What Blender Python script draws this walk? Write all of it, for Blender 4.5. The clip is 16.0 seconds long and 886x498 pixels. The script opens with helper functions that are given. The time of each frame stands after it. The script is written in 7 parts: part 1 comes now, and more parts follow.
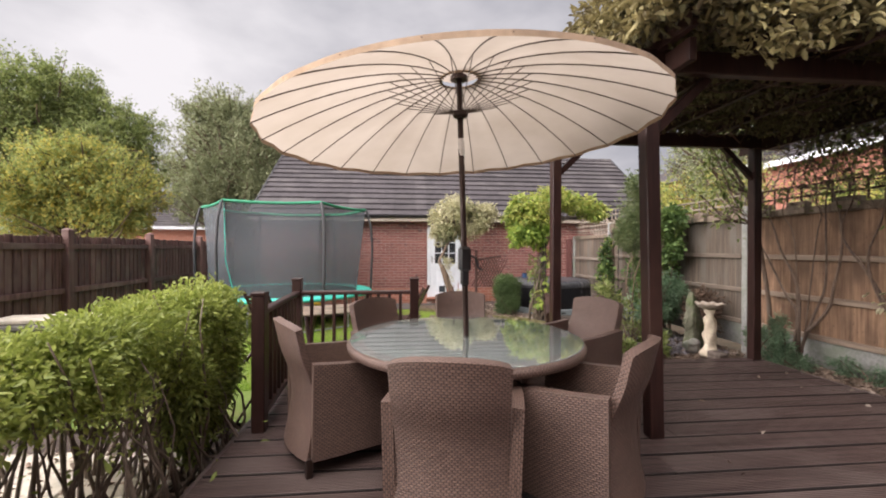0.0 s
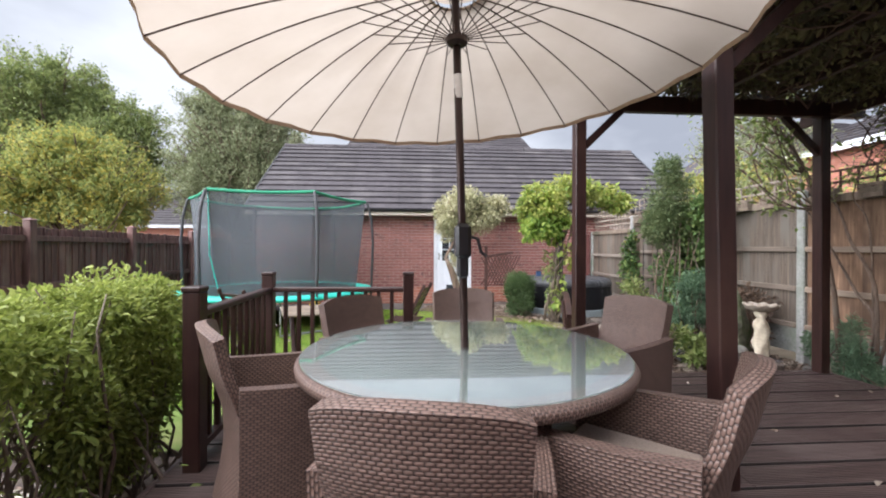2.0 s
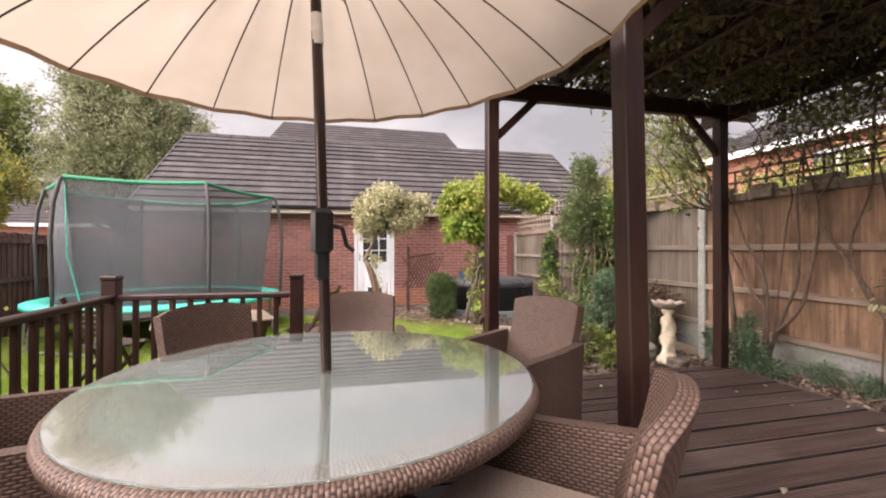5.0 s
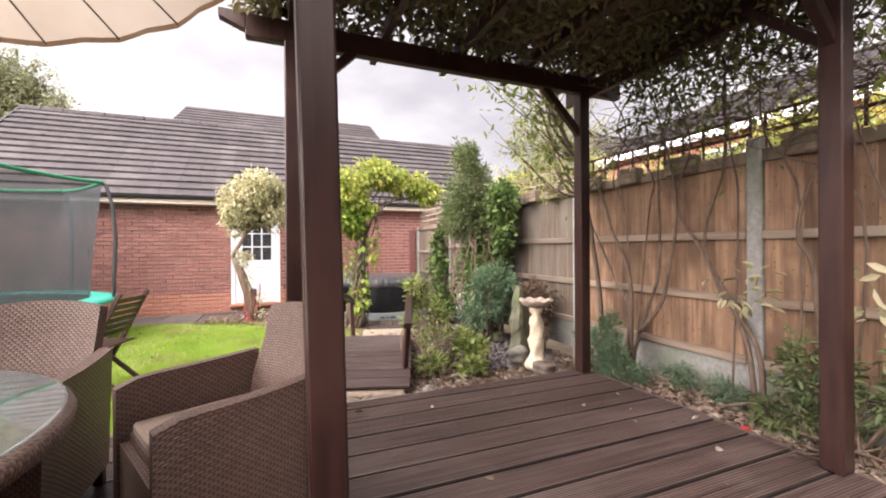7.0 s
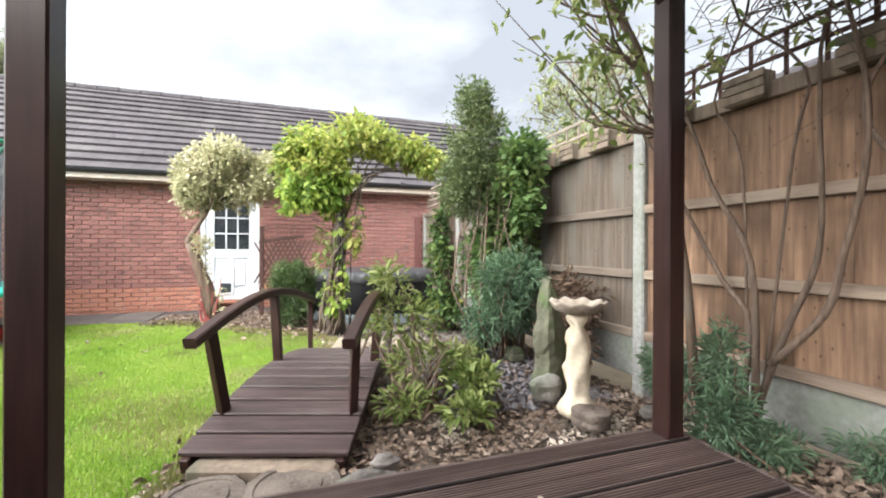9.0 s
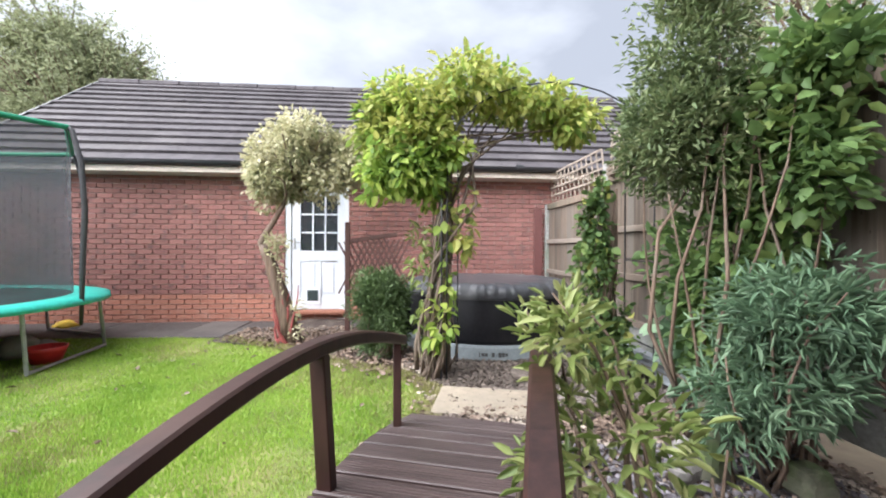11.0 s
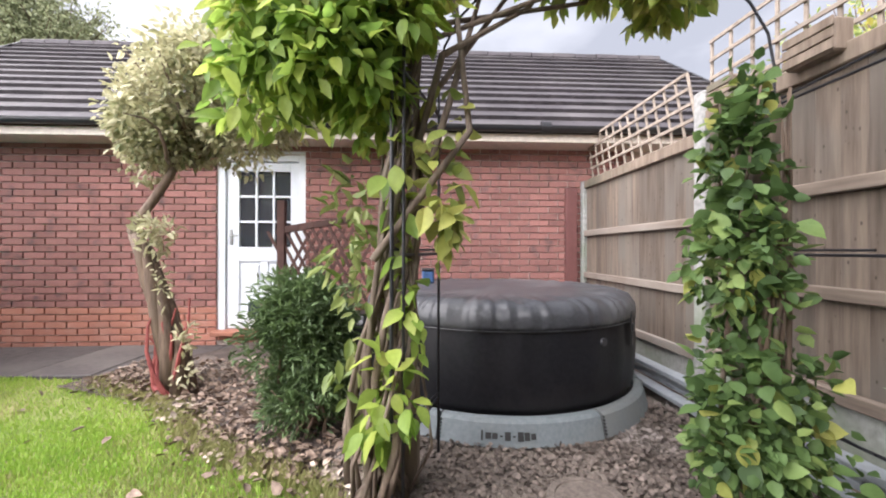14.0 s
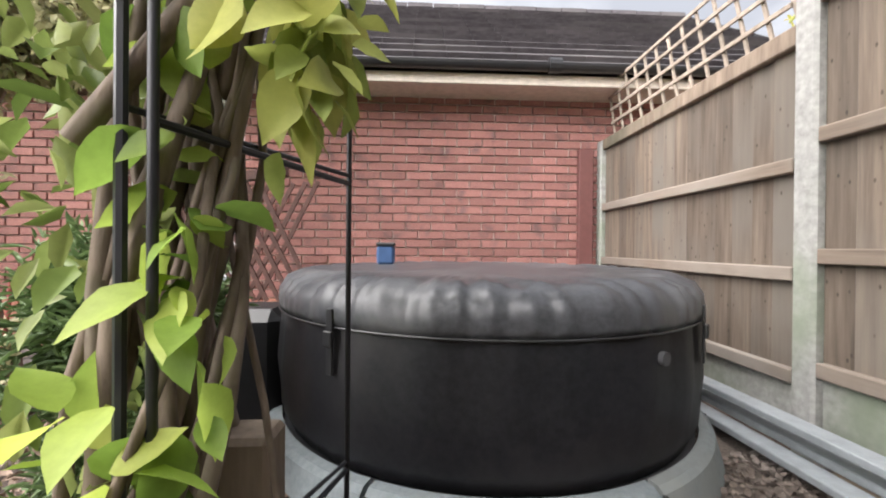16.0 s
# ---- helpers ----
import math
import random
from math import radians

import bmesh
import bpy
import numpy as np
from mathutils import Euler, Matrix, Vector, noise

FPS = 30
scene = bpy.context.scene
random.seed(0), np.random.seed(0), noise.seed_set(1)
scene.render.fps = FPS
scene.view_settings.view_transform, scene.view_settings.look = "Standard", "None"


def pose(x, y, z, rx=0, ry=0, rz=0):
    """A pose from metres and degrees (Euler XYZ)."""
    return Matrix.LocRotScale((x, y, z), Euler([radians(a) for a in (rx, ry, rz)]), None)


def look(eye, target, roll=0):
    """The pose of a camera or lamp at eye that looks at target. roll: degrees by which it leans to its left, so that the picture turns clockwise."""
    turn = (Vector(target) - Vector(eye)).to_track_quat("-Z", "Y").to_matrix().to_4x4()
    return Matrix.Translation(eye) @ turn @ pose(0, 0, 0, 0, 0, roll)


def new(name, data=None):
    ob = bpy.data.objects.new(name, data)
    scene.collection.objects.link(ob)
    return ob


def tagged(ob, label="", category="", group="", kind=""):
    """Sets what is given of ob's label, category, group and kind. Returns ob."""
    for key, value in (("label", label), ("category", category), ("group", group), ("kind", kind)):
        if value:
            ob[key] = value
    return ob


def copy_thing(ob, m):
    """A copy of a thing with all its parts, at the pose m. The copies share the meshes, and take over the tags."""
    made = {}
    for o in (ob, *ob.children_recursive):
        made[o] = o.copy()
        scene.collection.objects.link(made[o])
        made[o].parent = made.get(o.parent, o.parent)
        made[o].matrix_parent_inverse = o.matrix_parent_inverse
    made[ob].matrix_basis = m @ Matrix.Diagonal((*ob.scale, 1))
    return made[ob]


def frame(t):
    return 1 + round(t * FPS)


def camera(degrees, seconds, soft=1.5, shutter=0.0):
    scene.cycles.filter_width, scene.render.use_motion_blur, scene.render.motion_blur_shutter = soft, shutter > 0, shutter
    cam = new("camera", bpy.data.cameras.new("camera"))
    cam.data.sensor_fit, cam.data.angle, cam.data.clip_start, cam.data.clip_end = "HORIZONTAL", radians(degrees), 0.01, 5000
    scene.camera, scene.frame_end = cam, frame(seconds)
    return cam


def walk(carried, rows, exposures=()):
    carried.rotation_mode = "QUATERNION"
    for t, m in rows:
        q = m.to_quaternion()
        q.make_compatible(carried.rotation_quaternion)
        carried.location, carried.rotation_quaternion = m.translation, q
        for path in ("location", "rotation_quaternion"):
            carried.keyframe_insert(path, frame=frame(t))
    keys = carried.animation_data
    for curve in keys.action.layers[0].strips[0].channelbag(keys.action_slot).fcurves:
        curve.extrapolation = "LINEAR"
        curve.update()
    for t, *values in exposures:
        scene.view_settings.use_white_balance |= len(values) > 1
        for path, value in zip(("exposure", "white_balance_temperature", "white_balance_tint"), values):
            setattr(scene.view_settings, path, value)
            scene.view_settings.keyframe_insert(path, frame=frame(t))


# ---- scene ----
cam = camera(94.8, 16.0, 2.0)
PATH = [
    (0, 0.000, 0.000, 1.290, -5.64, -0.13, -0.16),
    (0.5, 0.039, 0.127, 1.231, -3.05, 0.01, -0.22),
    (1, 0.038, 0.314, 1.222, -1.92, -0.17, -0.23),
    (1.5, 0.079, 0.507, 1.241, -2.01, -0.05, -0.21),
    (2, 0.172, 0.710, 1.187, -4.00, -0.10, -0.18),
    (2.5, 0.299, 0.885, 1.175, -6.23, -0.04, -0.19),
    (3, 0.326, 0.921, 1.159, -8.50, 0.17, -0.28),
    (5.5, 0.612, 1.139, 1.150, -15.81, 0.14, -0.04),
    (6, 0.890, 1.196, 1.133, -18.94, 0.03, -0.06),
    (6.5, 1.231, 1.297, 1.116, -20.55, -0.15, 0.18),
    (7, 1.587, 1.486, 1.106, -22.00, -0.13, 0.33),
    (7.5, 1.935, 1.733, 1.071, -22.85, -0.15, 0.39),
    (8, 2.153, 2.065, 1.004, -22.65, -0.08, 0.18),
    (8.5, 2.294, 2.462, 0.935, -21.44, -0.05, -0.11),
    (9, 2.422, 2.859, 0.896, -18.68, -0.02, -0.26),
    (9.5, 2.479, 3.282, 0.889, -13.99, -0.11, -0.32),
    (10, 2.501, 3.728, 0.903, -10.72, -0.16, -0.33),
    (12.5, 2.599, 5.697, 0.947, -0.57, -0.16, -0.07),
    (13, 2.692, 5.982, 0.943, -1.43, 0.04, 0.11),
    (13.5, 2.814, 6.217, 0.886, -2.69, 0.10, 0.04),
    (14, 2.916, 6.418, 0.838, -3.03, 0.17, -0.08),
    (14.5, 3.021, 6.642, 0.801, -3.28, 0.13, -0.21),
    (15, 3.119, 6.853, 0.748, -3.61, 0.04, -0.36),
    (15.5, 3.199, 7.105, 0.685, -3.58, -0.13, -0.55),
    (16, 3.183, 7.412, 0.667, -2.76, -0.24, -0.50),
]
EXPOSURES = [(0, 1.3, 6500, 17), (0.6, 1.4, 5850, 12), (1, 1.45, 5700, 10), (3, 1.5, 6150, 17), (5.5, 1.55, 6900, 22), (6, 1.68, 6850, 21), (7, 2.05, 6700, 20), (8.5, 2.1, 6300, 10), (10, 2.02, 5850, 7), (12.5, 1.78, 5900, 19), (14.5, 1.92, 6100, 14), (16, 1.98, 6250, 12)]
walk(cam, [(t, pose(x, y, z, 90 + pitch, roll, yaw)) for t, x, y, z, yaw, pitch, roll in PATH], EXPOSURES)

# ---- light ----
world = bpy.data.worlds.new("sky")
scene.world = world
world.use_nodes = True
wn, wl = world.node_tree.nodes, world.node_tree.links
wn.clear()
w_out, w_bg = wn.new("ShaderNodeOutputWorld"), wn.new("ShaderNodeBackground")
w_sky = wn.new("ShaderNodeTexSky")
w_sky.sky_type, w_sky.sun_disc = "NISHITA", False
w_sky.sun_elevation, w_sky.sun_rotation = radians(40), radians(-60)
w_co, w_map, w_noise = wn.new("ShaderNodeTexCoord"), wn.new("ShaderNodeMapping"), wn.new("ShaderNodeTexNoise")
w_map.inputs["Scale"].default_value = (1.0, 1.0, 2.2)
w_map.inputs["Location"].default_value = (0.35, 0.1, 0.0)
w_noise.inputs["Scale"].default_value, w_noise.inputs["Detail"].default_value = 1.7, 7.0
w_noise.inputs["Roughness"].default_value = 0.5
w_ramp = wn.new("ShaderNodeValToRGB")
w_ramp.color_ramp.elements[0].position, w_ramp.color_ramp.elements[0].color = 0.14, (0.0, 0.0, 0.0, 1)
w_ramp.color_ramp.elements[1].position, w_ramp.color_ramp.elements[1].color = 0.28, (1, 1, 1, 1)
w_cloud = wn.new("ShaderNodeValToRGB")
w_cloud.color_ramp.elements[0].position, w_cloud.color_ramp.elements[0].color = 0.38, (0.178, 0.184, 0.197, 1)
w_cloud.color_ramp.elements[1].position, w_cloud.color_ramp.elements[1].color = 0.66, (0.37, 0.37, 0.37, 1)
w_dim, w_gain, w_mix = wn.new("ShaderNodeVectorMath"), wn.new("ShaderNodeVectorMath"), wn.new("ShaderNodeMix")
w_dim.operation = w_gain.operation = "SCALE"
w_dim.inputs["Scale"].default_value = 0.06
w_gain.inputs["Scale"].default_value = 1.0
w_mix.data_type = "RGBA"
wl.new(w_co.outputs["Generated"], w_map.inputs["Vector"])
wl.new(w_map.outputs["Vector"], w_noise.inputs["Vector"])
wl.new(w_noise.outputs["Fac"], w_ramp.inputs["Fac"])
wl.new(w_noise.outputs["Fac"], w_cloud.inputs["Fac"])
wl.new(w_sky.outputs["Color"], w_dim.inputs[0])
wl.new(w_cloud.outputs["Color"], w_gain.inputs[0])
wl.new(w_ramp.outputs["Color"], w_mix.inputs["Factor"])
wl.new(w_dim.outputs["Vector"], w_mix.inputs["A"])
wl.new(w_gain.outputs["Vector"], w_mix.inputs["B"])
wl.new(w_mix.outputs["Result"], w_bg.inputs["Color"])
w_bg.inputs["Strength"].default_value = 1.0
wl.new(w_bg.outputs["Background"], w_out.inputs["Surface"])
sun_data = bpy.data.lights.new("sun", "SUN")
sun_data.energy, sun_data.angle, sun_data.color = 4.9, radians(95), (1.0, 0.95, 0.88)
sun = new("sun", sun_data)
sun.matrix_world = look((-8.4, -4.8, 8.1), (0, 0, 0))

# ---- materials ----
def shader(name, rough=0.7, metal=0.0, spec=0.5):
    m = bpy.data.materials.new(name)
    m.use_nodes = True
    n = m.node_tree.nodes
    b = n["Principled BSDF"]
    b.inputs["Roughness"].default_value, b.inputs["Metallic"].default_value = rough, metal
    b.inputs["Specular IOR Level"].default_value = spec
    return m, n, m.node_tree.links, b


def ramp_node(n, stops):
    r = n.new("ShaderNodeValToRGB")
    e = r.color_ramp.elements
    while len(e) < len(stops):
        e.new(0.5)
    for el, (p, c) in zip(e, stops):
        el.position, el.color = p, (*c, 1)
    return r


def noise_node(n, l, vec, scale, detail=5.0, rough=0.55):
    t = n.new("ShaderNodeTexNoise")
    t.inputs["Scale"].default_value, t.inputs["Detail"].default_value, t.inputs["Roughness"].default_value = scale, detail, rough
    if vec is not None:
        l.new(vec, t.inputs["Vector"])
    return t


def math_node(n, l, op, a, b=None):
    t = n.new("ShaderNodeMath")
    t.operation = op
    for k, v in enumerate((a, b)):
        if v is None:
            continue
        if isinstance(v, (int, float)):
            t.inputs[k].default_value = v
        else:
            l.new(v, t.inputs[k])
    return t.outputs[0]


def mix_node(n, l, fac, a, b, blend="MIX"):
    t = n.new("ShaderNodeMix")
    t.data_type, t.blend_type = "RGBA", blend
    for k, v in (("Factor", fac), ("A", a), ("B", b)):
        if isinstance(v, (int, float)):
            t.inputs[k].default_value = v
        elif isinstance(v, tuple):
            t.inputs[k].default_value = (*v, 1)
        else:
            l.new(v, t.inputs[k])
    return t.outputs["Result"]


def bump_node(n, l, b, height, strength=0.3, dist=0.01):
    t = n.new("ShaderNodeBump")
    t.inputs["Strength"].default_value, t.inputs["Distance"].default_value = strength, dist
    l.new(height, t.inputs["Height"])
    l.new(t.outputs["Normal"], b.inputs["Normal"])


def grainy(name, dark, light, scale=(6, 6, 6), big=1.2, rough=0.75, bump=0.25, dist=0.004, stain=None, vary=0.25, metal=0.0, spec=0.4, geo=False, stain_at=(0.5, 0.7), knots=False):
    """Two colours by a stretched grain, wide stains, a difference from piece to piece, and fine relief."""
    m, n, l, b = shader(name, rough, metal, spec)
    co = n.new("ShaderNodeTexCoord")
    info = n.new("ShaderNodeObjectInfo")
    rnd = info.outputs["Random"]
    src = n.new("ShaderNodeNewGeometry").outputs["Position"] if geo else co.outputs["Object"]
    add = n.new("ShaderNodeVectorMath")
    add.operation = "ADD"
    l.new(src, add.inputs[0])
    if not geo:
        comb = n.new("ShaderNodeCombineXYZ")
        for k in "XYZ":
            l.new(math_node(n, l, "MULTIPLY", rnd, 17.0 + ord(k)), comb.inputs[k])
        l.new(comb.outputs[0], add.inputs[1])
    mp = n.new("ShaderNodeMapping")
    mp.inputs["Scale"].default_value = scale
    l.new(add.outputs[0], mp.inputs["Vector"])
    fine = noise_node(n, l, mp.outputs["Vector"], 1.0, 8, 0.6)
    r = ramp_node(n, [(0.3, dark), (0.7, light)])
    l.new(fine.outputs["Fac"], r.inputs["Fac"])
    wide = noise_node(n, l, add.outputs[0], big, 4)
    col = r.outputs["Color"]
    if stain:
        sr = ramp_node(n, [(stain_at[0], (0, 0, 0)), (stain_at[1], (1, 1, 1))])
        l.new(wide.outputs["Fac"], sr.inputs["Fac"])
        col = mix_node(n, l, sr.outputs["Color"], col, stain)
    if knots:
        kmap, vor = n.new("ShaderNodeMapping"), n.new("ShaderNodeTexVoronoi")
        kmap.inputs["Scale"].default_value = (5.0, 5.0, 2.6)
        l.new(add.outputs[0], kmap.inputs["Vector"])
        l.new(kmap.outputs["Vector"], vor.inputs["Vector"])
        kr = ramp_node(n, [(0.07, (1, 1, 1)), (0.15, (0, 0, 0))])
        l.new(vor.outputs["Distance"], kr.inputs["Fac"])
        col = mix_node(n, l, math_node(n, l, "MULTIPLY", kr.outputs["Color"], 0.75), col, tuple(c * 0.45 for c in dark))
    hsv = n.new("ShaderNodeHueSaturation")
    l.new(col, hsv.inputs["Color"])
    isl = n.new("ShaderNodeNewGeometry").outputs["Random Per Island"]
    both = math_node(n, l, "ADD", math_node(n, l, "MULTIPLY", rnd, vary), math_node(n, l, "MULTIPLY", isl, vary))
    l.new(math_node(n, l, "ADD", both, 1.0 - vary), hsv.inputs["Value"])
    l.new(hsv.outputs["Color"], b.inputs["Base Color"])
    l.new(math_node(n, l, "ADD", math_node(n, l, "MULTIPLY", wide.outputs["Fac"], 0.3), rough - 0.15), b.inputs["Roughness"])
    bump_node(n, l, b, fine.outputs["Fac"], bump, dist)
    return m


def leafy(name, colours, rough=0.5, trans=0.35):
    """Leaves that differ one by one, and let some light through."""
    m, n, l, b = shader(name, rough, 0.0, 0.4)
    isl = n.new("ShaderNodeNewGeometry")
    stops = [(k / max(1, len(colours) - 1), c) for k, c in enumerate(colours)]
    r = ramp_node(n, stops)
    wide = noise_node(n, l, isl.outputs["Position"], 2.2, 3)
    fac = math_node(n, l, "ADD", math_node(n, l, "MULTIPLY", isl.outputs["Random Per Island"], 0.6), math_node(n, l, "MULTIPLY", math_node(n, l, "SUBTRACT", wide.outputs["Fac"], 0.3), 1.0))
    l.new(fac, r.inputs["Fac"])
    fine = noise_node(n, l, isl.outputs["Position"], 45, 4, 0.65)
    col = mix_node(n, l, math_node(n, l, "MULTIPLY", fine.outputs["Fac"], 0.5), r.outputs["Color"], (0.16, 0.2, 0.08), "MULTIPLY")
    l.new(col, b.inputs["Base Color"])
    tr = n.new("ShaderNodeBsdfTranslucent")
    l.new(col, tr.inputs["Color"])
    mx = n.new("ShaderNodeMixShader")
    mx.inputs["Fac"].default_value = trans
    l.new(b.outputs["BSDF"], mx.inputs[1])
    l.new(tr.outputs["BSDF"], mx.inputs[2])
    l.new(mx.outputs["Shader"], n["Material Output"].inputs["Surface"])
    return m


def wicker(name, dark, light):
    """Woven flat strands: rows of short over-and-under weaves, in metres of the surface."""
    m, n, l, b = shader(name, 0.42, 0.0, 0.5)
    uv = n.new("ShaderNodeTexCoord")
    sep = n.new("ShaderNodeSeparateXYZ")
    l.new(uv.outputs["UV"], sep.inputs[0])
    row = math_node(n, l, "DIVIDE", sep.outputs["Y"], 0.0105)
    fl = math_node(n, l, "FLOOR", row)
    across = math_node(n, l, "ADD", math_node(n, l, "DIVIDE", sep.outputs["X"], 0.025), math_node(n, l, "MULTIPLY", fl, 0.5))
    fr = math_node(n, l, "FRACT", across)
    hump = math_node(n, l, "SINE", math_node(n, l, "MULTIPLY", fr, math.pi))
    strand = math_node(n, l, "SINE", math_node(n, l, "MULTIPLY", math_node(n, l, "FRACT", row), math.pi))
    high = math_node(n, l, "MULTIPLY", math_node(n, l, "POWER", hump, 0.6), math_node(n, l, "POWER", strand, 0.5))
    cell = n.new("ShaderNodeTexWhiteNoise")
    comb = n.new("ShaderNodeCombineXYZ")
    l.new(math_node(n, l, "FLOOR", across), comb.inputs[0])
    l.new(fl, comb.inputs[1])
    l.new(comb.outputs[0], cell.inputs["Vector"])
    # crevice shade is coloured in: near-black wherever the weave dips
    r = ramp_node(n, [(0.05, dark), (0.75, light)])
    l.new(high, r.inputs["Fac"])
    wide = noise_node(n, l, n.new("ShaderNodeNewGeometry").outputs["Position"], 3.0, 3)
    val = math_node(n, l, "ADD", math_node(n, l, "MULTIPLY", cell.outputs["Value"], 0.3), math_node(n, l, "ADD", math_node(n, l, "MULTIPLY", wide.outputs["Fac"], 0.4), 0.65))
    hsv = n.new("ShaderNodeHueSaturation")
    l.new(r.outputs["Color"], hsv.inputs["Color"])
    l.new(val, hsv.inputs["Value"])
    l.new(hsv.outputs["Color"], b.inputs["Base Color"])
    bump_node(n, l, b, high, 0.8, 0.004)
    return m


def plain(name, colour, rough=0.5, metal=0.0, spec=0.5, var=0.15, scale=20, bump=0.05):
    return grainy(name, tuple(c * (1 - var) for c in colour), tuple(min(1, c * (1 + var)) for c in colour), (scale,) * 3, 2.0, rough, bump, 0.002, vary=0.06, metal=metal, spec=spec)


DECK = grainy("decking_timber", (0.033, 0.021, 0.020), (0.122, 0.085, 0.078), (1.5, 44, 26), 1.4, 0.36, 0.5, 0.003, (0.15, 0.115, 0.106), 0.3, spec=0.55, stain_at=(0.52, 0.8))
# near-black board sides: the shade of the gaps put into the colour
DECK_EDGE = grainy("shaded_board_edge", (0.008, 0.005, 0.005), (0.026, 0.018, 0.016), (6, 30, 30), 2.0, 0.8, 0.3, 0.002, vary=0.1)
BRIDGE_WOOD = grainy("dark_bridge_timber", (0.034, 0.021, 0.021), (0.086, 0.058, 0.055), (2, 26, 26), 1.6, 0.4, 0.35, 0.003, (0.12, 0.093, 0.088), 0.3, stain_at=(0.54, 0.8))
FENCE_GREY = grainy("greyed_fence_timber", (0.074, 0.056, 0.043), (0.185, 0.145, 0.112), (26, 26, 1.6), 0.9, 0.8, 0.4, 0.003, (0.145, 0.128, 0.11), 0.4, stain_at=(0.45, 0.68), knots=True)
RAIL_GREY = grainy("greyed_rail_timber", (0.12, 0.093, 0.072), (0.22, 0.175, 0.14), (2, 2, 26), 0.9, 0.8, 0.4, 0.003, (0.25, 0.22, 0.19), 0.2)
GREY_PLASTIC = plain("weathered_grey_plastic", (0.24, 0.26, 0.275), 0.55)
STAIN = grainy("dark_stained_timber", (0.018, 0.0078, 0.007), (0.046, 0.0195, 0.0165), (30, 30, 3), 2.0, 0.42, 0.3, 0.002, (0.052, 0.025, 0.019), 0.15)
LEFT_FENCE = grainy("brown_fence_timber", (0.075, 0.038, 0.035), (0.25, 0.14, 0.125), (22, 22, 2), 1.3, 0.7, 0.4, 0.003, (0.24, 0.165, 0.145), 0.4)
RIGHT_FENCE = grainy("weathered_fence_timber", (0.125, 0.068, 0.041), (0.40, 0.25, 0.158), (26, 26, 1.6), 1.5, 0.75, 0.4, 0.003, (0.13, 0.08, 0.052), 0.42, stain_at=(0.47, 0.66), knots=True)
RAIL_TIMBER = grainy("fence_rail_timber", (0.19, 0.14, 0.105), (0.36, 0.28, 0.215), (2, 2, 26), 0.9, 0.75, 0.4, 0.003, (0.30, 0.25, 0.2), 0.2)
OLD_WOOD = grainy("grey_old_timber", (0.13, 0.095, 0.07), (0.28, 0.22, 0.17), (20, 20, 3), 1.5, 0.8, 0.4, 0.004, (0.10, 0.10, 0.07), 0.2)
CONCRETE = grainy("concrete", (0.23, 0.228, 0.22), (0.39, 0.385, 0.37), (30, 30, 30), 1.5, 0.85, 0.3, 0.003, (0.19, 0.22, 0.16), 0.1, stain_at=(0.45, 0.7))
PATHING = grainy("dark_paving", (0.05, 0.043, 0.041), (0.105, 0.092, 0.088), (18, 18, 18), 1.1, 0.75, 0.3, 0.004, (0.13, 0.115, 0.105), 0.12)
STONE_PAVE = grainy("pale_paving", (0.44, 0.40, 0.33), (0.66, 0.61, 0.52), (14, 14, 14), 1.4, 0.8, 0.3, 0.004, (0.38, 0.34, 0.26), 0.1)
TAN_PAVE = grainy("tan_paving", (0.19, 0.155, 0.118), (0.31, 0.26, 0.20), (14, 14, 14), 1.4, 0.85, 0.3, 0.004, (0.22, 0.19, 0.15), 0.1)
BRICK = grainy("red_brick", (0.215, 0.092, 0.082), (0.39, 0.188, 0.162), (60, 60, 60), 7.0, 0.85, 0.35, 0.003, (0.12, 0.074, 0.072), 0.36, geo=True, stain_at=(0.56, 0.72))
BRICK_BASE = grainy("orange_brick", (0.33, 0.13, 0.09), (0.45, 0.21, 0.15), (60, 60, 60), 6.0, 0.85, 0.35, 0.003, (0.42, 0.22, 0.17), 0.15, geo=True)
MORTAR = grainy("mortar", (0.48, 0.39, 0.35), (0.64, 0.54, 0.49), (40, 40, 40), 2.0, 0.9, 0.3, 0.002, vary=0.0)
ROOF = grainy("slate_grey_tile", (0.040, 0.036, 0.040), (0.078, 0.070, 0.076), (9, 22, 22), 0.8, 0.75, 0.3, 0.004, (0.10, 0.092, 0.094), 0.2, spec=0.25)
SOFFIT = plain("cream_paint", (0.60, 0.53, 0.46), 0.5)
GUTTER = plain("black_plastic", (0.018, 0.018, 0.02), 0.35)
WHITE = grainy("white_gloss_paint", (0.72, 0.76, 0.82), (0.82, 0.85, 0.90), (12, 12, 3), 1.5, 0.4, 0.08, 0.002, (0.66, 0.70, 0.75), 0.03)
IRON = plain("black_iron", (0.02, 0.02, 0.024), 0.45, 0.3)
BROWN_METAL = plain("brown_metal", (0.045, 0.028, 0.024), 0.4, 0.5)
CHROME = plain("bright_metal", (0.6, 0.6, 0.6), 0.3, 1.0)
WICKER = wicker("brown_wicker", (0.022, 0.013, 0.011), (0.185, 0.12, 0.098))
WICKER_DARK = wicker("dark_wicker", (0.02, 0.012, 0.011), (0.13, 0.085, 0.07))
CUSHION = grainy("taupe_fabric", (0.26, 0.20, 0.17), (0.40, 0.33, 0.28), (120, 120, 120), 3.0, 0.9, 0.4, 0.002, vary=0.08)
VINYL = grainy("black_vinyl", (0.006, 0.006, 0.008), (0.014, 0.014, 0.017), (40, 40, 40), 2.0, 0.5, 0.15, 0.002, (0.026, 0.024, 0.026), 0.05, spec=0.28)
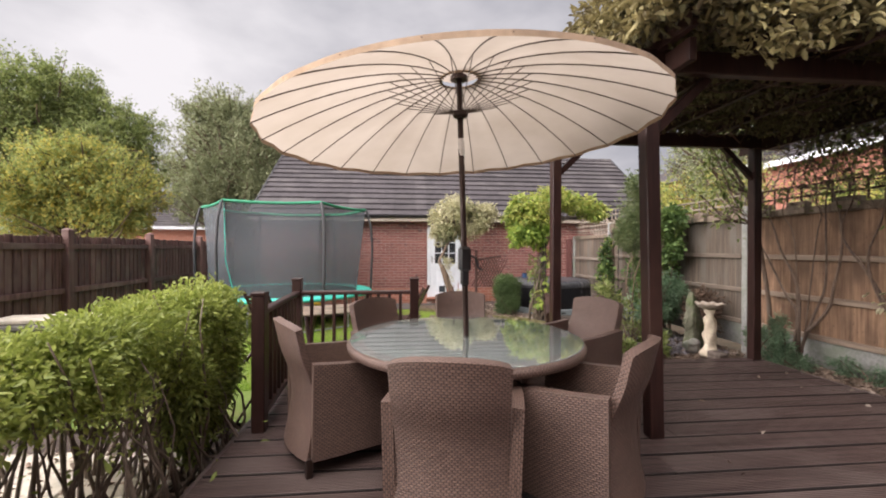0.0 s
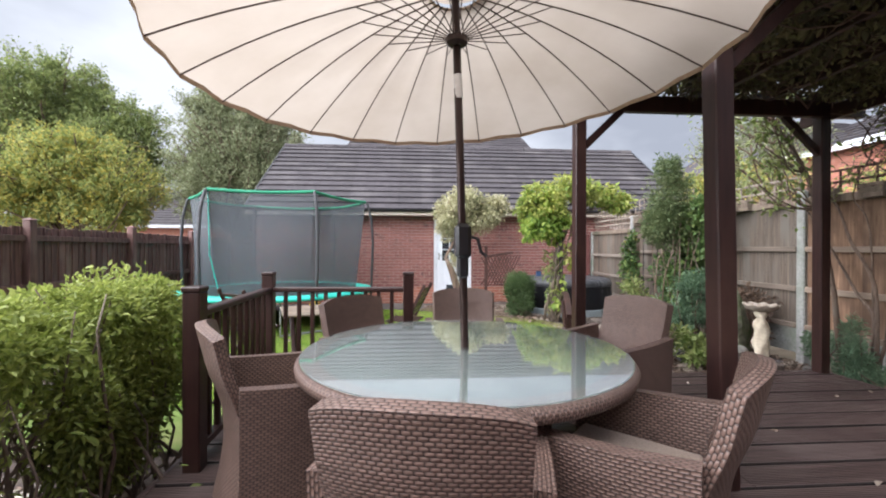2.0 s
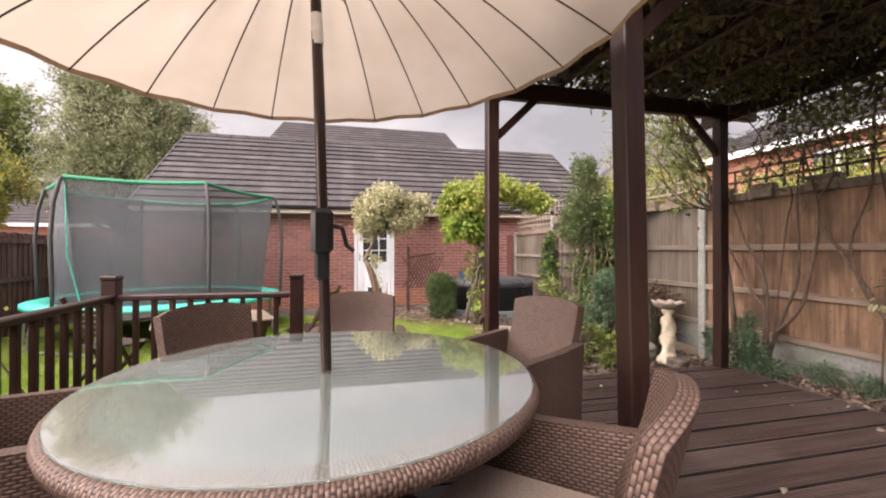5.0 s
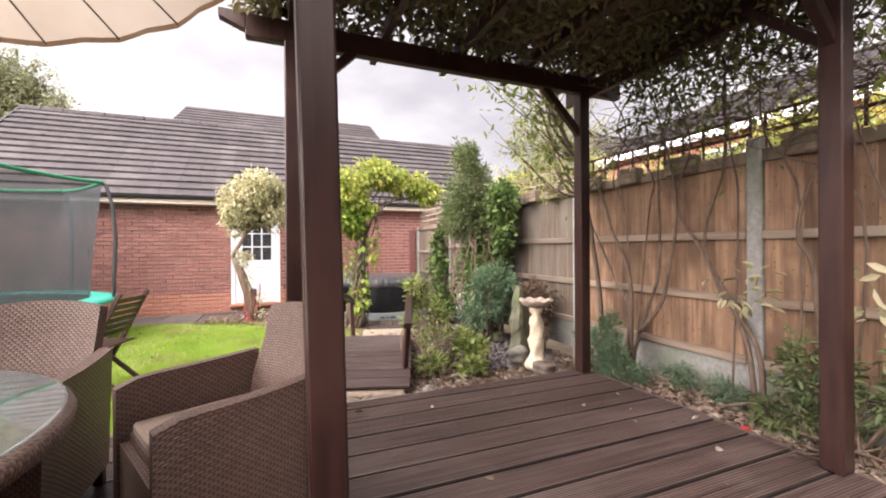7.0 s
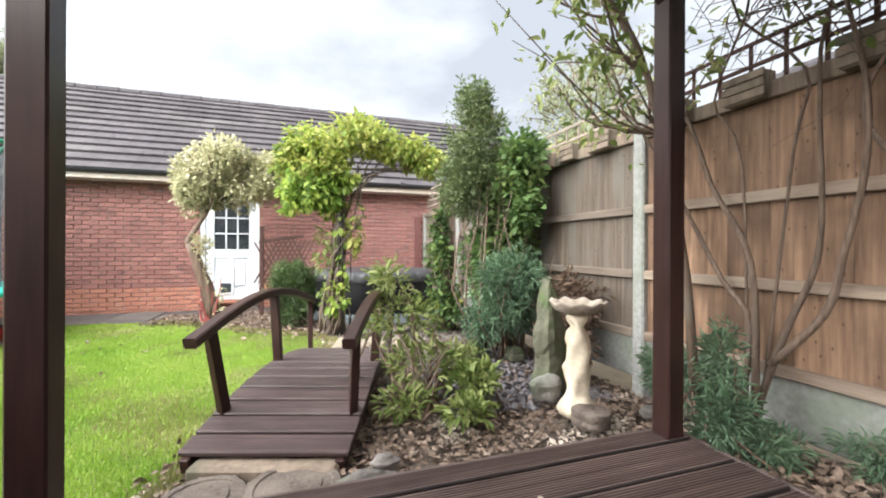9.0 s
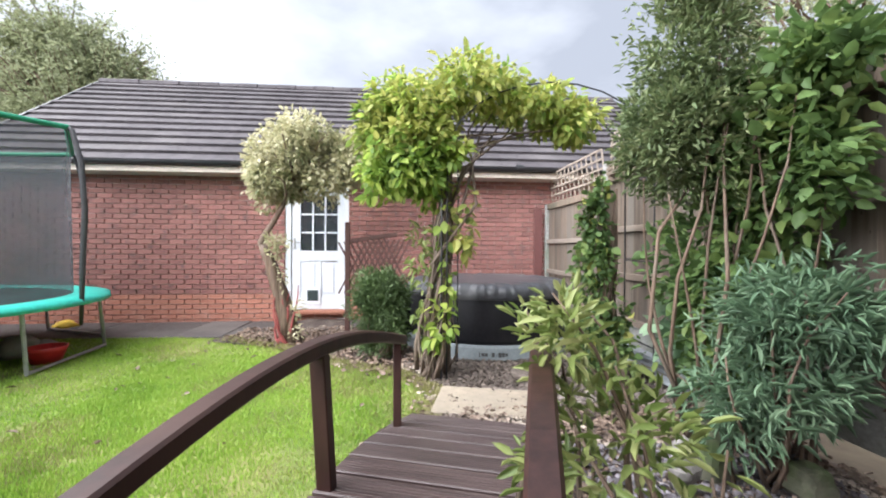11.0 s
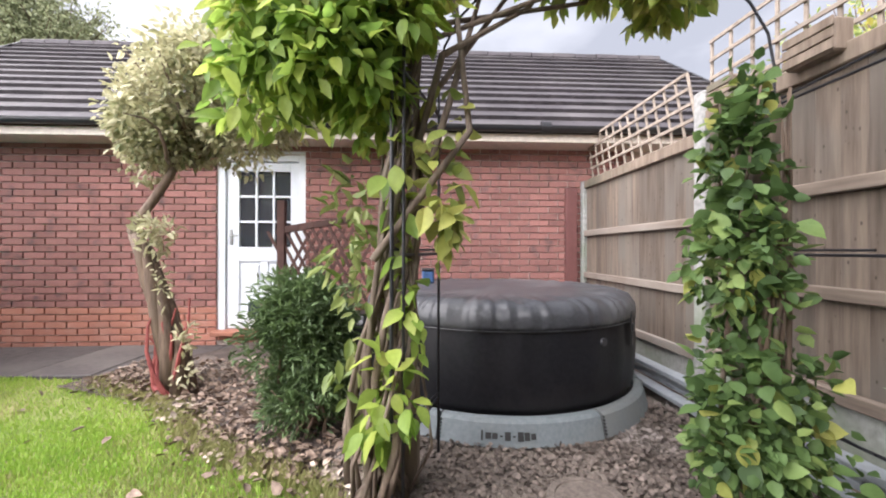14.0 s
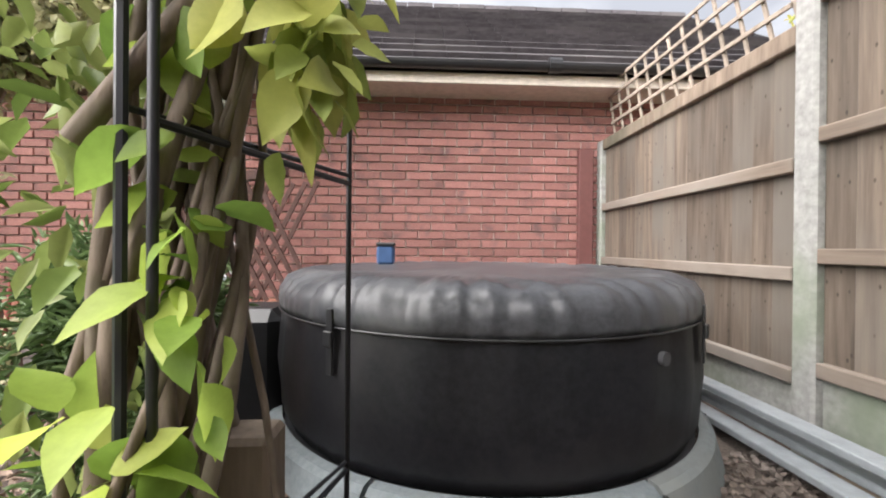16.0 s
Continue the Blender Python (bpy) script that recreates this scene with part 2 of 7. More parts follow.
VINYL_TOP = grainy("grey_black_cover", (0.035, 0.036, 0.041), (0.07, 0.072, 0.08), (50, 50, 50), 2.5, 0.38, 0.2, 0.002, (0.12, 0.12, 0.125), 0.05)
FOAM = grainy("pale_grey_foam", (0.13, 0.15, 0.16), (0.185, 0.208, 0.22), (40, 40, 40), 2.0, 0.8, 0.2, 0.002, (0.18, 0.19, 0.185), 0.05)
TEAL = plain("teal_padding", (0.05, 0.52, 0.42), 0.5)
GREEN_BAND = plain("green_webbing", (0.02, 0.24, 0.13), 0.6)
STEEL = plain("galvanised_steel", (0.35, 0.36, 0.36), 0.4, 0.7)
DARK_FOAM = plain("dark_grey_foam", (0.05, 0.05, 0.055), 0.7)
STATUE = grainy("cast_stone", (0.46, 0.38, 0.28), (0.72, 0.64, 0.51), (16, 16, 16), 5.0, 0.8, 0.35, 0.006, (0.42, 0.35, 0.24), 0.05, stain_at=(0.5, 0.8))
BATH_STONE = grainy("weathered_bowl_stone", (0.24, 0.19, 0.15), (0.46, 0.40, 0.33), (22, 22, 22), 5.0, 0.85, 0.4, 0.006, (0.16, 0.13, 0.10), 0.05)
MOSSY = grainy("mossy_stone", (0.06, 0.064, 0.042), (0.16, 0.155, 0.11), (14, 14, 14), 5.0, 0.9, 0.6, 0.012, (0.08, 0.11, 0.045), 0.2)
GREY_STONE = grainy("grey_stone", (0.13, 0.12, 0.115), (0.27, 0.255, 0.235), (16, 16, 16), 3.0, 0.85, 0.5, 0.008, (0.13, 0.14, 0.11), 0.3)
EDGE_STONE = grainy("dark_edging_stone", (0.085, 0.075, 0.07), (0.19, 0.17, 0.155), (16, 16, 16), 3.0, 0.85, 0.5, 0.008, (0.10, 0.11, 0.08), 0.3)
DARK_STEM = grainy("brown_climber_stem", (0.07, 0.047, 0.035), (0.20, 0.142, 0.106), (50, 50, 8), 5.0, 0.8, 0.5, 0.005, (0.12, 0.09, 0.07), 0.25)
BARK = grainy("bark", (0.07, 0.045, 0.032), (0.20, 0.14, 0.10), (40, 40, 6), 4.0, 0.85, 0.6, 0.008, (0.15, 0.12, 0.095), 0.2)
STEM = grainy("climber_stem", (0.085, 0.062, 0.048), (0.21, 0.16, 0.125), (50, 50, 8), 5.0, 0.8, 0.5, 0.005, (0.19, 0.16, 0.125), 0.2)
RED_STEM = grainy("red_stem", (0.16, 0.03, 0.03), (0.33, 0.09, 0.08), (50, 50, 8), 5.0, 0.7, 0.3, 0.003, vary=0.2)
SOIL = grainy("bark_mulch_soil", (0.035, 0.025, 0.022), (0.12, 0.09, 0.075), (45, 45, 45), 2.5, 0.95, 0.7, 0.015, (0.20, 0.165, 0.14), 0.1)
GRAVEL_BED = grainy("gravel_bed", (0.06, 0.048, 0.042), (0.16, 0.13, 0.11), (70, 70, 70), 2.5, 0.95, 0.7, 0.012, (0.20, 0.165, 0.14), 0.1)
TURF = grainy("turf_soil", (0.075, 0.12, 0.02), (0.16, 0.23, 0.045), (60, 60, 60), 1.1, 0.9, 0.6, 0.012, (0.24, 0.23, 0.09), 0.05, stain_at=(0.42, 0.66))
EARTH = grainy("earth", (0.09, 0.075, 0.055), (0.17, 0.14, 0.10), (3, 3, 3), 0.1, 0.95, 0.4, 0.02)
CHIPS = grainy("fallen_leaves", (0.08, 0.054, 0.041), (0.28, 0.205, 0.155), (30, 30, 30), 3.0, 0.8, 0.3, 0.002, (0.44, 0.38, 0.32), 0.5, stain_at=(0.52, 0.66))
PEBBLES = grainy("pebbles", (0.06, 0.047, 0.04), (0.20, 0.16, 0.135), (40, 40, 40), 2.0, 0.8, 0.3, 0.003, (0.27, 0.235, 0.215), 0.5)
SLATE_CHIPS = grainy("slate_chippings", (0.10, 0.09, 0.10), (0.26, 0.24, 0.26), (40, 40, 40), 2.0, 0.7, 0.3, 0.003, vary=0.35)
GRASS = leafy("grass_blade", [(0.17, 0.31, 0.04), (0.30, 0.49, 0.06), (0.41, 0.57, 0.095), (0.51, 0.56, 0.17)], 0.55, 0.4)
DRY_GRASS = leafy("straw_grass_blade", [(0.20, 0.22, 0.07), (0.34, 0.33, 0.13), (0.45, 0.40, 0.19)], 0.6, 0.35)
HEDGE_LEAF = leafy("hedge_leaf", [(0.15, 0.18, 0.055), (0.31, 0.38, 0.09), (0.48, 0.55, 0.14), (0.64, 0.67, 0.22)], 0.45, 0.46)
# dimmer copy of the hedge leaf, with the shade low down in its colour
HEDGE_SHADED = leafy("shaded_hedge_leaf", [(0.13, 0.155, 0.05), (0.27, 0.33, 0.085), (0.44, 0.50, 0.14)], 0.5, 0.46)
VARIEGATED = leafy("cream_variegated_leaf", [(0.18, 0.22, 0.09), (0.48, 0.46, 0.27), (0.72, 0.67, 0.45), (0.82, 0.77, 0.58)], 0.5, 0.4)
GOLDEN = leafy("golden_climber_leaf", [(0.19, 0.26, 0.07), (0.36, 0.42, 0.11), (0.54, 0.55, 0.15), (0.66, 0.62, 0.21)], 0.55, 0.45)
GOLDEN_GREEN = leafy("green_climber_leaf", [(0.10, 0.18, 0.04), (0.27, 0.41, 0.08), (0.50, 0.61, 0.13), (0.70, 0.71, 0.19)], 0.5, 0.6)
DARK_LEAF = leafy("dark_shrub_leaf", [(0.06, 0.095, 0.042), (0.12, 0.185, 0.07), (0.22, 0.31, 0.125)], 0.5, 0.25)
GREY_GREEN = leafy("grey_green_leaf", [(0.07, 0.10, 0.045), (0.13, 0.18, 0.075), (0.20, 0.25, 0.11), (0.28, 0.30, 0.15)], 0.55, 0.3)
IVY = leafy("ivy_leaf", [(0.035, 0.07, 0.026), (0.09, 0.155, 0.05), (0.17, 0.27, 0.085), (0.34, 0.42, 0.13)], 0.6, 0.4)
BLUE_GREEN = leafy("blue_green_leaf", [(0.11, 0.19, 0.12), (0.21, 0.33, 0.20), (0.34, 0.46, 0.30)], 0.5, 0.3)
PIERIS = leafy("yellow_green_shrub_leaf", [(0.08, 0.13, 0.03), (0.20, 0.27, 0.07), (0.37, 0.42, 0.15), (0.55, 0.53, 0.27)], 0.45, 0.35)
# vine leaf in two tones: shaded roof mat dark, lit outer edge paler
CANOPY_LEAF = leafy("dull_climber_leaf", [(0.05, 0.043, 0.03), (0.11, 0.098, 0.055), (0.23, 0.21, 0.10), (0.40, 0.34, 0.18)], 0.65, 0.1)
VINE_EDGE = leafy("lit_vine_leaf", [(0.10, 0.075, 0.045), (0.24, 0.20, 0.10), (0.42, 0.36, 0.17), (0.55, 0.47, 0.24)], 0.6, 0.3)
TREE_OLIVE = leafy("olive_tree_leaf", [(0.17, 0.19, 0.11), (0.32, 0.35, 0.20), (0.50, 0.53, 0.34)], 0.6, 0.45)
TREE_GOLD = leafy("yellowing_tree_leaf", [(0.19, 0.28, 0.10), (0.34, 0.42, 0.14), (0.56, 0.53, 0.15), (0.74, 0.55, 0.08)], 0.6, 0.38)
TREE_DARK = leafy("dark_tree_leaf", [(0.14, 0.19, 0.08), (0.27, 0.33, 0.12), (0.45, 0.48, 0.18)], 0.6, 0.45)
DEAD = leafy("dry_brown_leaf", [(0.06, 0.035, 0.025), (0.14, 0.085, 0.06), (0.25, 0.17, 0.12)], 0.7, 0.2)
PLASTIC_RED = plain("red_plastic", (0.5, 0.025, 0.03), 0.35)
PLASTIC_BLUE = plain("blue_plastic", (0.05, 0.10, 0.22), 0.4)
YELLOW_CLOTH = plain("yellow_cloth", (0.75, 0.52, 0.06), 0.8)
GREY_CLOTH = plain("grey_sack", (0.30, 0.27, 0.26), 0.85)
TERRACOTTA = plain("terracotta", (0.33, 0.14, 0.09), 0.8)
PRINT = plain("black_print", (0.02, 0.02, 0.02), 0.6)
LATTICE = grainy("brown_lattice_timber", (0.045, 0.02, 0.016), (0.10, 0.045, 0.036), (20, 20, 20), 2.0, 0.7, 0.3, 0.002, vary=0.2)
PALE_TRELLIS = grainy("pale_trellis_timber", (0.19, 0.155, 0.125), (0.34, 0.285, 0.235), (20, 20, 20), 2.0, 0.8, 0.3, 0.002, vary=0.2)
PIPE_BROWN = plain("brown_board", (0.13, 0.05, 0.045), 0.6)


def make_fabric():
    m, n, l, b = shader("cream_canopy_fabric", 0.8)
    g = n.new("ShaderNodeNewGeometry")
    weave = noise_node(n, l, g.outputs["Position"], 160, 3)
    wide = noise_node(n, l, g.outputs["Position"], 2.5, 4)
    r = ramp_node(n, [(0.3, (0.43, 0.365, 0.305)), (0.7, (0.51, 0.445, 0.385))])
    l.new(wide.outputs["Fac"], r.inputs["Fac"])
    l.new(r.outputs["Color"], b.inputs["Base Color"])
    bump_node(n, l, b, weave.outputs["Fac"], 0.15, 0.002)
    tr, mx = n.new("ShaderNodeBsdfTranslucent"), n.new("ShaderNodeMixShader")
    l.new(r.outputs["Color"], tr.inputs["Color"])
    mx.inputs["Fac"].default_value = 0.5
    l.new(b.outputs["BSDF"], mx.inputs[1])
    l.new(tr.outputs["BSDF"], mx.inputs[2])
    l.new(mx.outputs["Shader"], n["Material Output"].inputs["Surface"])
    return m


def make_netting():
    m, n, l, b = shader("black_safety_net", 0.7)
    b.inputs["Base Color"].default_value = (0.085, 0.098, 0.112, 1)
    co = n.new("ShaderNodeTexCoord")
    fine = noise_node(n, l, co.outputs["Object"], 3.0, 4)
    t, mx = n.new("ShaderNodeBsdfTransparent"), n.new("ShaderNodeMixShader")
    l.new(math_node(n, l, "ADD", math_node(n, l, "MULTIPLY", fine.outputs["Fac"], 0.25), 0.50), mx.inputs["Fac"])
    l.new(t.outputs["BSDF"], mx.inputs[1])
    l.new(b.outputs["BSDF"], mx.inputs[2])
    l.new(mx.outputs["Shader"], n["Material Output"].inputs["Surface"])
    return m


def make_glass(name, colour, rough, see, gloss=0.0):
    m, n, l, b = shader(name, rough, 0.0, 0.5)
    g = n.new("ShaderNodeNewGeometry")
    smear = noise_node(n, l, g.outputs["Position"], 5.0, 5)
    b.inputs["Base Color"].default_value = (*colour, 1)
    b.inputs["IOR"].default_value = 1.5
    b.inputs["Transmission Weight"].default_value = see
    b.inputs["Coat Weight"].default_value, b.inputs["Coat IOR"].default_value, b.inputs["Coat Roughness"].default_value = gloss, 1.7, rough
    l.new(math_node(n, l, "ADD", math_node(n, l, "MULTIPLY", smear.outputs["Fac"], 0.05), rough), b.inputs["Roughness"])
    return m


FABRIC, NETTING = make_fabric(), make_netting()
TABLE_GLASS = make_glass("table_glass", (0.80, 0.89, 0.87), 0.012, 0.92, 0.85)
PANE_GLASS = make_glass("door_glass", (0.35, 0.40, 0.45), 0.02, 0.9)
HOUSE_GLASS = make_glass("house_window_glass", (0.05, 0.06, 0.07), 0.05, 0.0)

# ---- building blocks ----
class Shape:
    """Collects points and faces, with surface coordinates in metres where a weave wants them."""
    def __init__(self):
        self.v, self.f, self.uv = [], [], {}

    def add(self, verts, faces, uvs=None):
        k = len(self.v)
        self.v.extend(tuple(p) for p in verts)
        for i, f in enumerate(faces):
            if uvs:
                self.uv[len(self.f)] = uvs[i]
            self.f.append(tuple(k + j for j in f))
        return self

    def box(self, c, s, m=None, b=0.004):
        """A box with chamfered edges, centre c, size s, turned by m."""
        h = [x / 2 for x in s]
        b = min(b, *(x * 0.45 for x in h))
        ids, verts = {}, []
        for sx in (-1, 1):
            for sy in (-1, 1):
                for sz in (-1, 1):
                    for ax in range(3):
                        p = [sx * h[0], sy * h[1], sz * h[2]]
                        for o in range(3):
                            if o != ax:
                                p[o] -= (sx, sy, sz)[o] * b
                        ids[(sx, sy, sz, ax)] = len(verts)
                        verts.append(Vector(p))
        faces = []
        for ax in range(3):
            o1, o2 = [o for o in range(3) if o != ax]
            for s0 in (-1, 1):
                q = []
                for a, bb in ((-1, -1), (1, -1), (1, 1), (-1, 1)):
                    k = [0, 0, 0]
                    k[ax], k[o1], k[o2] = s0, a, bb
                    q.append(ids[(*k, ax)])
                faces.append(q)
            for a in (-1, 1):
                for bb in (-1, 1):
                    q = []
                    for s0, who in ((-1, o1), (1, o1), (1, o2), (-1, o2)):
                        k = [0, 0, 0]
                        k[ax], k[o1], k[o2] = s0, a, bb
                        q.append(ids[(*k, who)])
                    faces.append(q)
        for sx in (-1, 1):
            for sy in (-1, 1):
                for sz in (-1, 1):
                    faces.append([ids[(sx, sy, sz, ax)] for ax in range(3)])
        out = []
        for q in faces:
            mid = sum((verts[i] for i in q), Vector()) / len(q)
            nrm = (verts[q[1]] - verts[q[0]]).cross(verts[q[2]] - verts[q[0]])
            out.append(q if nrm.dot(mid) > 0 else q[::-1])
        turn = m or Matrix.Identity(3)
        turn = turn.to_3x3()
        return self.add([turn @ p + Vector(c) for p in verts], out)

    def beam(self, a, c, w, h, b=0.004, up=(0, 0, 1)):
        """A squared timber from a to c, w wide and h high."""
        a, c = Vector(a), Vector(c)
        d = c - a
        x = d.normalized()
        y = Vector(up).cross(x)
        if y.length < 1e-4:
            y = Vector((0, 1, 0)).cross(x)
        y.normalize()
        z = x.cross(y)
        return self.box((a + c) / 2, (d.length, w, h), Matrix((x, y, z)).transposed(), b)

    def tube(self, path, radii, sides=7, caps=True):
        """A round limb along the path."""
        path = [Vector(p) for p in path]
        if isinstance(radii, (int, float)):
            radii = [radii] * len(path)
        verts, faces, ref = [], [], Vector((0.31, 0.87, 0.12)).normalized()
        for i, p in enumerate(path):
            d = (path[min(i + 1, len(path) - 1)] - path[max(i - 1, 0)]).normalized()
            u = d.cross(ref)
            if u.length < 0.1:
                u = d.cross(Vector((1, 0, 0)))
            u.normalize()
            w = d.cross(u)
            for k in range(sides):
                a = 2 * math.pi * k / sides
                verts.append(p + (u * math.cos(a) + w * math.sin(a)) * radii[i])
        for i in range(len(path) - 1):
            for k in range(sides):
                k2 = (k + 1) % sides
                faces.append((i * sides + k, i * sides + k2, (i + 1) * sides + k2, (i + 1) * sides + k))
        if caps:
            faces.append(tuple(range(sides))[::-1])
            faces.append(tuple((len(path) - 1) * sides + k for k in range(sides)))
        return self.add(verts, faces)

    def lathe(self, profile, sides=40, centre=(0, 0, 0), wob=None):
        """A turned body: profile rows of radius and height."""
        verts, faces = [], []
        for j, (r, z) in enumerate(profile):
            for k in range(sides):
                a = 2 * math.pi * k / sides
                rr, zz = wob(r, z, a) if wob else (r, z)
                verts.append((centre[0] + rr * math.cos(a), centre[1] + rr * math.sin(a), centre[2] + zz))
        for j in range(len(profile) - 1):
            for k in range(sides):
                k2 = (k + 1) % sides
                faces.append((j * sides + k, j * sides + k2, (j + 1) * sides + k2, (j + 1) * sides + k))
        faces.append(tuple(range(sides))[::-1])
        faces.append(tuple((len(profile) - 1) * sides + k for k in range(sides)))
        return self.add(verts, faces)

    def shell(self, fn, nu, nv, th, su, sv):
        """A bent panel of thickness th: fn(u, v) gives its middle; su, sv its size in metres."""
        g = [[Vector(fn(i / nu, j / nv)) for i in range(nu + 1)] for j in range(nv + 1)]
        outer, inner = [], []
        for j in range(nv + 1):
            for i in range(nu + 1):
                du = g[j][min(i + 1, nu)] - g[j][max(i - 1, 0)]
                dv = g[min(j + 1, nv)][i] - g[max(j - 1, 0)][i]
                nrm = du.cross(dv).normalized() * th / 2
                outer.append(g[j][i] + nrm)
                inner.append(g[j][i] - nrm)
        n = len(outer)
        at = lambda i, j: j * (nu + 1) + i
        faces, uvs = [], []
        for j in range(nv):
            for i in range(nu):
                q = [(i, j), (i + 1, j), (i + 1, j + 1), (i, j + 1)]
                w = [(a / nu * su, c / nv * sv) for a, c in q]
                faces.append([at(*k) for k in q]); uvs.append(w)
                faces.append([n + at(*k) for k in q[::-1]]); uvs.append(w[::-1])
        rim = [(i, 0) for i in range(nu)] + [(nu, j) for j in range(nv)] + [(i, nv) for i in range(nu, 0, -1)] + [(0, j) for j in range(nv, 0, -1)]
        s = 0.0
        for k, a in enumerate(rim):
            c = rim[(k + 1) % len(rim)]
            e = (outer[at(*c)] - outer[at(*a)]).length
            faces.append([at(*a), n + at(*a), n + at(*c), at(*c)])
            uvs.append([(s, 0), (s, th), (s + e, th), (s + e, 0)])
            s += e
        return self.add(outer + inner, faces, uvs)

    def data(self, name, mat, smooth=False):
        me = bpy.data.meshes.new(name)
        me.from_pydata(self.v, [], self.f)
        if self.uv:
            lay = me.uv_layers.new(name="UVMap")
            for i, pol in enumerate(me.polygons):
                if i in self.uv:
                    for k, li in enumerate(pol.loop_indices):
                        lay.data[li].uv = self.uv[i][k]
        if smooth:
            me.polygons.foreach_set("use_smooth", [True] * len(me.polygons))
        me.materials.append(mat)
        me.update()
        return me


def put(name, shape, mat, parent=None, label="", smooth=False):
    ob = new(name, shape.data(name, mat, smooth))
    if parent is not None:
        ob.parent = parent
    return tagged(ob, label)


def part(name, shape, mat, parent, label="", smooth=False):
    return put(name, shape, mat, parent, label, smooth)


def thing(name, label, category, at=(0, 0, 0), turn=0, group="", kind=""):
    ob = new(name)
    ob.empty_display_size = 0.1
    ob.matrix_world = pose(*at, 0, 0, turn)
    return tagged(ob, label, category, group, kind)


def shared(name, data, parent, loc=(0, 0, 0), turn=None, scale=None):
    ob = new(name, data)
    ob.parent = parent
    ob.location = loc
    if turn is not None:
        ob.rotation_euler = turn
    if scale is not None:
        ob.scale = scale
    return ob


RNG = np.random.default_rng(7)


def each(name, shapes, mat, parent, label="", smooth=True):
    """One part for every shape."""
    for s in shapes:
        part(name, s, mat, parent, label, smooth)


def blob(n, centre, radii, shell=0.5, rng=RNG):
    """n points in an ellipsoid, crowded to its outside, with an uneven outline."""
    d = rng.normal(size=(n, 3))
    d /= np.linalg.norm(d, axis=1)[:, None]
    ph = rng.uniform(0, 6.28, 6)
    lump = 1 + 0.10 * np.sin(3 * d[:, 0] + ph[0]) + 0.10 * np.sin(4 * d[:, 1] + ph[1]) + 0.09 * np.sin(5 * d[:, 2] + ph[2]) + 0.07 * np.sin(9 * d[:, 0] + 7 * d[:, 1] + ph[3])
    r = rng.uniform(0, 1, n) ** (1 / 3)
    r = shell + (1 - shell) * r
    r *= lump
    return np.array(centre) + d * r[:, None] * np.array(radii), d


def leaves(name, pts, out, size, mat, parent=None, aspect=0.5, droop=0.3, spread=0.9, vary=0.4, fold=0.25, rng=RNG, kind="", fine=False):
    """Small folded leaves at pts, facing roughly along out, in one mesh."""
    n = len(pts)
    pts, out = np.asarray(pts, float), np.asarray(out, float)
    ax = out + rng.normal(size=(n, 3)) * spread
    ax[:, 2] -= droop
    ax /= np.linalg.norm(ax, axis=1)[:, None] + 1e-9
    up = rng.normal(size=(n, 3)) * 0.6 + np.array([0, 0, 1.0])
    side = np.cross(ax, up)
    side /= np.linalg.norm(side, axis=1)[:, None] + 1e-9
    nrm = np.cross(side, ax)
    s = (size * (1 + vary * rng.uniform(-1, 1, n)))[:, None]
    w = s * aspect * 0.5
    if fine:
        st = [(0.0, 0.03), (0.1, 0.55), (0.25, 0.92), (0.42, 1.0), (0.6, 0.86), (0.78, 0.52), (0.9, 0.22), (1.0, 0.01)]
        K = len(st)
        curl = rng.uniform(-0.05, 0.3, n)[:, None]
        v = np.empty((n, K * 3, 3))
        for i, (t, q) in enumerate(st):
            mid = pts + ax * s * t - nrm * s * curl * t * t
            wave = 0.02 * math.sin(i * 2.4)
            v[:, i] = mid
            v[:, K + i] = mid + side * w * q + nrm * s * (fold * 0.3 * q + wave * q)
            v[:, 2 * K + i] = mid - side * w * q + nrm * s * (fold * 0.3 * q - wave * q)
        one = [(i, K + i, K + i + 1, i + 1) for i in range(K - 1)] + [(i, i + 1, 2 * K + i + 1, 2 * K + i) for i in range(K - 1)]
        quads = (np.arange(n)[:, None, None] * (K * 3) + np.array(one)[None]).reshape(-1, 4)
        return leaf_mesh(name, v.reshape(-1, 3), quads, mat, parent, kind, True)
    v = np.empty((n, 6, 3))
    v[:, 0] = pts
    v[:, 1] = pts + ax * s * 0.32 + side * w + nrm * s * fold * 0.35
    v[:, 2] = pts + ax * s * 0.70 + side * w * 0.75 + nrm * s * fold * 0.25
    v[:, 3] = pts + ax * s - nrm * s * 0.12
    v[:, 4] = pts + ax * s * 0.70 - side * w * 0.75 + nrm * s * fold * 0.25
    v[:, 5] = pts + ax * s * 0.32 - side * w + nrm * s * fold * 0.35
    base = np.arange(n)[:, None] * 6
    quads = np.concatenate([base + np.array([0, 1, 2, 3]), base + np.array([0, 3, 4, 5])], 1).reshape(-1, 4)
    return leaf_mesh(name, v.reshape(-1, 3), quads, mat, parent, kind)


def leaf_mesh(name, v, quads, mat, parent, kind, smooth=False):
    me = bpy.data.meshes.new(name)
    me.vertices.add(len(v))
    me.vertices.foreach_set("co", v.reshape(-1))
    me.loops.add(quads.size)
    me.loops.foreach_set("vertex_index", quads.reshape(-1).astype(np.int32))
    me.polygons.add(len(quads))
    me.polygons.foreach_set("loop_start", np.arange(0, quads.size, 4, dtype=np.int32))
    me.update(calc_edges=True)
    me.validate()
    if smooth:
        me.polygons.foreach_set("use_smooth", [True] * len(me.polygons))
    me.materials.append(mat)
    ob = new(name, me)
    if parent is not None:
        ob.parent = parent
    return tagged(ob, kind=kind)


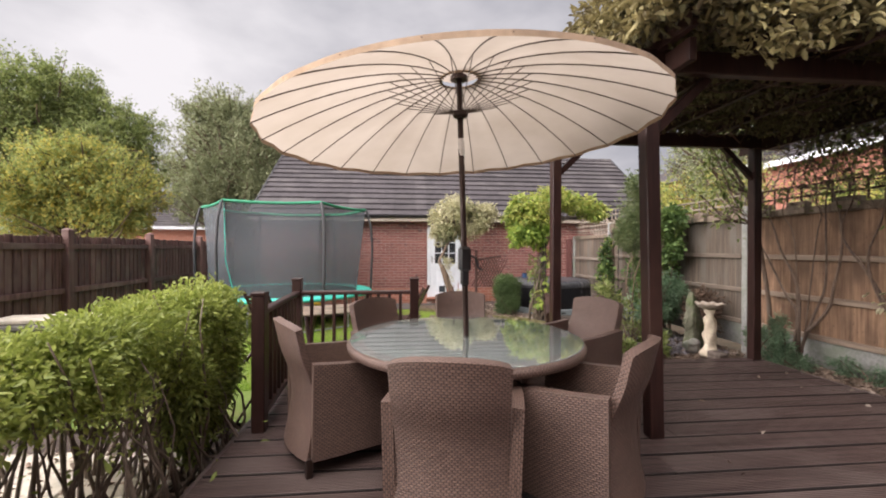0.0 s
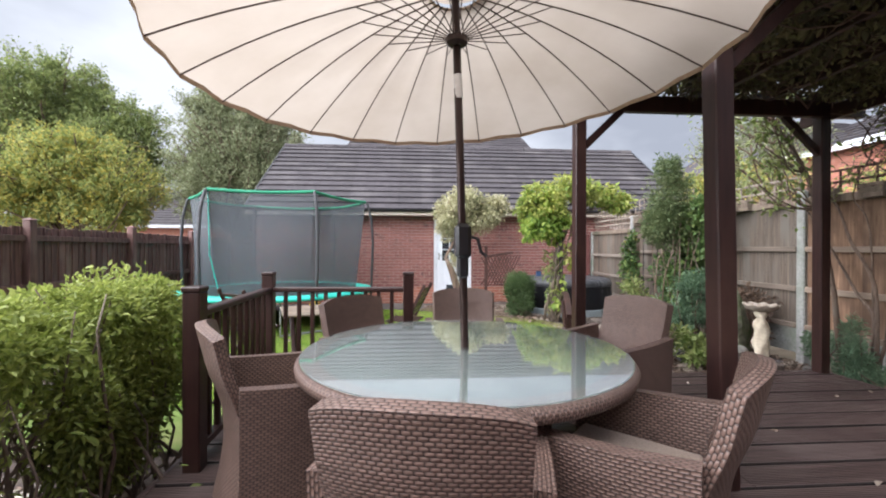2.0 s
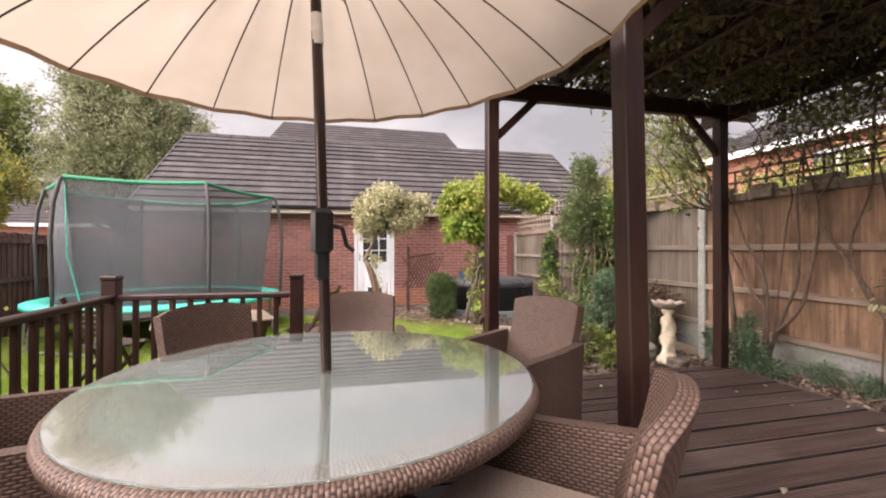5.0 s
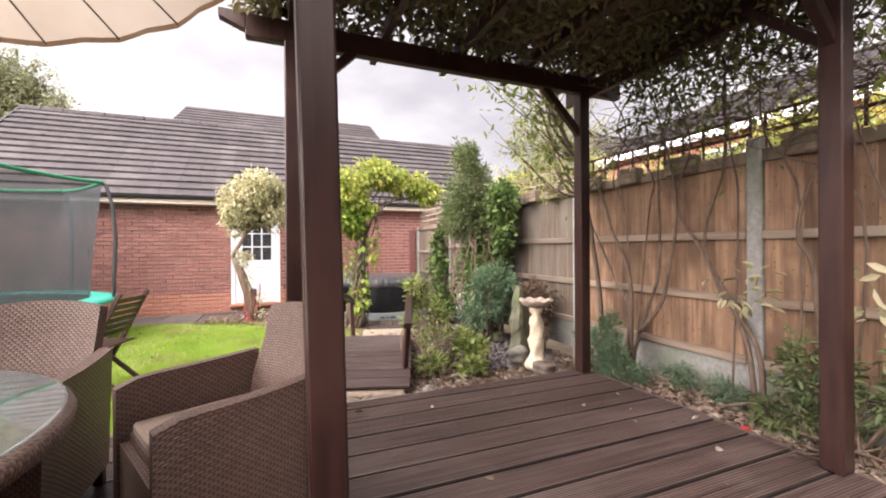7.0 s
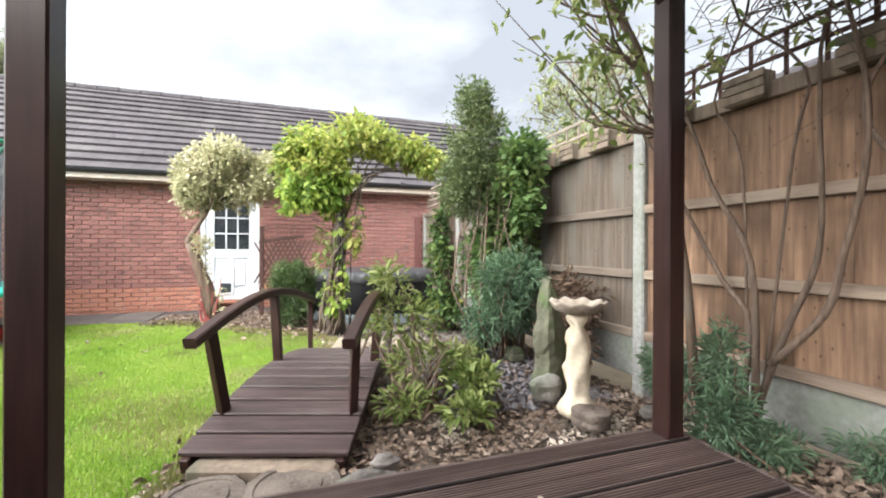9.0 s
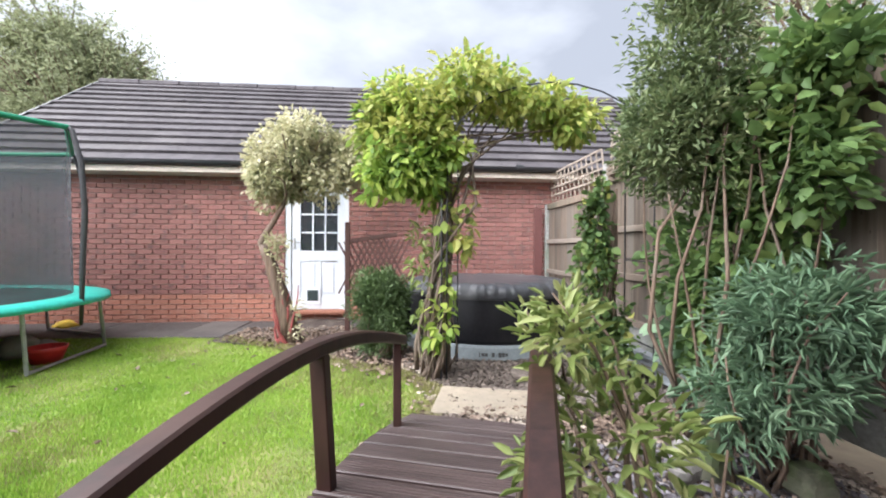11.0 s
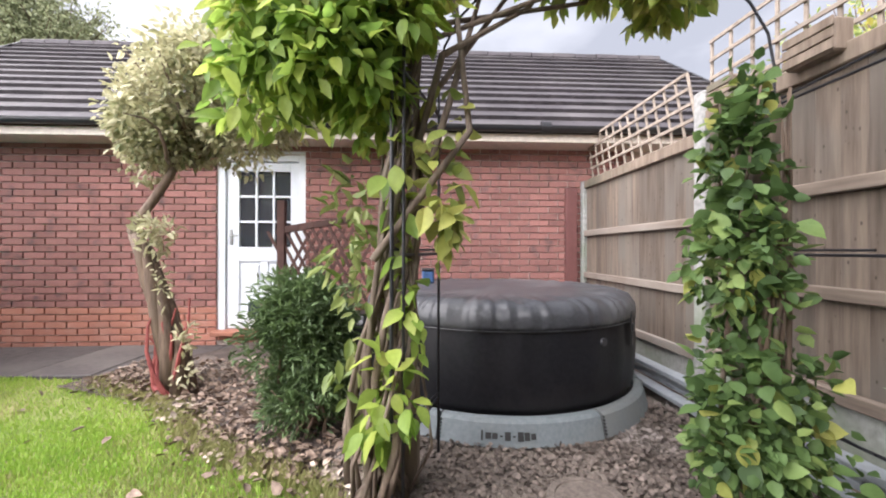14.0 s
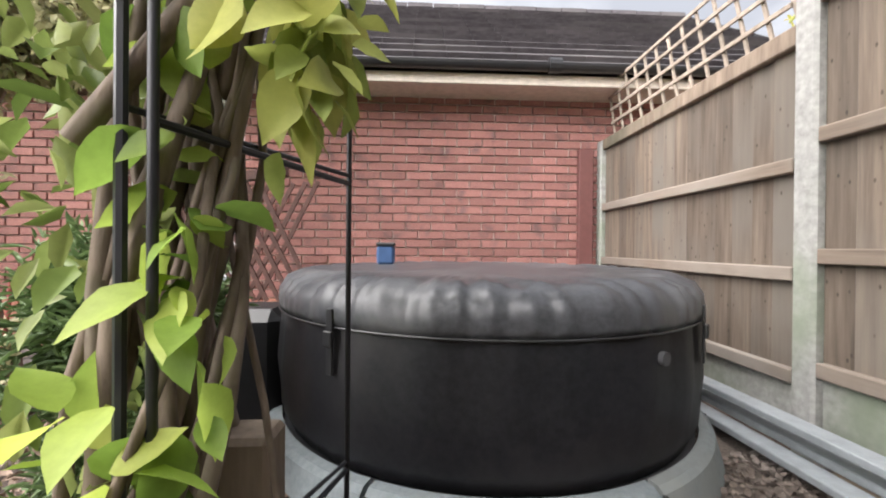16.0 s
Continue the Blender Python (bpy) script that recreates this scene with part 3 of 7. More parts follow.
def bent(a, b, sag=0.1, n=6, rng=RNG):
    """A crooked line from a to b."""
    a, b = np.array(a, float), np.array(b, float)
    L = np.linalg.norm(b - a)
    out = []
    o1, o2 = rng.normal(size=3) * sag * L, rng.normal(size=3) * sag * L * 0.5
    for i in range(n + 1):
        t = i / n
        out.append(a + (b - a) * t + o1 * math.sin(math.pi * t) + o2 * math.sin(2 * math.pi * t))
    return out


def eased(pts, k=4):
    """A rounded line through the points."""
    P = [np.array(p, float) for p in pts]
    P = [2 * P[0] - P[1]] + P + [2 * P[-1] - P[-2]]
    out = []
    for a, b, c, d in zip(P, P[1:], P[2:], P[3:]):
        for i in range(k):
            t = i / k
            out.append(0.5 * (2 * b + (c - a) * t + (2 * a - 5 * b + 4 * c - d) * t * t + (3 * b - a - 3 * c + d) * t ** 3))
    return out + [P[-2]]


def taper(r0, r1, n):
    return [r0 + (r1 - r0) * i / n for i in range(n + 1)]

# ---- ground ----
LAWN_Z, BED_Z = -0.2, -0.11


def sheet(name, outline, z, step, mat, rough=0.015, label="", category="ground"):
    """Uneven ground inside an outline, with a skirt."""
    xs, ys = [p[0] for p in outline], [p[1] for p in outline]

    def inside(x, y):
        c = False
        for i in range(len(outline)):
            (x1, y1), (x2, y2) = outline[i - 1], outline[i]
            if (y1 > y) != (y2 > y) and x < (x2 - x1) * (y - y1) / (y2 - y1) + x1:
                c = not c
        return c
    s = Shape()
    nx, ny = int((max(xs) - min(xs)) / step) + 1, int((max(ys) - min(ys)) / step) + 1
    ids = {}

    def vert(i, j):
        if (i, j) not in ids:
            x, y = min(xs) + i * step, min(ys) + j * step
            h = noise.noise((x * 1.3, y * 1.3, 0.0)) + 0.5 * noise.noise((x * 4, y * 4, 3.0))
            ids[(i, j)] = len(s.v)
            s.v.append((x, y, z + rough * h))
        return ids[(i, j)]
    for i in range(nx):
        for j in range(ny):
            if inside(min(xs) + (i + 0.5) * step, min(ys) + (j + 0.5) * step):
                s.f.append((vert(i, j), vert(i + 1, j), vert(i + 1, j + 1), vert(i, j + 1)))
    return tagged(put(name, s, mat, smooth=True), label, category, kind="structure")


far = Shape().add([(-400, -400, -0.3), (400, -400, -0.3), (400, 400, -0.3), (-400, 400, -0.3)], [(0, 1, 2, 3)])
tagged(put("ground", far, EARTH), "bare earth reaching to the horizon", "ground", kind="structure")
LAWN_EDGE = [(-4.7, 3.6), (-1.2, 3.6), (-1.2, 4.2), (1.7, 4.4), (1.85, 5.0), (2.0, 5.6), (2.25, 6.3), (2.6, 7.0), (2.8, 7.65), (2.5, 8.2), (1.75, 8.65), (1.2, 9.25), (0.4, 9.75), (-0.4, 9.9), (-4.7, 9.9)]
lawn = sheet("lawn", LAWN_EDGE, LAWN_Z, 0.06, TURF, 0.012, "mown green lawn with a few fallen leaves", "lawn")
sheet("planting_bed", [(1.62, 4.35), (4.76, 4.35), (4.76, 11.0), (1.0, 11.0), (0.35, 9.95), (0.2, 9.6), (1.2, 9.2), (1.78, 8.6), (2.52, 8.15), (2.82, 7.62), (2.62, 7.0), (2.27, 6.3), (1.9, 5.3)], -0.186, 0.03, SOIL, 0.022, "planting bed of dark bark mulch and leaf litter", "flower bed")
sheet("side_bed", [(4.1, -3), (4.76, -3), (4.76, 4.5), (4.1, 4.5)], -0.08, 0.1, SOIL, 0.03, "narrow bed of bark and leaves along the fence", "flower bed")
sheet("gravel_patch", [(2.72, 7.1), (4.7, 7.1), (4.7, 9.2), (2.5, 9.2), (2.5, 8.3), (2.85, 7.7)], -0.172, 0.09, GRAVEL_BED, 0.01, "gravel and leaf litter round the hot tub", "gravel")
sheet("hedge_bed", [(-4.7, -3), (-1.15, -3), (-1.15, 3.7), (-4.7, 3.7)], -0.24, 0.15, SOIL, 0.02, "earth under the hedge", "flower bed")
path = thing("garage_path", "dark grey paving strip along the garage wall", "path", kind="structure")
slab = Shape().box((0, 0, 0), (0.595, 1.08, 0.07), b=0.008).data("slab", PATHING)
for i in range(20):
    shared("slab", slab, path, (-6.7 + 0.6 * i, 10.46, -0.235 + 0.003 * (i % 3)))
patio = thing("pale_patio", "pale stone slabs behind the hedge", "patio", kind="structure")
slab = Shape().box((0, 0, 0), (0.59, 0.59, 0.06), b=0.01).data("slab", STONE_PAVE)
for i in range(5):
    for j in range(7):
        shared("slab", slab, patio, (-1.75 - 0.6 * i, -0.7 + 0.6 * j, -0.225 + 0.003 * ((i + j) % 3)))

# ---- deck: grooved boards ----
deck = thing("deck", "dark brown grooved timber deck with damp worn boards", "deck", kind="structure")
BW, PITCH = 0.197, 0.2125


def board(length, BW=BW):
    s, prof = Shape(), []
    g = round(BW / 0.0165)
    prof += [(-BW / 2, -0.026), (-BW / 2, -0.004), (-BW / 2 + 0.006, 0.0)]
    for k in range(g):
        c = -BW / 2 + 0.012 + (BW - 0.024) * (k + 0.5) / g
        prof += [(c - 0.0043, 0.0), (c - 0.0028, -0.006), (c + 0.0028, -0.006), (c + 0.0043, 0.0)]
    prof += [(BW / 2 - 0.006, 0.0), (BW / 2, -0.004), (BW / 2, -0.026)]
    n = len(prof)
    v = [(x, y, z) for x in (-length / 2, length / 2) for y, z in prof]
    f = [(i, i + n, i + n + 1, i + 1) for i in range(n - 1)] + [tuple(range(n)), tuple(range(2 * n - 1, n - 1, -1))]
    me = s.add(v, [q[::-1] for q in f]).data("deck_board", DECK)
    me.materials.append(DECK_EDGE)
    # side faces take the dark gap-shade colour
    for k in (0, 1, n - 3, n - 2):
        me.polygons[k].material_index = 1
    return me


X0, X1 = -1.12, 4.17
row = 0
y = 4.4235
while y > -3.0:
    cuts = [X0, X1] if row % 2 else [X0, X0 + 2.4 + 0.3 * (row % 3), X1]
    for a, b in zip(cuts, cuts[1:]):
        L = b - a - 0.003
        wide = 0.13 if row == 0 else BW
        shared("deck_board", board(L, wide), deck, ((a + b) / 2, y - (BW - wide) / 2, 0.002 * RNG.uniform(-1, 1)), (0.006 * RNG.uniform(-1, 1), 0, 0))
    y -= PITCH
    row += 1
side = Shape().box((X0 - 0.014, 0.7, -0.085), (0.026, 7.5, 0.17)).box((X1 + 0.014, 0.7, -0.085), (0.026, 7.5, 0.17)).box(((X0 + X1) / 2, 4.477, -0.1), (X1 - X0, 0.026, 0.17))
part("fascia", side, DECK, deck, "fascia boards round the deck edge")
joist = Shape()
for i in range(12):
    joist.box((X0 + 0.2 + i * 0.45, 0.7, -0.09), (0.045, 7.3, 0.12))
part("joist", joist, STAIN, deck)
# unseen black sheet, added so that the board gaps read as dark shade
part("membrane", Shape().box(((X0 + X1) / 2, 0.7, -0.12), (X1 - X0 - 0.04, 7.46, 0.012)), GUTTER, deck, "added black sheet that darkens the gaps between boards")
step = thing("garden_step", "low timber step from the deck to the lawn", "step")
for k in range(2):
    part("tread", Shape().box((0.9, 4.57 + 0.125 * k, -0.11), (1.35, 0.118, 0.03)), DECK, step)
part("riser", Shape().box((0.9, 4.7, -0.165), (1.3, 0.025, 0.08)).box((0.9, 4.53, -0.165), (1.3, 0.025, 0.08)), DECK, step)

# ---- fences ----
def fence_left():
    f = thing("fence_left", "dark brown stained feather-edge timber fence with square posts", "fence", kind="structure")
    brd = Shape().box((0, 0, 0), (0.018, 0.128, 1.66), b=0.003).data("fence_board", LEFT_FENCE)
    yy = -3.2
    while yy < 16.0:
        shared("fence_board", brd, f, (-4.75 + 0.004 * RNG.uniform(-1, 1), yy, 0.61 + 0.012 * RNG.uniform(-1, 1)), (0.0, 0.0, radians(9)))
        yy += 0.112
    post = Shape().box((0, 0, 0), (0.1, 0.1, 1.86), b=0.006)
    post.add([(-0.06, -0.06, 0.93), (0.06, -0.06, 0.93), (0.06, 0.06, 0.93), (-0.06, 0.06, 0.93), (0, 0, 0.96)], [(0, 1, 4), (1, 2, 4), (2, 3, 4), (3, 0, 4), (3, 2, 1, 0)])
    pd = post.data("post", LEFT_FENCE)
    for k in range(11):
        shared("post", pd, f, (-4.69, -3.1 + 1.865 * k, 0.6))
        for z in (0.05, 0.68, 1.3):
            part("rail", Shape().box((-4.705, -3.1 + 1.865 * k + 0.93, z), (0.045, 1.75, 0.075)), LEFT_FENCE, f)


fence_left()


def fence_right():
    f = thing("fence_right", "weathered brown feather-edge fence panels between concrete posts", "fence", kind="structure")
    posts = [-4.18, -2.3, -0.41, 1.475, 3.36, 5.245, 7.13, 9.015, 10.98]
    cp = Shape().box((0, 0, 0), (0.1, 0.105, 2.25), b=0.012).data("concrete_post", CONCRETE)
    low = Shape().box((0, 0, 0), (0.1, 0.09, 2.05), b=0.012).data("concrete_post", CONCRETE)
    for y in posts[:-1]:
        shared("concrete_post", cp, f, (4.79, y, 0.76))
    shared("concrete_post", low, f, (4.79, posts[-1], 0.6))
    for k, (a, b) in enumerate(zip(posts, posts[1:])):
        last = k == len(posts) - 2
        bot, top = (0.10, 1.60) if last else ((0.16, 1.72) if k == len(posts) - 3 else (0.24, 1.77))
        part("gravel_board", Shape().box((4.80, (a + b) / 2, bot - 0.15), (0.045, b - a - 0.1, 0.3), b=0.008), CONCRETE, f)
        n = 15
        w = (b - a - 0.12) / n
        bd = Shape().box((0, 0, 0), (0.016, w + 0.014, top - bot - 0.04), b=0.003).data("fence_board", FENCE_GREY if k > 4 else RIGHT_FENCE)
        for i in range(n):
            shared("fence_board", bd, f, (4.795 + 0.003 * RNG.uniform(-1, 1), a + 0.06 + w * (i + 0.5), (bot + top) / 2), (0.0, 0.0, radians(5)))
        zs = (bot + 0.03, bot + (top - bot) * 0.31, bot + (top - bot) * 0.62)
        for z in zs:
            part("rail", Shape().box((4.765, (a + b) / 2, z), (0.042, b - a - 0.11, 0.062), b=0.005), RAIL_GREY if k > 4 else RAIL_TIMBER, f)
        part("capping", Shape().box((4.785, (a + b) / 2, top - 0.02), (0.07, b - a - 0.1, 0.09), b=0.006), OLD_WOOD, f)
    return posts, f


POSTS, RF = fence_right()


def trellis(a, b, z0, z1, mat, rows, pitch, skew=0.0):
    t = thing("trellis_topper", "open square timber trellis along the fence top", "trellis", group="fence top trellises")
    n = max(2, int((b - a) / pitch))
    for i in range(n + 1):
        y = a + (b - a) * i / n
        part("upright", Shape().beam((4.80, y, z0), (4.80, y + skew, z1), 0.014, 0.02, 0.002), mat, t)
    for j in range(rows):
        z = z0 + (z1 - z0) * (j + 1) / rows - 0.012
        s = skew * (j + 1) / rows
        part("lath", Shape().beam((4.786, a + s, z), (4.786, b + s, z), 0.012, 0.024, 0.002), mat, t)


for k in range(2, 6):
    trellis(POSTS[k] + 0.05, POSTS[k + 1] - 0.05, 1.81, 2.06, LATTICE if k < 5 else PALE_TRELLIS, 2, 0.165)
trellis(POSTS[6] + 0.05, POSTS[7] - 0.05, 1.72, 2.2, PALE_TRELLIS, 4, 0.16)
trellis(POSTS[7] + 0.08, POSTS[8] - 0.18, 1.64, 2.1, PALE_TRELLIS, 4, 0.14, 0.12)
for y, w in ((6.05, 0.2), (5.62, 0.26), (4.92, 0.24), (4.45, 0.22), (3.9, 0.26), (3.0, 0.3), (6.4, 0.18), (8.75, 0.2), (8.2, 0.24)):
    p = thing("fence_planter", "brown slatted timber planter hung at the fence top", "planter", (4.74, y, 1.73), group="fence planters")
    part("trough", Shape().box((0, 0, 0.05), (0.1, w, 0.15), b=0.01), OLD_WOOD, p)
    for k in range(3):
        part("slat", Shape().box((-0.055, 0, 0.005 + 0.05 * k), (0.01, w + 0.01, 0.042), b=0.003), OLD_WOOD, p)

# ---- garage ----
WALL_Y, BASE_Z, TOP_Z = 11.04, -0.24, 2.06
garage = thing("garage", "single-storey red brick garage with a dark tiled hipped roof", "garage", kind="structure")
DX0, DX1, DTOP = 0.66, 1.62, 1.90
GX0, GX1 = -3.72, 7.16
core = Shape()
core.box(((GX0 + DX0) / 2, WALL_Y + 0.124, (BASE_Z + TOP_Z) / 2), (DX0 - GX0, 0.22, TOP_Z - BASE_Z), b=0.001)
core.box(((GX1 + DX1) / 2, WALL_Y + 0.124, (BASE_Z + TOP_Z) / 2), (GX1 - DX1, 0.22, TOP_Z - BASE_Z), b=0.001)
core.box(((DX0 + DX1) / 2, WALL_Y + 0.124, (DTOP + TOP_Z) / 2), (DX1 - DX0, 0.22, TOP_Z - DTOP), b=0.001)
core.box(((DX0 + DX1) / 2, WALL_Y + 0.124, (BASE_Z - 0.02) / 2 - 0.06), (DX1 - DX0, 0.22, 0.17), b=0.001)
core.box((GX0 + 0.11, WALL_Y + 3.0, 0.9), (0.22, 5.7, 2.3)).box((GX1 - 0.11, WALL_Y + 3.0, 0.9), (0.22, 5.7, 2.3)).box(((GX0 + GX1) / 2, WALL_Y + 5.9, 0.9), (GX1 - GX0, 0.22, 2.3))
part("wall", core, MORTAR, garage, "mortar-jointed brick wall")

# roof
EY, EZ, RY, RZ, HIP = 10.68, 2.12, 13.75, 4.36, 0.0
RX0, RX1 = -3.87, 7.3
roof = part("roof", Shape().add([(RX0 - HIP, EY, EZ - 0.03), (RX1 + HIP, EY, EZ - 0.03), (RX1, RY, RZ - 0.03), (RX0, RY, RZ - 0.03), (RX0, 2 * RY - EY, EZ - 0.03), (RX1, 2 * RY - EY, EZ - 0.03)],
            [(0, 1, 2, 3), (4, 0, 3), (1, 5, 2), (5, 4, 3, 2)]), ROOF, garage, "dark grey interlocking tiles in straight courses")
NC = 13
pitch_v = Vector((0, RY - EY, RZ - EZ)).normalized()
tilt = math.atan2(RZ - EZ, RY - EY)
slope_len = math.hypot(RY - EY, RZ - EZ)
for c in range(NC):
    t0, t1 = c / NC, (c + 1) / NC
    x0, x1 = RX0 - HIP * (1 - t0), RX1 + HIP * (1 - t0)
    y0, z0 = EY + (RY - EY) * t0, EZ + (RZ - EZ) * t0
    y1, z1 = EY + (RY - EY) * t1, EZ + (RZ - EZ) * t1
    xb0, xb1 = RX0 - HIP * (1 - t1), RX1 + HIP * (1 - t1)
    s = Shape()
    nx = Vector((0, -math.sin(tilt), math.cos(tilt)))
    up = nx * 0.05
    n = int((x1 - x0) / 0.3)
    for i in range(n):
        g = 0.002
        a0, a1 = x0 + (x1 - x0) * i / n + g, x0 + (x1 - x0) * (i + 1) / n - g
        b0, b1 = min(max(a0, xb0), xb1), min(max(a1, xb0), xb1)
        h = 0.003 * RNG.uniform(-1, 1)
        P = [Vector((a0, y0, z0)) + up * (1 + h), Vector((a1, y0, z0)) + up * (1 + h), Vector((b1, y1, z1)) + nx * 0.006, Vector((b0, y1, z1)) + nx * 0.006, Vector((a0, y0, z0)), Vector((a1, y0, z0))]
        s.add(P, [(0, 1, 2, 3), (4, 5, 1, 0), (4, 0, 3), (5, 2, 1)])
    part("tile_course", s, ROOF, roof)
ridge = Shape()
for i in range(28):
    a = RX0 + (RX1 - RX0) * i / 28
    ridge.tube([(a, RY, RZ + 0.0), (a + 0.385, RY, RZ + 0.0)], 0.085 + 0.006 * (i % 2), 8)
part("ridge_tile", ridge, ROOF, roof)
for x in (RX0, RX1):
    part("verge", Shape().beam((x, EY, EZ), (x, RY, RZ), 0.05, 0.09).beam((x, 2 * RY - EY, EZ), (x, RY, RZ), 0.05, 0.09), GUTTER, roof, "dark verge trim")
    gx = GX0 + 0.11 if x < 0 else GX1 - 0.11
    part("gable", Shape().add([(gx, WALL_Y, 2.0), (gx, 2 * RY - WALL_Y, 2.0), (gx, RY, RZ - 0.12), (gx + 0.1, WALL_Y, 2.0), (gx + 0.1, 2 * RY - WALL_Y, 2.0), (gx + 0.1, RY, RZ - 0.12)], [(0, 1, 2), (5, 4, 3), (0, 2, 5, 3), (1, 4, 5, 2)]), BRICK, garage)
ex0, ex1 = RX0, RX1
part("soffit", Shape().box(((ex0 + ex1) / 2, 10.87, 2.0), (ex1 - ex0, 0.36, 0.02)).box(((ex0 + ex1) / 2, 10.71, 2.035), (ex1 - ex0, 0.022, 0.09)), SOFFIT, garage, "cream painted soffit and fascia board")
gut = Shape()
prof = [(math.cos(a) * 0.056, math.sin(a) * 0.056) for a in [math.pi + math.pi * k / 8 for k in range(9)]]
gv = [(x, 10.635 + p, 2.135 + q) for x in (ex0, ex1) for p, q in prof] + [(x, 10.635 + p * 0.9, 2.135 + q * 0.9) for x in (ex0, ex1) for p, q in prof]
gf = [(i, i + 1, i + 10, i + 9) for i in range(8)] + [(18 + i, 18 + i + 9, 18 + i + 10, 18 + i + 1) for i in range(8)]
gut.add(gv, gf)
gutter = part("gutter", gut, GUTTER, garage, "black half-round plastic gutter")
for x in (-2.0, 1.0, 4.22, 7.0):
    part("gutter_joint", Shape().tube([(x - 0.05, 10.635, 2.13), (x + 0.05, 10.635, 2.13)], 0.062, 12), GUTTER, gutter)

# door
door = thing("door_1", "white painted timber garage door with nine small panes and a cat flap", "door", kind="structure")
fr = Shape()
dy = WALL_Y + 0.07
fr.box((DX0 + 0.04, dy, (DTOP - 0.1) / 2), (0.08, 0.1, DTOP + 0.1)).box((DX1 - 0.04, dy, (DTOP - 0.1) / 2), (0.08, 0.1, DTOP + 0.1)).box(((DX0 + DX1) / 2, dy, DTOP - 0.035), (DX1 - DX0 - 0.16, 0.1, 0.07))
part("door_frame", fr, WHITE, door)
lx0, lx1 = DX0 + 0.085, DX1 - 0.085
ly = dy + 0.005
leaf = Shape()
GLX0, GLX1, GLZ0, GLZ1 = 0.877, 1.443, 0.87, 1.72
leaf.box(((lx0 + GLX0) / 2, ly, 0.89), (GLX0 - lx0, 0.045, 1.86)).box(((lx1 + GLX1) / 2, ly, 0.89), (lx1 - GLX1, 0.045, 1.86))
leaf.box(((GLX0 + GLX1) / 2, ly, (GLZ1 + 1.82) / 2), (GLX1 - GLX0, 0.045, 1.82 - GLZ1)).box(((GLX0 + GLX1) / 2, ly, 0.79), (GLX1 - GLX0, 0.045, 0.16)).box(((GLX0 + GLX1) / 2, ly, 0.05), (GLX1 - GLX0, 0.045, 0.18))
leaf.box(((GLX0 + GLX1) / 2, ly + 0.008, 0.42), (GLX1 - GLX0, 0.02, 0.6)).box(((GLX0 + GLX1) / 2, ly, 0.42), (0.07, 0.04, 0.6))
for x in ((GLX0 + GLX1) / 2 - 0.145, (GLX0 + GLX1) / 2 + 0.145):
    leaf.box((x, ly - 0.002, 0.44), (0.16, 0.03, 0.46), b=0.014)
leaf_ob = part("door_leaf", leaf, WHITE, door)
pw, ph = (GLX1 - GLX0) / 3, (GLZ1 - GLZ0) / 3
bars = Shape()
for k in (1, 2):
    bars.box((GLX0 + pw * k, ly, (GLZ0 + GLZ1) / 2), (0.026, 0.04, GLZ1 - GLZ0)).box(((GLX0 + GLX1) / 2, ly, GLZ0 + ph * k), (GLX1 - GLX0, 0.038, 0.026))
part("glazing_bar", bars, WHITE, leaf_ob)
pane = Shape().box((0, 0, 0), (pw - 0.02, 0.005, ph - 0.02), b=0.001).data("pane", PANE_GLASS)
for i in range(3):
    for j in range(3):
        shared("pane", pane, leaf_ob, (GLX0 + pw * (i + 0.5), ly + 0.004, GLZ0 + ph * (j + 0.5)))
part("handle", Shape().box((lx0 + 0.05, ly - 0.03, 0.98), (0.03, 0.012, 0.17)).tube([(lx0 + 0.05, ly - 0.035, 1.0), (lx0 + 0.05, ly - 0.07, 1.0), (lx0 + 0.14, ly - 0.07, 1.0)], 0.009), STEEL, door, "steel lever handle")
flap = part("cat_flap", Shape().box((1.07, ly - 0.03, 0.17), (0.24, 0.02, 0.25), b=0.01), WHITE, door, "white plastic cat flap")
part("flap", Shape().box((1.07, ly - 0.042, 0.175), (0.165, 0.008, 0.165), b=0.004), HOUSE_GLASS, flap, "dark flap window")
part("threshold", Shape().box(((DX0 + DX1) / 2, WALL_Y - 0.03, -0.07), (1.0, 0.2, 0.05), b=0.01), TERRACOTTA, door, "red quarry tile sill")
part("lintel", Shape().box(((DX0 + DX1) / 2, WALL_Y + 0.005, DTOP + 0.02), (DX1 - DX0 + 0.1, 0.02, 0.03)), WHITE, door)
# what is dimly behind the panes: an added black panel as darkness, and a floor
part("dark_interior", Shape().box((1.14, WALL_Y + 1.4, 0.9), (2.2, 0.05, 2.0)), GUTTER, garage, "added black panel for the unlit garage interior")
part("inside_floor", Shape().box((1.5, WALL_Y + 2.5, BASE_Z + 0.1), (7.0, 4.6, 0.04)), PATHING, garage)
drain = thing("corner_board", "dark red-brown upright board between garage and fence", "post", kind="structure")
part("board", Shape().box((4.62, 10.98, 0.6), (0.13, 0.05, 1.9), b=0.006), PIPE_BROWN, drain)

# house behind the walk
house = thing("house_behind", "red brick house wall behind the deck", "house", kind="structure")
part("wall", Shape().box((0, -3.6, 2.4), (16, 0.3, 5.4), b=0.01), BRICK, house)
part("roof", Shape().box((0, -5.2, 5.6), (16.6, 4.2, 0.12), pose(0, 0, 0, -32)), ROOF, house)
part("window", Shape().box((-1.2, -3.43, 1.1), (2.4, 0.06, 2.0)), HOUSE_GLASS, house)

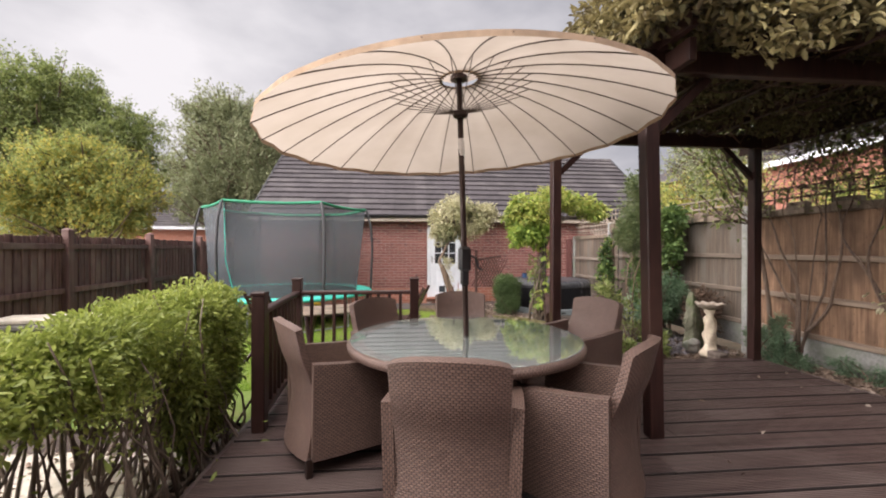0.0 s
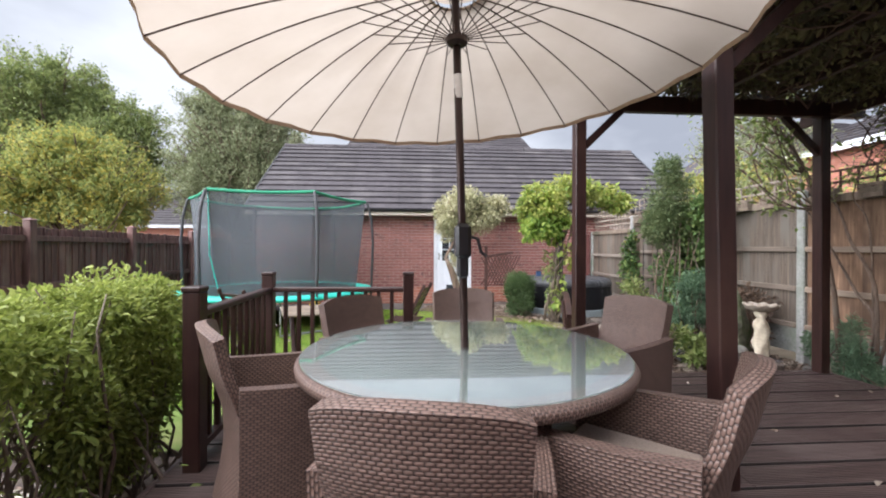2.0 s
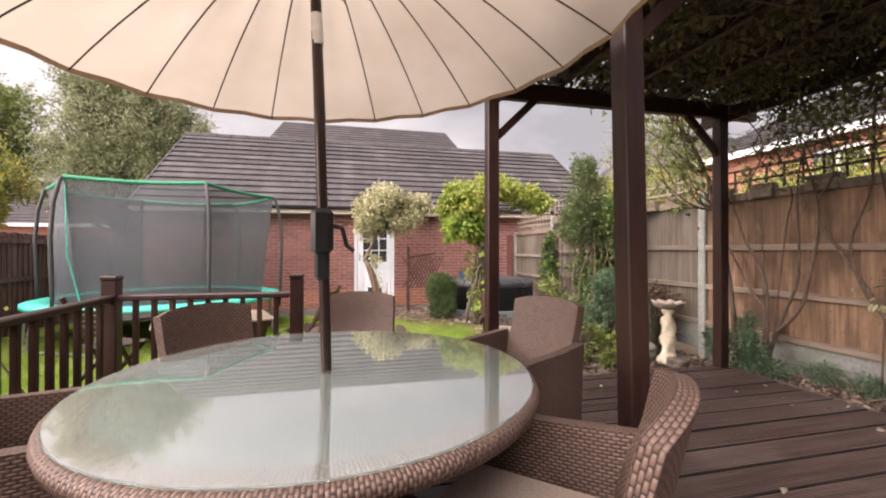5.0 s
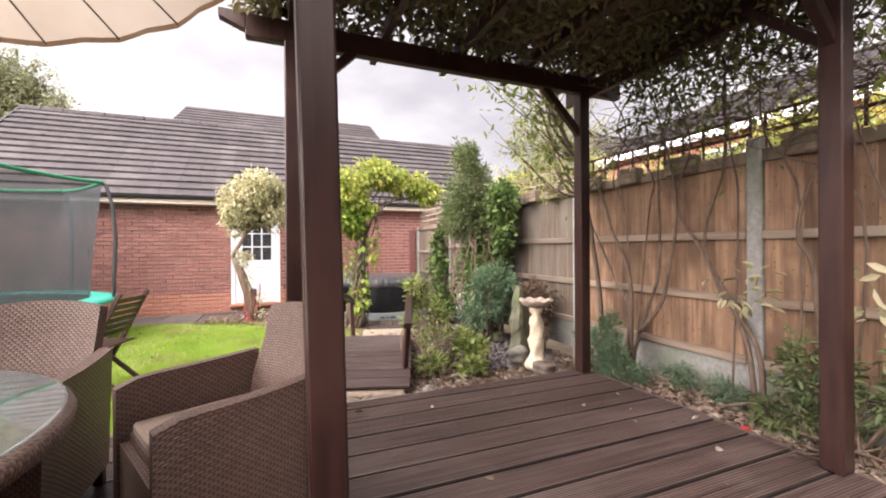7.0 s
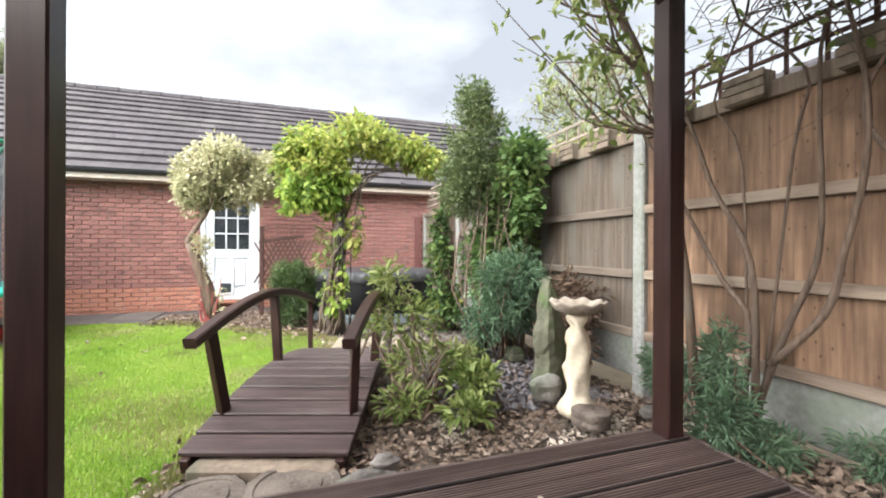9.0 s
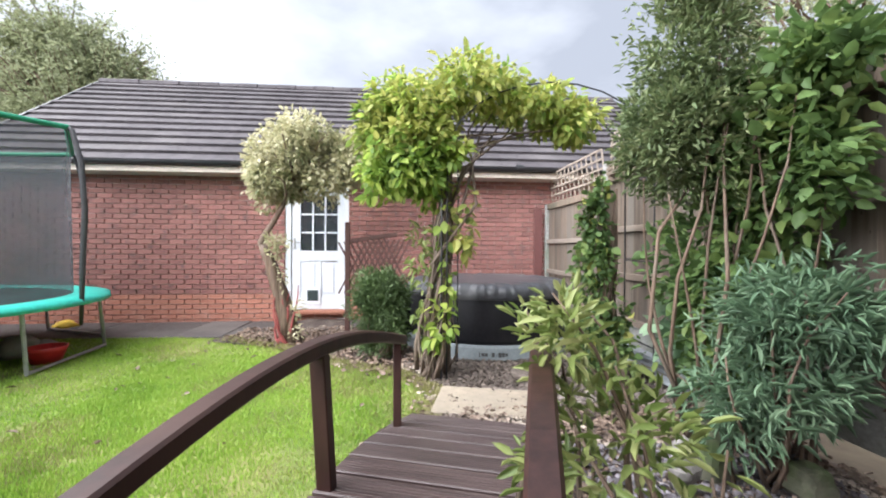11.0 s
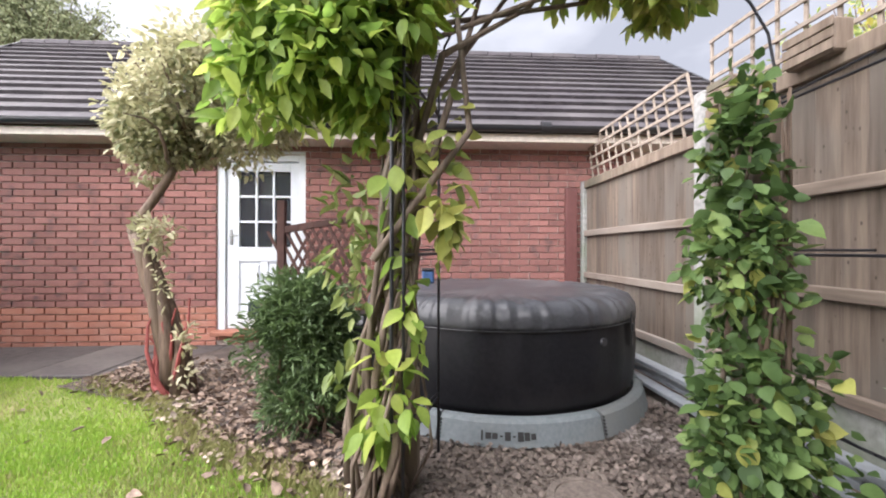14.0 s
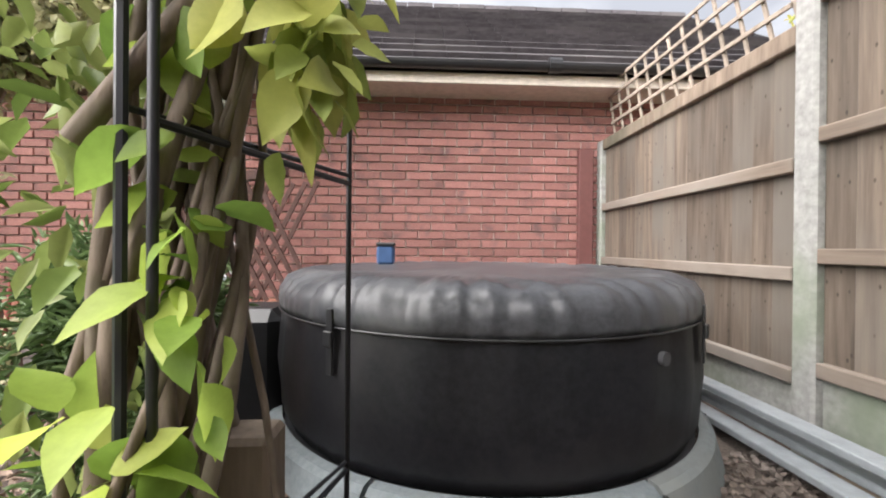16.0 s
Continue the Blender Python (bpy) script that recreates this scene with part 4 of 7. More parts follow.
# ---- neighbours ----
def far_house(name, x, y, w, d, wall_h, ridge_h, label, windows, hip=2.5, turn=0):
    h = thing(name, label, "house", (x, y, -0.3), turn, kind="structure")
    part("wall", Shape().box((0, 0, wall_h / 2), (w, d, wall_h), b=0.02), BRICK_BASE, h)
    e = 0.35
    a = [(-w / 2 - e, -d / 2 - e, wall_h), (w / 2 + e, -d / 2 - e, wall_h), (w / 2 + e, d / 2 + e, wall_h), (-w / 2 - e, d / 2 + e, wall_h), (-w / 2 + hip, 0, ridge_h), (w / 2 - hip, 0, ridge_h)]
    r = part("roof", Shape().add(a, [(0, 1, 5, 4), (2, 3, 4, 5), (3, 0, 4), (1, 2, 5), (3, 2, 1, 0)]), ROOF, h)
    for c in range(1, 16):
        t = c / 16
        p0 = Vector(a[0]).lerp(Vector(a[4]), t)
        p1 = Vector(a[1]).lerp(Vector(a[5]), t)
        part("tile_course", Shape().beam(p0 + Vector((0, -0.02, 0.02)), p1 + Vector((0, -0.02, 0.02)), 0.06, 0.04), ROOF, r)
    part("fascia", Shape().box((0, -d / 2 - e, wall_h - 0.08), (w + 2 * e, 0.04, 0.2)), WHITE, h)
    for wx, wz, ww, wh in windows:
        win = part("window", Shape().box((wx, -d / 2 - 0.03, wz), (ww, 0.08, wh)), WHITE, h, "white framed window")
        for sx in (-0.25, 0.25):
            part("pane", Shape().box((wx + sx * ww, -d / 2 - 0.075, wz), (ww * 0.42, 0.02, wh * 0.84)), HOUSE_GLASS, win)
    return h


far_house("terraced_house", 2.1, 33, 14.6, 7, 7.2, 10.95, "dark roofed brick house beyond the garage", [(-3, 4.8, 1.2, 1.1), (3, 4.8, 1.2, 1.1)], 1.2)
far_house("neighbour_house", 18.6, 19.0, 9, 7, 5.0, 7.6, "red brick house beyond the fence with white windows", [(-2.6, 3.9, 1.1, 1.1), (1.8, 3.9, 1.1, 1.1)], 2.2)
far_house("orange_roofed_house", -17, 34, 14, 8, 3.0, 6.0, "low house with an orange brick wall behind the trees", [(-3, 1.8, 1.2, 1.0)], 2.0)
far_house("side_house", 17, 9.0, 9, 8, 4.6, 7.0, "brick house seen over the fence", [(0, 3.6, 1.2, 1.1)], 2.0, -90)

# ---- pergola ----
def pergola():
    p = thing("pergola", "dark brown stained timber pergola over the deck", "pergola")
    posts = [(1.70, 2.64, 0.6), (4.13, 2.62, 0), (1.68, 4.36, -0.5), (4.09, 4.38, -0.5)]
    for x, y, lean in posts:
        part("post", Shape().beam((x + 0.02 * (lean > 0.3), y, 0.0), (x - 0.035 * (lean > 0.3), y, 2.46), 0.1, 0.1, 0.007), STAIN, p)
    for y in (2.56, 4.37):
        s = Shape().box((2.95, y, 2.53), (3.1, 0.07, 0.15), b=0.006)
        s.add([(1.4, y - 0.035, 2.605), (1.4, y + 0.035, 2.605), (1.4, y - 0.035, 2.5), (1.4, y + 0.035, 2.5), (1.25, y - 0.035, 2.605), (1.25, y + 0.035, 2.605), (1.25, y - 0.035, 2.56), (1.25, y + 0.035, 2.56)],
              [(0, 1, 5, 4), (2, 6, 7, 3), (4, 5, 7, 6), (0, 4, 6, 2), (1, 3, 7, 5)])
        part("beam", s, STAIN, p)
    for x in (1.68, 2.3, 2.9, 3.5, 4.1):
        part("rafter", Shape().beam((x, 2.2, 2.64), (x, 4.75, 2.64), 0.05, 0.11, 0.004), STAIN, p)
    for x in (1.68, 4.1):
        part("side_beam", Shape().beam((x + 0.06, 2.3, 2.5), (x + 0.06, 4.65, 2.5), 0.05, 0.14, 0.004), STAIN, p)
    for x, y, _ in posts:
        d = 1 if x < 3 else -1
        part("brace", Shape().beam((x, y, 2.08), (x + d * 0.4, y, 2.47), 0.05, 0.065, 0.004), STAIN, p)
        e = 1
        if y < 3:
            part("brace", Shape().beam((x, y, 2.08), (x, y + e * 0.4, 2.47), 0.05, 0.065, 0.004, (1, 0, 0)), STAIN, p)
    return p


pergola()

# ---- deck railing ----
def railing():
    r = thing("deck_railing", "dark brown timber balustrade with turned-cap posts", "railing")
    for x, y in ((-1.0, 2.98), (-1.07, 4.29), (0.12, 4.26)):
        s = Shape().box((x, y, 0.46), (0.09, 0.09, 0.98), b=0.006).box((x, y, 0.93), (0.075, 0.075, 0.02)).box((x, y, 0.965), (0.1, 0.1, 0.03), b=0.01)
        part("post", s, STAIN, r)
    for a, b in (((-1.0, 3.01), (-1.068, 4.26)), ((-1.04, 4.29), (0.09, 4.26))):
        part("top_rail", Shape().beam((*a, 0.83), (*b, 0.83), 0.07, 0.04, 0.008), STAIN, r)
        part("bottom_rail", Shape().beam((*a, 0.1), (*b, 0.1), 0.05, 0.045), STAIN, r)
        n = 10
        for i in range(1, n):
            x, y = a[0] + (b[0] - a[0]) * i / n, a[1] + (b[1] - a[1]) * i / n
            part("baluster", Shape().box((x, y, 0.465), (0.032, 0.032, 0.69)), STAIN, r)


railing()

# ---- dining set ----
TX, TY, TZ, TR = 0.40, 2.586, 0.73, 0.73


def table():
    t = thing("garden_table", "round brown wicker garden table with a glass top", "table", (TX, TY, 0))
    s = Shape()
    N = 72
    prof = [(TR - 0.09, TZ - 0.012), (TR - 0.012, TZ - 0.011), (TR + 0.004, TZ - 0.016), (TR + 0.010, TZ - 0.03), (TR + 0.004, TZ - 0.055), (TR - 0.02, TZ - 0.065), (TR - 0.09, TZ - 0.062)]
    verts, faces, uvs = [], [], []
    for k in range(N):
        a = 2 * math.pi * k / N
        for r, z in prof:
            verts.append((r * math.cos(a), r * math.sin(a), z))
    m = len(prof)
    for k in range(N):
        k2 = (k + 1) % N
        w = 0.0
        for j in range(m - 1):
            d = math.dist(prof[j], prof[j + 1])
            faces.append((k * m + j, k * m + j + 1, k2 * m + j + 1, k2 * m + j))
            u0, u1 = TR * 2 * math.pi * k / N, TR * 2 * math.pi * (k + 1) / N
            uvs.append([(w, u0), (w + d, u0), (w + d, u1), (w, u1)])
            w += d
    s.add(verts, faces, uvs)
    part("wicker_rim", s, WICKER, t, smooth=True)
    part("top_board", Shape().lathe([(0.02, TZ - 0.05), (TR - 0.05, TZ - 0.05), (TR - 0.05, TZ - 0.016), (0.02, TZ - 0.016)], 64), TABLE_WEAVE, t, "woven panel under the glass")
    glass = part("glass_top", Shape().lathe([(0.024, TZ - 0.006), (TR - 0.014, TZ - 0.006), (TR - 0.010, TZ - 0.004), (TR - 0.010, TZ - 0.001), (TR - 0.014, TZ), (0.024, TZ)], 96), TABLE_GLASS, t, "pale green tempered glass")
    glass.visible_shadow = False
    for k in range(4):
        a = math.pi / 4 + math.pi / 2 * k
        c, q = math.cos(a), math.sin(a)
        def leg(u, v, c=c, q=q):
            w = (u - 0.5) * 0.12
            r = 0.40 - 0.10 * math.sin(v * math.pi)
            return (c * r - q * w, q * r + c * w, v * (TZ - 0.06))
        part("leg", Shape().shell(leg, 2, 8, 0.08, 0.12, 0.67), WICKER_DARK, t)
    part("shelf", Shape().lathe([(0.03, 0.18), (0.30, 0.18), (0.30, 0.205), (0.03, 0.205)], 40), WICKER_DARK, t)
    return t


def make_table_weave():
    m, n, l, b = shader("table_weave", 0.6)
    g = n.new("ShaderNodeNewGeometry")
    wv = n.new("ShaderNodeTexWave")
    wv.inputs["Scale"].default_value, wv.inputs["Distortion"].default_value = 26, 1.5
    l.new(g.outputs["Position"], wv.inputs["Vector"])
    r = ramp_node(n, [(0.1, (0.09, 0.098, 0.095)), (0.9, (0.135, 0.146, 0.138))])
    l.new(wv.outputs["Fac"], r.inputs["Fac"])
    l.new(r.outputs["Color"], b.inputs["Base Color"])
    bump_node(n, l, b, wv.outputs["Fac"], 0.2, 0.002)
    return m


TABLE_WEAVE = make_table_weave()
table()


def chair():
    """Origin under the back, the seat towards +y."""
    c = thing("dining_chair", "brown woven wicker dining armchair with a high curved back", "chair", group="chairs round the table")
    H = 0.845

    def lean(z):
        return 0.045 * math.sin(math.pi * min(1, max(0, (z - 0.08) / 0.6))) - 0.05 * max(0, (z - 0.5) / 0.3) ** 1.4

    def back(u, v):
        z = 0.09 + v * (H - 0.09)
        w = 0.452 + 0.03 * v ** 2 + 0.03 * (1 - v) ** 3
        z += (0.02 * (1 - (2 * u - 1) ** 2) - 0.012 * abs(2 * u - 1) ** 5) * v ** 5
        return ((u - 0.5) * w, 0.03 + lean(z) - 0.045 * (1 - (2 * u - 1) ** 2), z)
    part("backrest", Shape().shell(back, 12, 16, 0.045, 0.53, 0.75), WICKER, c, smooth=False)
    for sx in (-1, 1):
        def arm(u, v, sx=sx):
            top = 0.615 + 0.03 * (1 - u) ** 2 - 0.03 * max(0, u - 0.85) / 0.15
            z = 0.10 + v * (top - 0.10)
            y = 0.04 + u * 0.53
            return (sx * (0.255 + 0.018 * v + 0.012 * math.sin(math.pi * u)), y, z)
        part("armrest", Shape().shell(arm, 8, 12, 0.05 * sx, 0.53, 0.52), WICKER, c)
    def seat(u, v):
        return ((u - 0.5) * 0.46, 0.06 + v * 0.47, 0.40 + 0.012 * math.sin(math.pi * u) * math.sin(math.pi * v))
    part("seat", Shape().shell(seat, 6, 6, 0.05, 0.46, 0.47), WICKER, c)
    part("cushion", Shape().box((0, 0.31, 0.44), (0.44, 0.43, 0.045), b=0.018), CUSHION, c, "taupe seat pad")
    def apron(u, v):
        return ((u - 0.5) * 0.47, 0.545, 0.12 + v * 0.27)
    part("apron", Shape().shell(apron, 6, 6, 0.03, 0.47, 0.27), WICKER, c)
    for x in (-0.24, 0.24):
        for y in (0.03, 0.54):
            part("leg", Shape().beam((x, y, 0.0), (x, y, 0.11), 0.038, 0.038), BROWN_METAL, c)
    return c


def chair_pose(mx, my, fx, fy):
    return pose(mx, my, 0.0, 0, 0, math.degrees(math.atan2(-fx, fy)))


first = chair()
SPOTS = [(0.19, 1.62, 0.22, 0.97), (-0.66, 2.54, 0.88, 0.475), (1.11, 1.85, -0.72, 0.69), (1.645, 3.36, -0.90, -0.43), (-0.22, 3.45, 0.71, -0.70), (0.56, 3.92, -0.06, -1.0)]
for spot in SPOTS[1:]:
    copy_thing(first, chair_pose(*spot))
first.matrix_world = chair_pose(*SPOTS[0])


def parasol():
    p = thing("garden_parasol", "open cream fabric parasol on a dark pole through the table", "parasol")
    C, R, sx, sy, N = Vector((0.36, 2.592, 2.02)), 1.216, 0.055, -0.021, 24
    top, PH = 0.36, 0.015

    def at(r, a, dz=0.0):
        h = top * (1 - (r / R) ** 1.8)
        return C + Vector((r * math.cos(a), r * math.sin(a), h + r * math.cos(a) * sx + r * math.sin(a) * sy + dz))
    s = Shape()
    rings, sub = 10, 4
    verts, faces = [], []
    for j in range(rings + 1):
        r = 0.125 + (R - 0.125) * j / rings
        for k in range(N * sub):
            a = 2 * math.pi * k / (N * sub) + PH
            f = abs((k % sub) / sub - 0.5) * 2
            scal = 1 - 0.012 * (1 - f) * (j / rings) ** 2
            q = at(r * scal, a)
            q.z -= 0.012 * (1 - f) * math.sin(math.pi * j / rings)
            verts.append(q)
    M = N * sub
    for j in range(rings):
        for k in range(M):
            k2 = (k + 1) % M
            faces.append((j * M + k, (j + 1) * M + k, (j + 1) * M + k2, j * M + k2))
    canopy = part("canopy", s.add(verts, faces), FABRIC, p, "cream fabric with sewn panels", smooth=True)
    hem = Shape()
    for k in range(M):
        k2 = (k + 1) % M
        a, b = verts[rings * M + k], verts[rings * M + k2]
        d = Vector((0, 0, -0.024))
        hem.add([a, b, b + d, a + d], [(0, 1, 2, 3)])
    part("hem", hem, HEM, canopy, "tan sewn hem")
    ring = Shape()
    for k in range(24):
        a, b = 2 * math.pi * k / 24, 2 * math.pi * (k + 1) / 24
        ring.add([at(0.02, a, 0.075), at(0.02, b, 0.075), at(0.16, b, 0.045), at(0.16, a, 0.045)], [(0, 1, 2, 3)])
    part("vent", ring, FABRIC, canopy)
    for k in range(N):
        a = 2 * math.pi * k / N + PH
        rib = part("rib", Shape().tube([at(0.11 + (R - 0.11) * i / 8, a, -0.010) for i in range(9)], 0.0038, 5), RIB_METAL, p)
        part("strut", Shape().tube([(0.365, 2.59, 2.15), at(0.46, a, -0.012)], 0.0029, 5), RIB_METAL, rib)
    part("vent_ring", Shape().tube([at(0.125, 2 * math.pi * k / 48, -0.006) for k in range(49)], 0.007, 6), HEM, canopy, "tan ring round the vent")
    part("hub", Shape().lathe([(0.03, 2.36), (0.055, 2.365), (0.055, 2.39), (0.03, 2.40)], 20, (0.355, 2.592, 0)), BROWN_METAL, p)
    part("runner", Shape().lathe([(0.03, 2.12), (0.05, 2.135), (0.05, 2.16), (0.03, 2.17)], 20, (0.365, 2.59, 0)), BROWN_METAL, p)
    part("pole", Shape().tube([(0.405, 2.586, 0.05), (0.405, 2.586, 0.75), (0.385, 2.588, 1.5), (0.355, 2.592, 2.42)], 0.019, 14), BROWN_METAL, p, smooth=True)
    part("joint_band", Shape().tube([(0.3745, 2.59, 1.88), (0.370, 2.59, 1.99)], 0.0205, 14), CHROME, p, "bare metal joint")
    crank = part("crank_box", Shape().box((0.392, 2.57, 1.22), (0.075, 0.085, 0.16), b=0.02).box((0.392, 2.57, 1.10), (0.05, 0.06, 0.1), b=0.015), GUTTER, p, "black crank housing")
    part("crank_handle", Shape().tube([(0.43, 2.56, 1.24), (0.46, 2.55, 1.23), (0.475, 2.55, 1.17), (0.50, 2.55, 1.15)], 0.008, 7), GUTTER, crank)
    part("base", Shape().lathe([(0.22, 0.0), (0.23, 0.01), (0.22, 0.05), (0.05, 0.075), (0.03, 0.2), (0.028, 0.3)], 32, (0.405, 2.586, 0)), IRON, p, "heavy round base")


RIB_METAL = plain("brown_painted_rib", (0.085, 0.06, 0.048), 0.5)
HEM = plain("tan_hem", (0.40, 0.29, 0.20), 0.85)
parasol()

# ---- garden bridge ----
def bridge():
    ax = Vector((0.31, 0.95, 0)).normalized()
    rt = Vector((ax.y, -ax.x, 0))
    o = Vector((2.235, 4.925, 0))
    L = 2.25
    b = thing("garden_bridge", "small arched dark timber garden bridge with curved handrails", "bridge")

    def arc(s):
        return -0.075 - 0.06 * s / L + 0.165 * math.sin(math.pi * s / L)
    n = 15
    for i in range(n):
        s = (i + 0.5) * L / n
        slope = math.atan2(0.165 * math.pi / L * math.cos(math.pi * s / L) - 0.06 / L, 1)
        d = (ax + Vector((0, 0, math.tan(slope)))).normalized()
        m = Matrix((rt, d, rt.cross(d))).transposed()
        pl = Shape().box((0, 0, 0), (0.80 + 0.01 * math.sin(i * 7.0), L / n - 0.020, 0.026), b=0.004)
        for k in range(7):
            pl.box((0, (k - 3) * 0.0185, 0.0135), (0.78, 0.010, 0.004), b=0.001)
        ob = part("plank", pl, BRIDGE_WOOD, b)
        ob.matrix_basis = Matrix.Translation(o + ax * s + Vector((0, 0, arc(s)))) @ m.to_4x4()
    for sd in (-1, 1):
        st = Shape()
        for i in range(10):
            s0, s1 = L * i / 10, L * (i + 1) / 10
            st.beam(o + ax * s0 + rt * sd * 0.36 + Vector((0, 0, arc(s0) - 0.06)), o + ax * s1 + rt * sd * 0.36 + Vector((0, 0, arc(s1) - 0.06)), 0.045, 0.09)
        part("stringer", st, STAIN, b)
        hr = Shape()
        R0, R1 = 0.08, 2.0
        def rail(s):
            return 0.43 - 0.03 * (s - R0) / (R1 - R0) + 0.16 * math.sin(math.pi * (s - R0) / (R1 - R0))
        v, f = [], []
        K = 18
        for i in range(K + 1):
            s = R0 + (R1 - R0) * i / K
            q = o + ax * s + rt * sd * 0.385
            dz = 0.165 * math.pi / (R1 - R0) * math.cos(math.pi * (s - R0) / (R1 - R0))
            d = (ax + Vector((0, 0, dz))).normalized()
            nn = rt.cross(d)
            for a_, c_ in ((-0.034, -0.02), (-0.026, -0.028), (0.026, -0.028), (0.034, -0.02), (0.034, 0.02), (0.026, 0.028), (-0.026, 0.028), (-0.034, 0.02)):
                v.append(q + rt * a_ + nn * c_ + Vector((0, 0, rail(s))))
        for i in range(K):
            for k in range(8):
                k2 = (k + 1) % 8
                f.append((i * 8 + k, i * 8 + k2, i * 8 + 8 + k2, i * 8 + 8 + k))
        f += [tuple(range(8))[::-1], tuple(K * 8 + k for k in range(8))]
        part("handrail", hr.add(v, f), STAIN, b, "curved rounded handrail")
        for s, ln in ((0.36, -0.11), (1.09, 0.0), (1.82, 0.11)):
            foot = o + ax * s + rt * sd * 0.345 + Vector((0, 0, arc(s) - 0.1))
            head = o + ax * (s + ln) + rt * sd * 0.385 + Vector((0, 0, rail(s + ln)))
            part("rail_post", Shape().beam(foot, head, 0.045, 0.06), STAIN, b)
    return o, ax, rt


BO, BAX, BRT = bridge()
sl = thing("stone_sleeper", "weathered timber sleeper under the bridge end", "sleeper")
part("sleeper", Shape().beam((1.93, 5.03, -0.135), (2.58, 4.82, -0.135), 0.14, 0.07, 0.015), OLD_WOOD, sl)
for x, y, r in ((2.03, 4.72, 0.17), (2.38, 4.70, 0.2), (3.55, 7.95, 0.15)):
    t = thing("stepping_stone", "round stepping stone with a ringed pattern in the gravel", "stepping stone", (x, y, -0.13), group="stepping stones")
    part("disc", Shape().lathe([(r * 0.96, -0.02), (r, 0.0), (r, 0.015), (r * 0.96, 0.022), (r * 0.8, 0.022), (r * 0.78, 0.016), (r * 0.6, 0.016), (r * 0.58, 0.023), (0.02, 0.023)], 32), GRAVEL_BED, t)
pl = thing("paving_slab", "pale buff paving slab at the end of the bridge", "paving slab", (3.1, 7.42, -0.166), -14)
part("slab", Shape().box((0, 0, 0), (0.75, 0.5, 0.05), b=0.012), TAN_PAVE, pl)

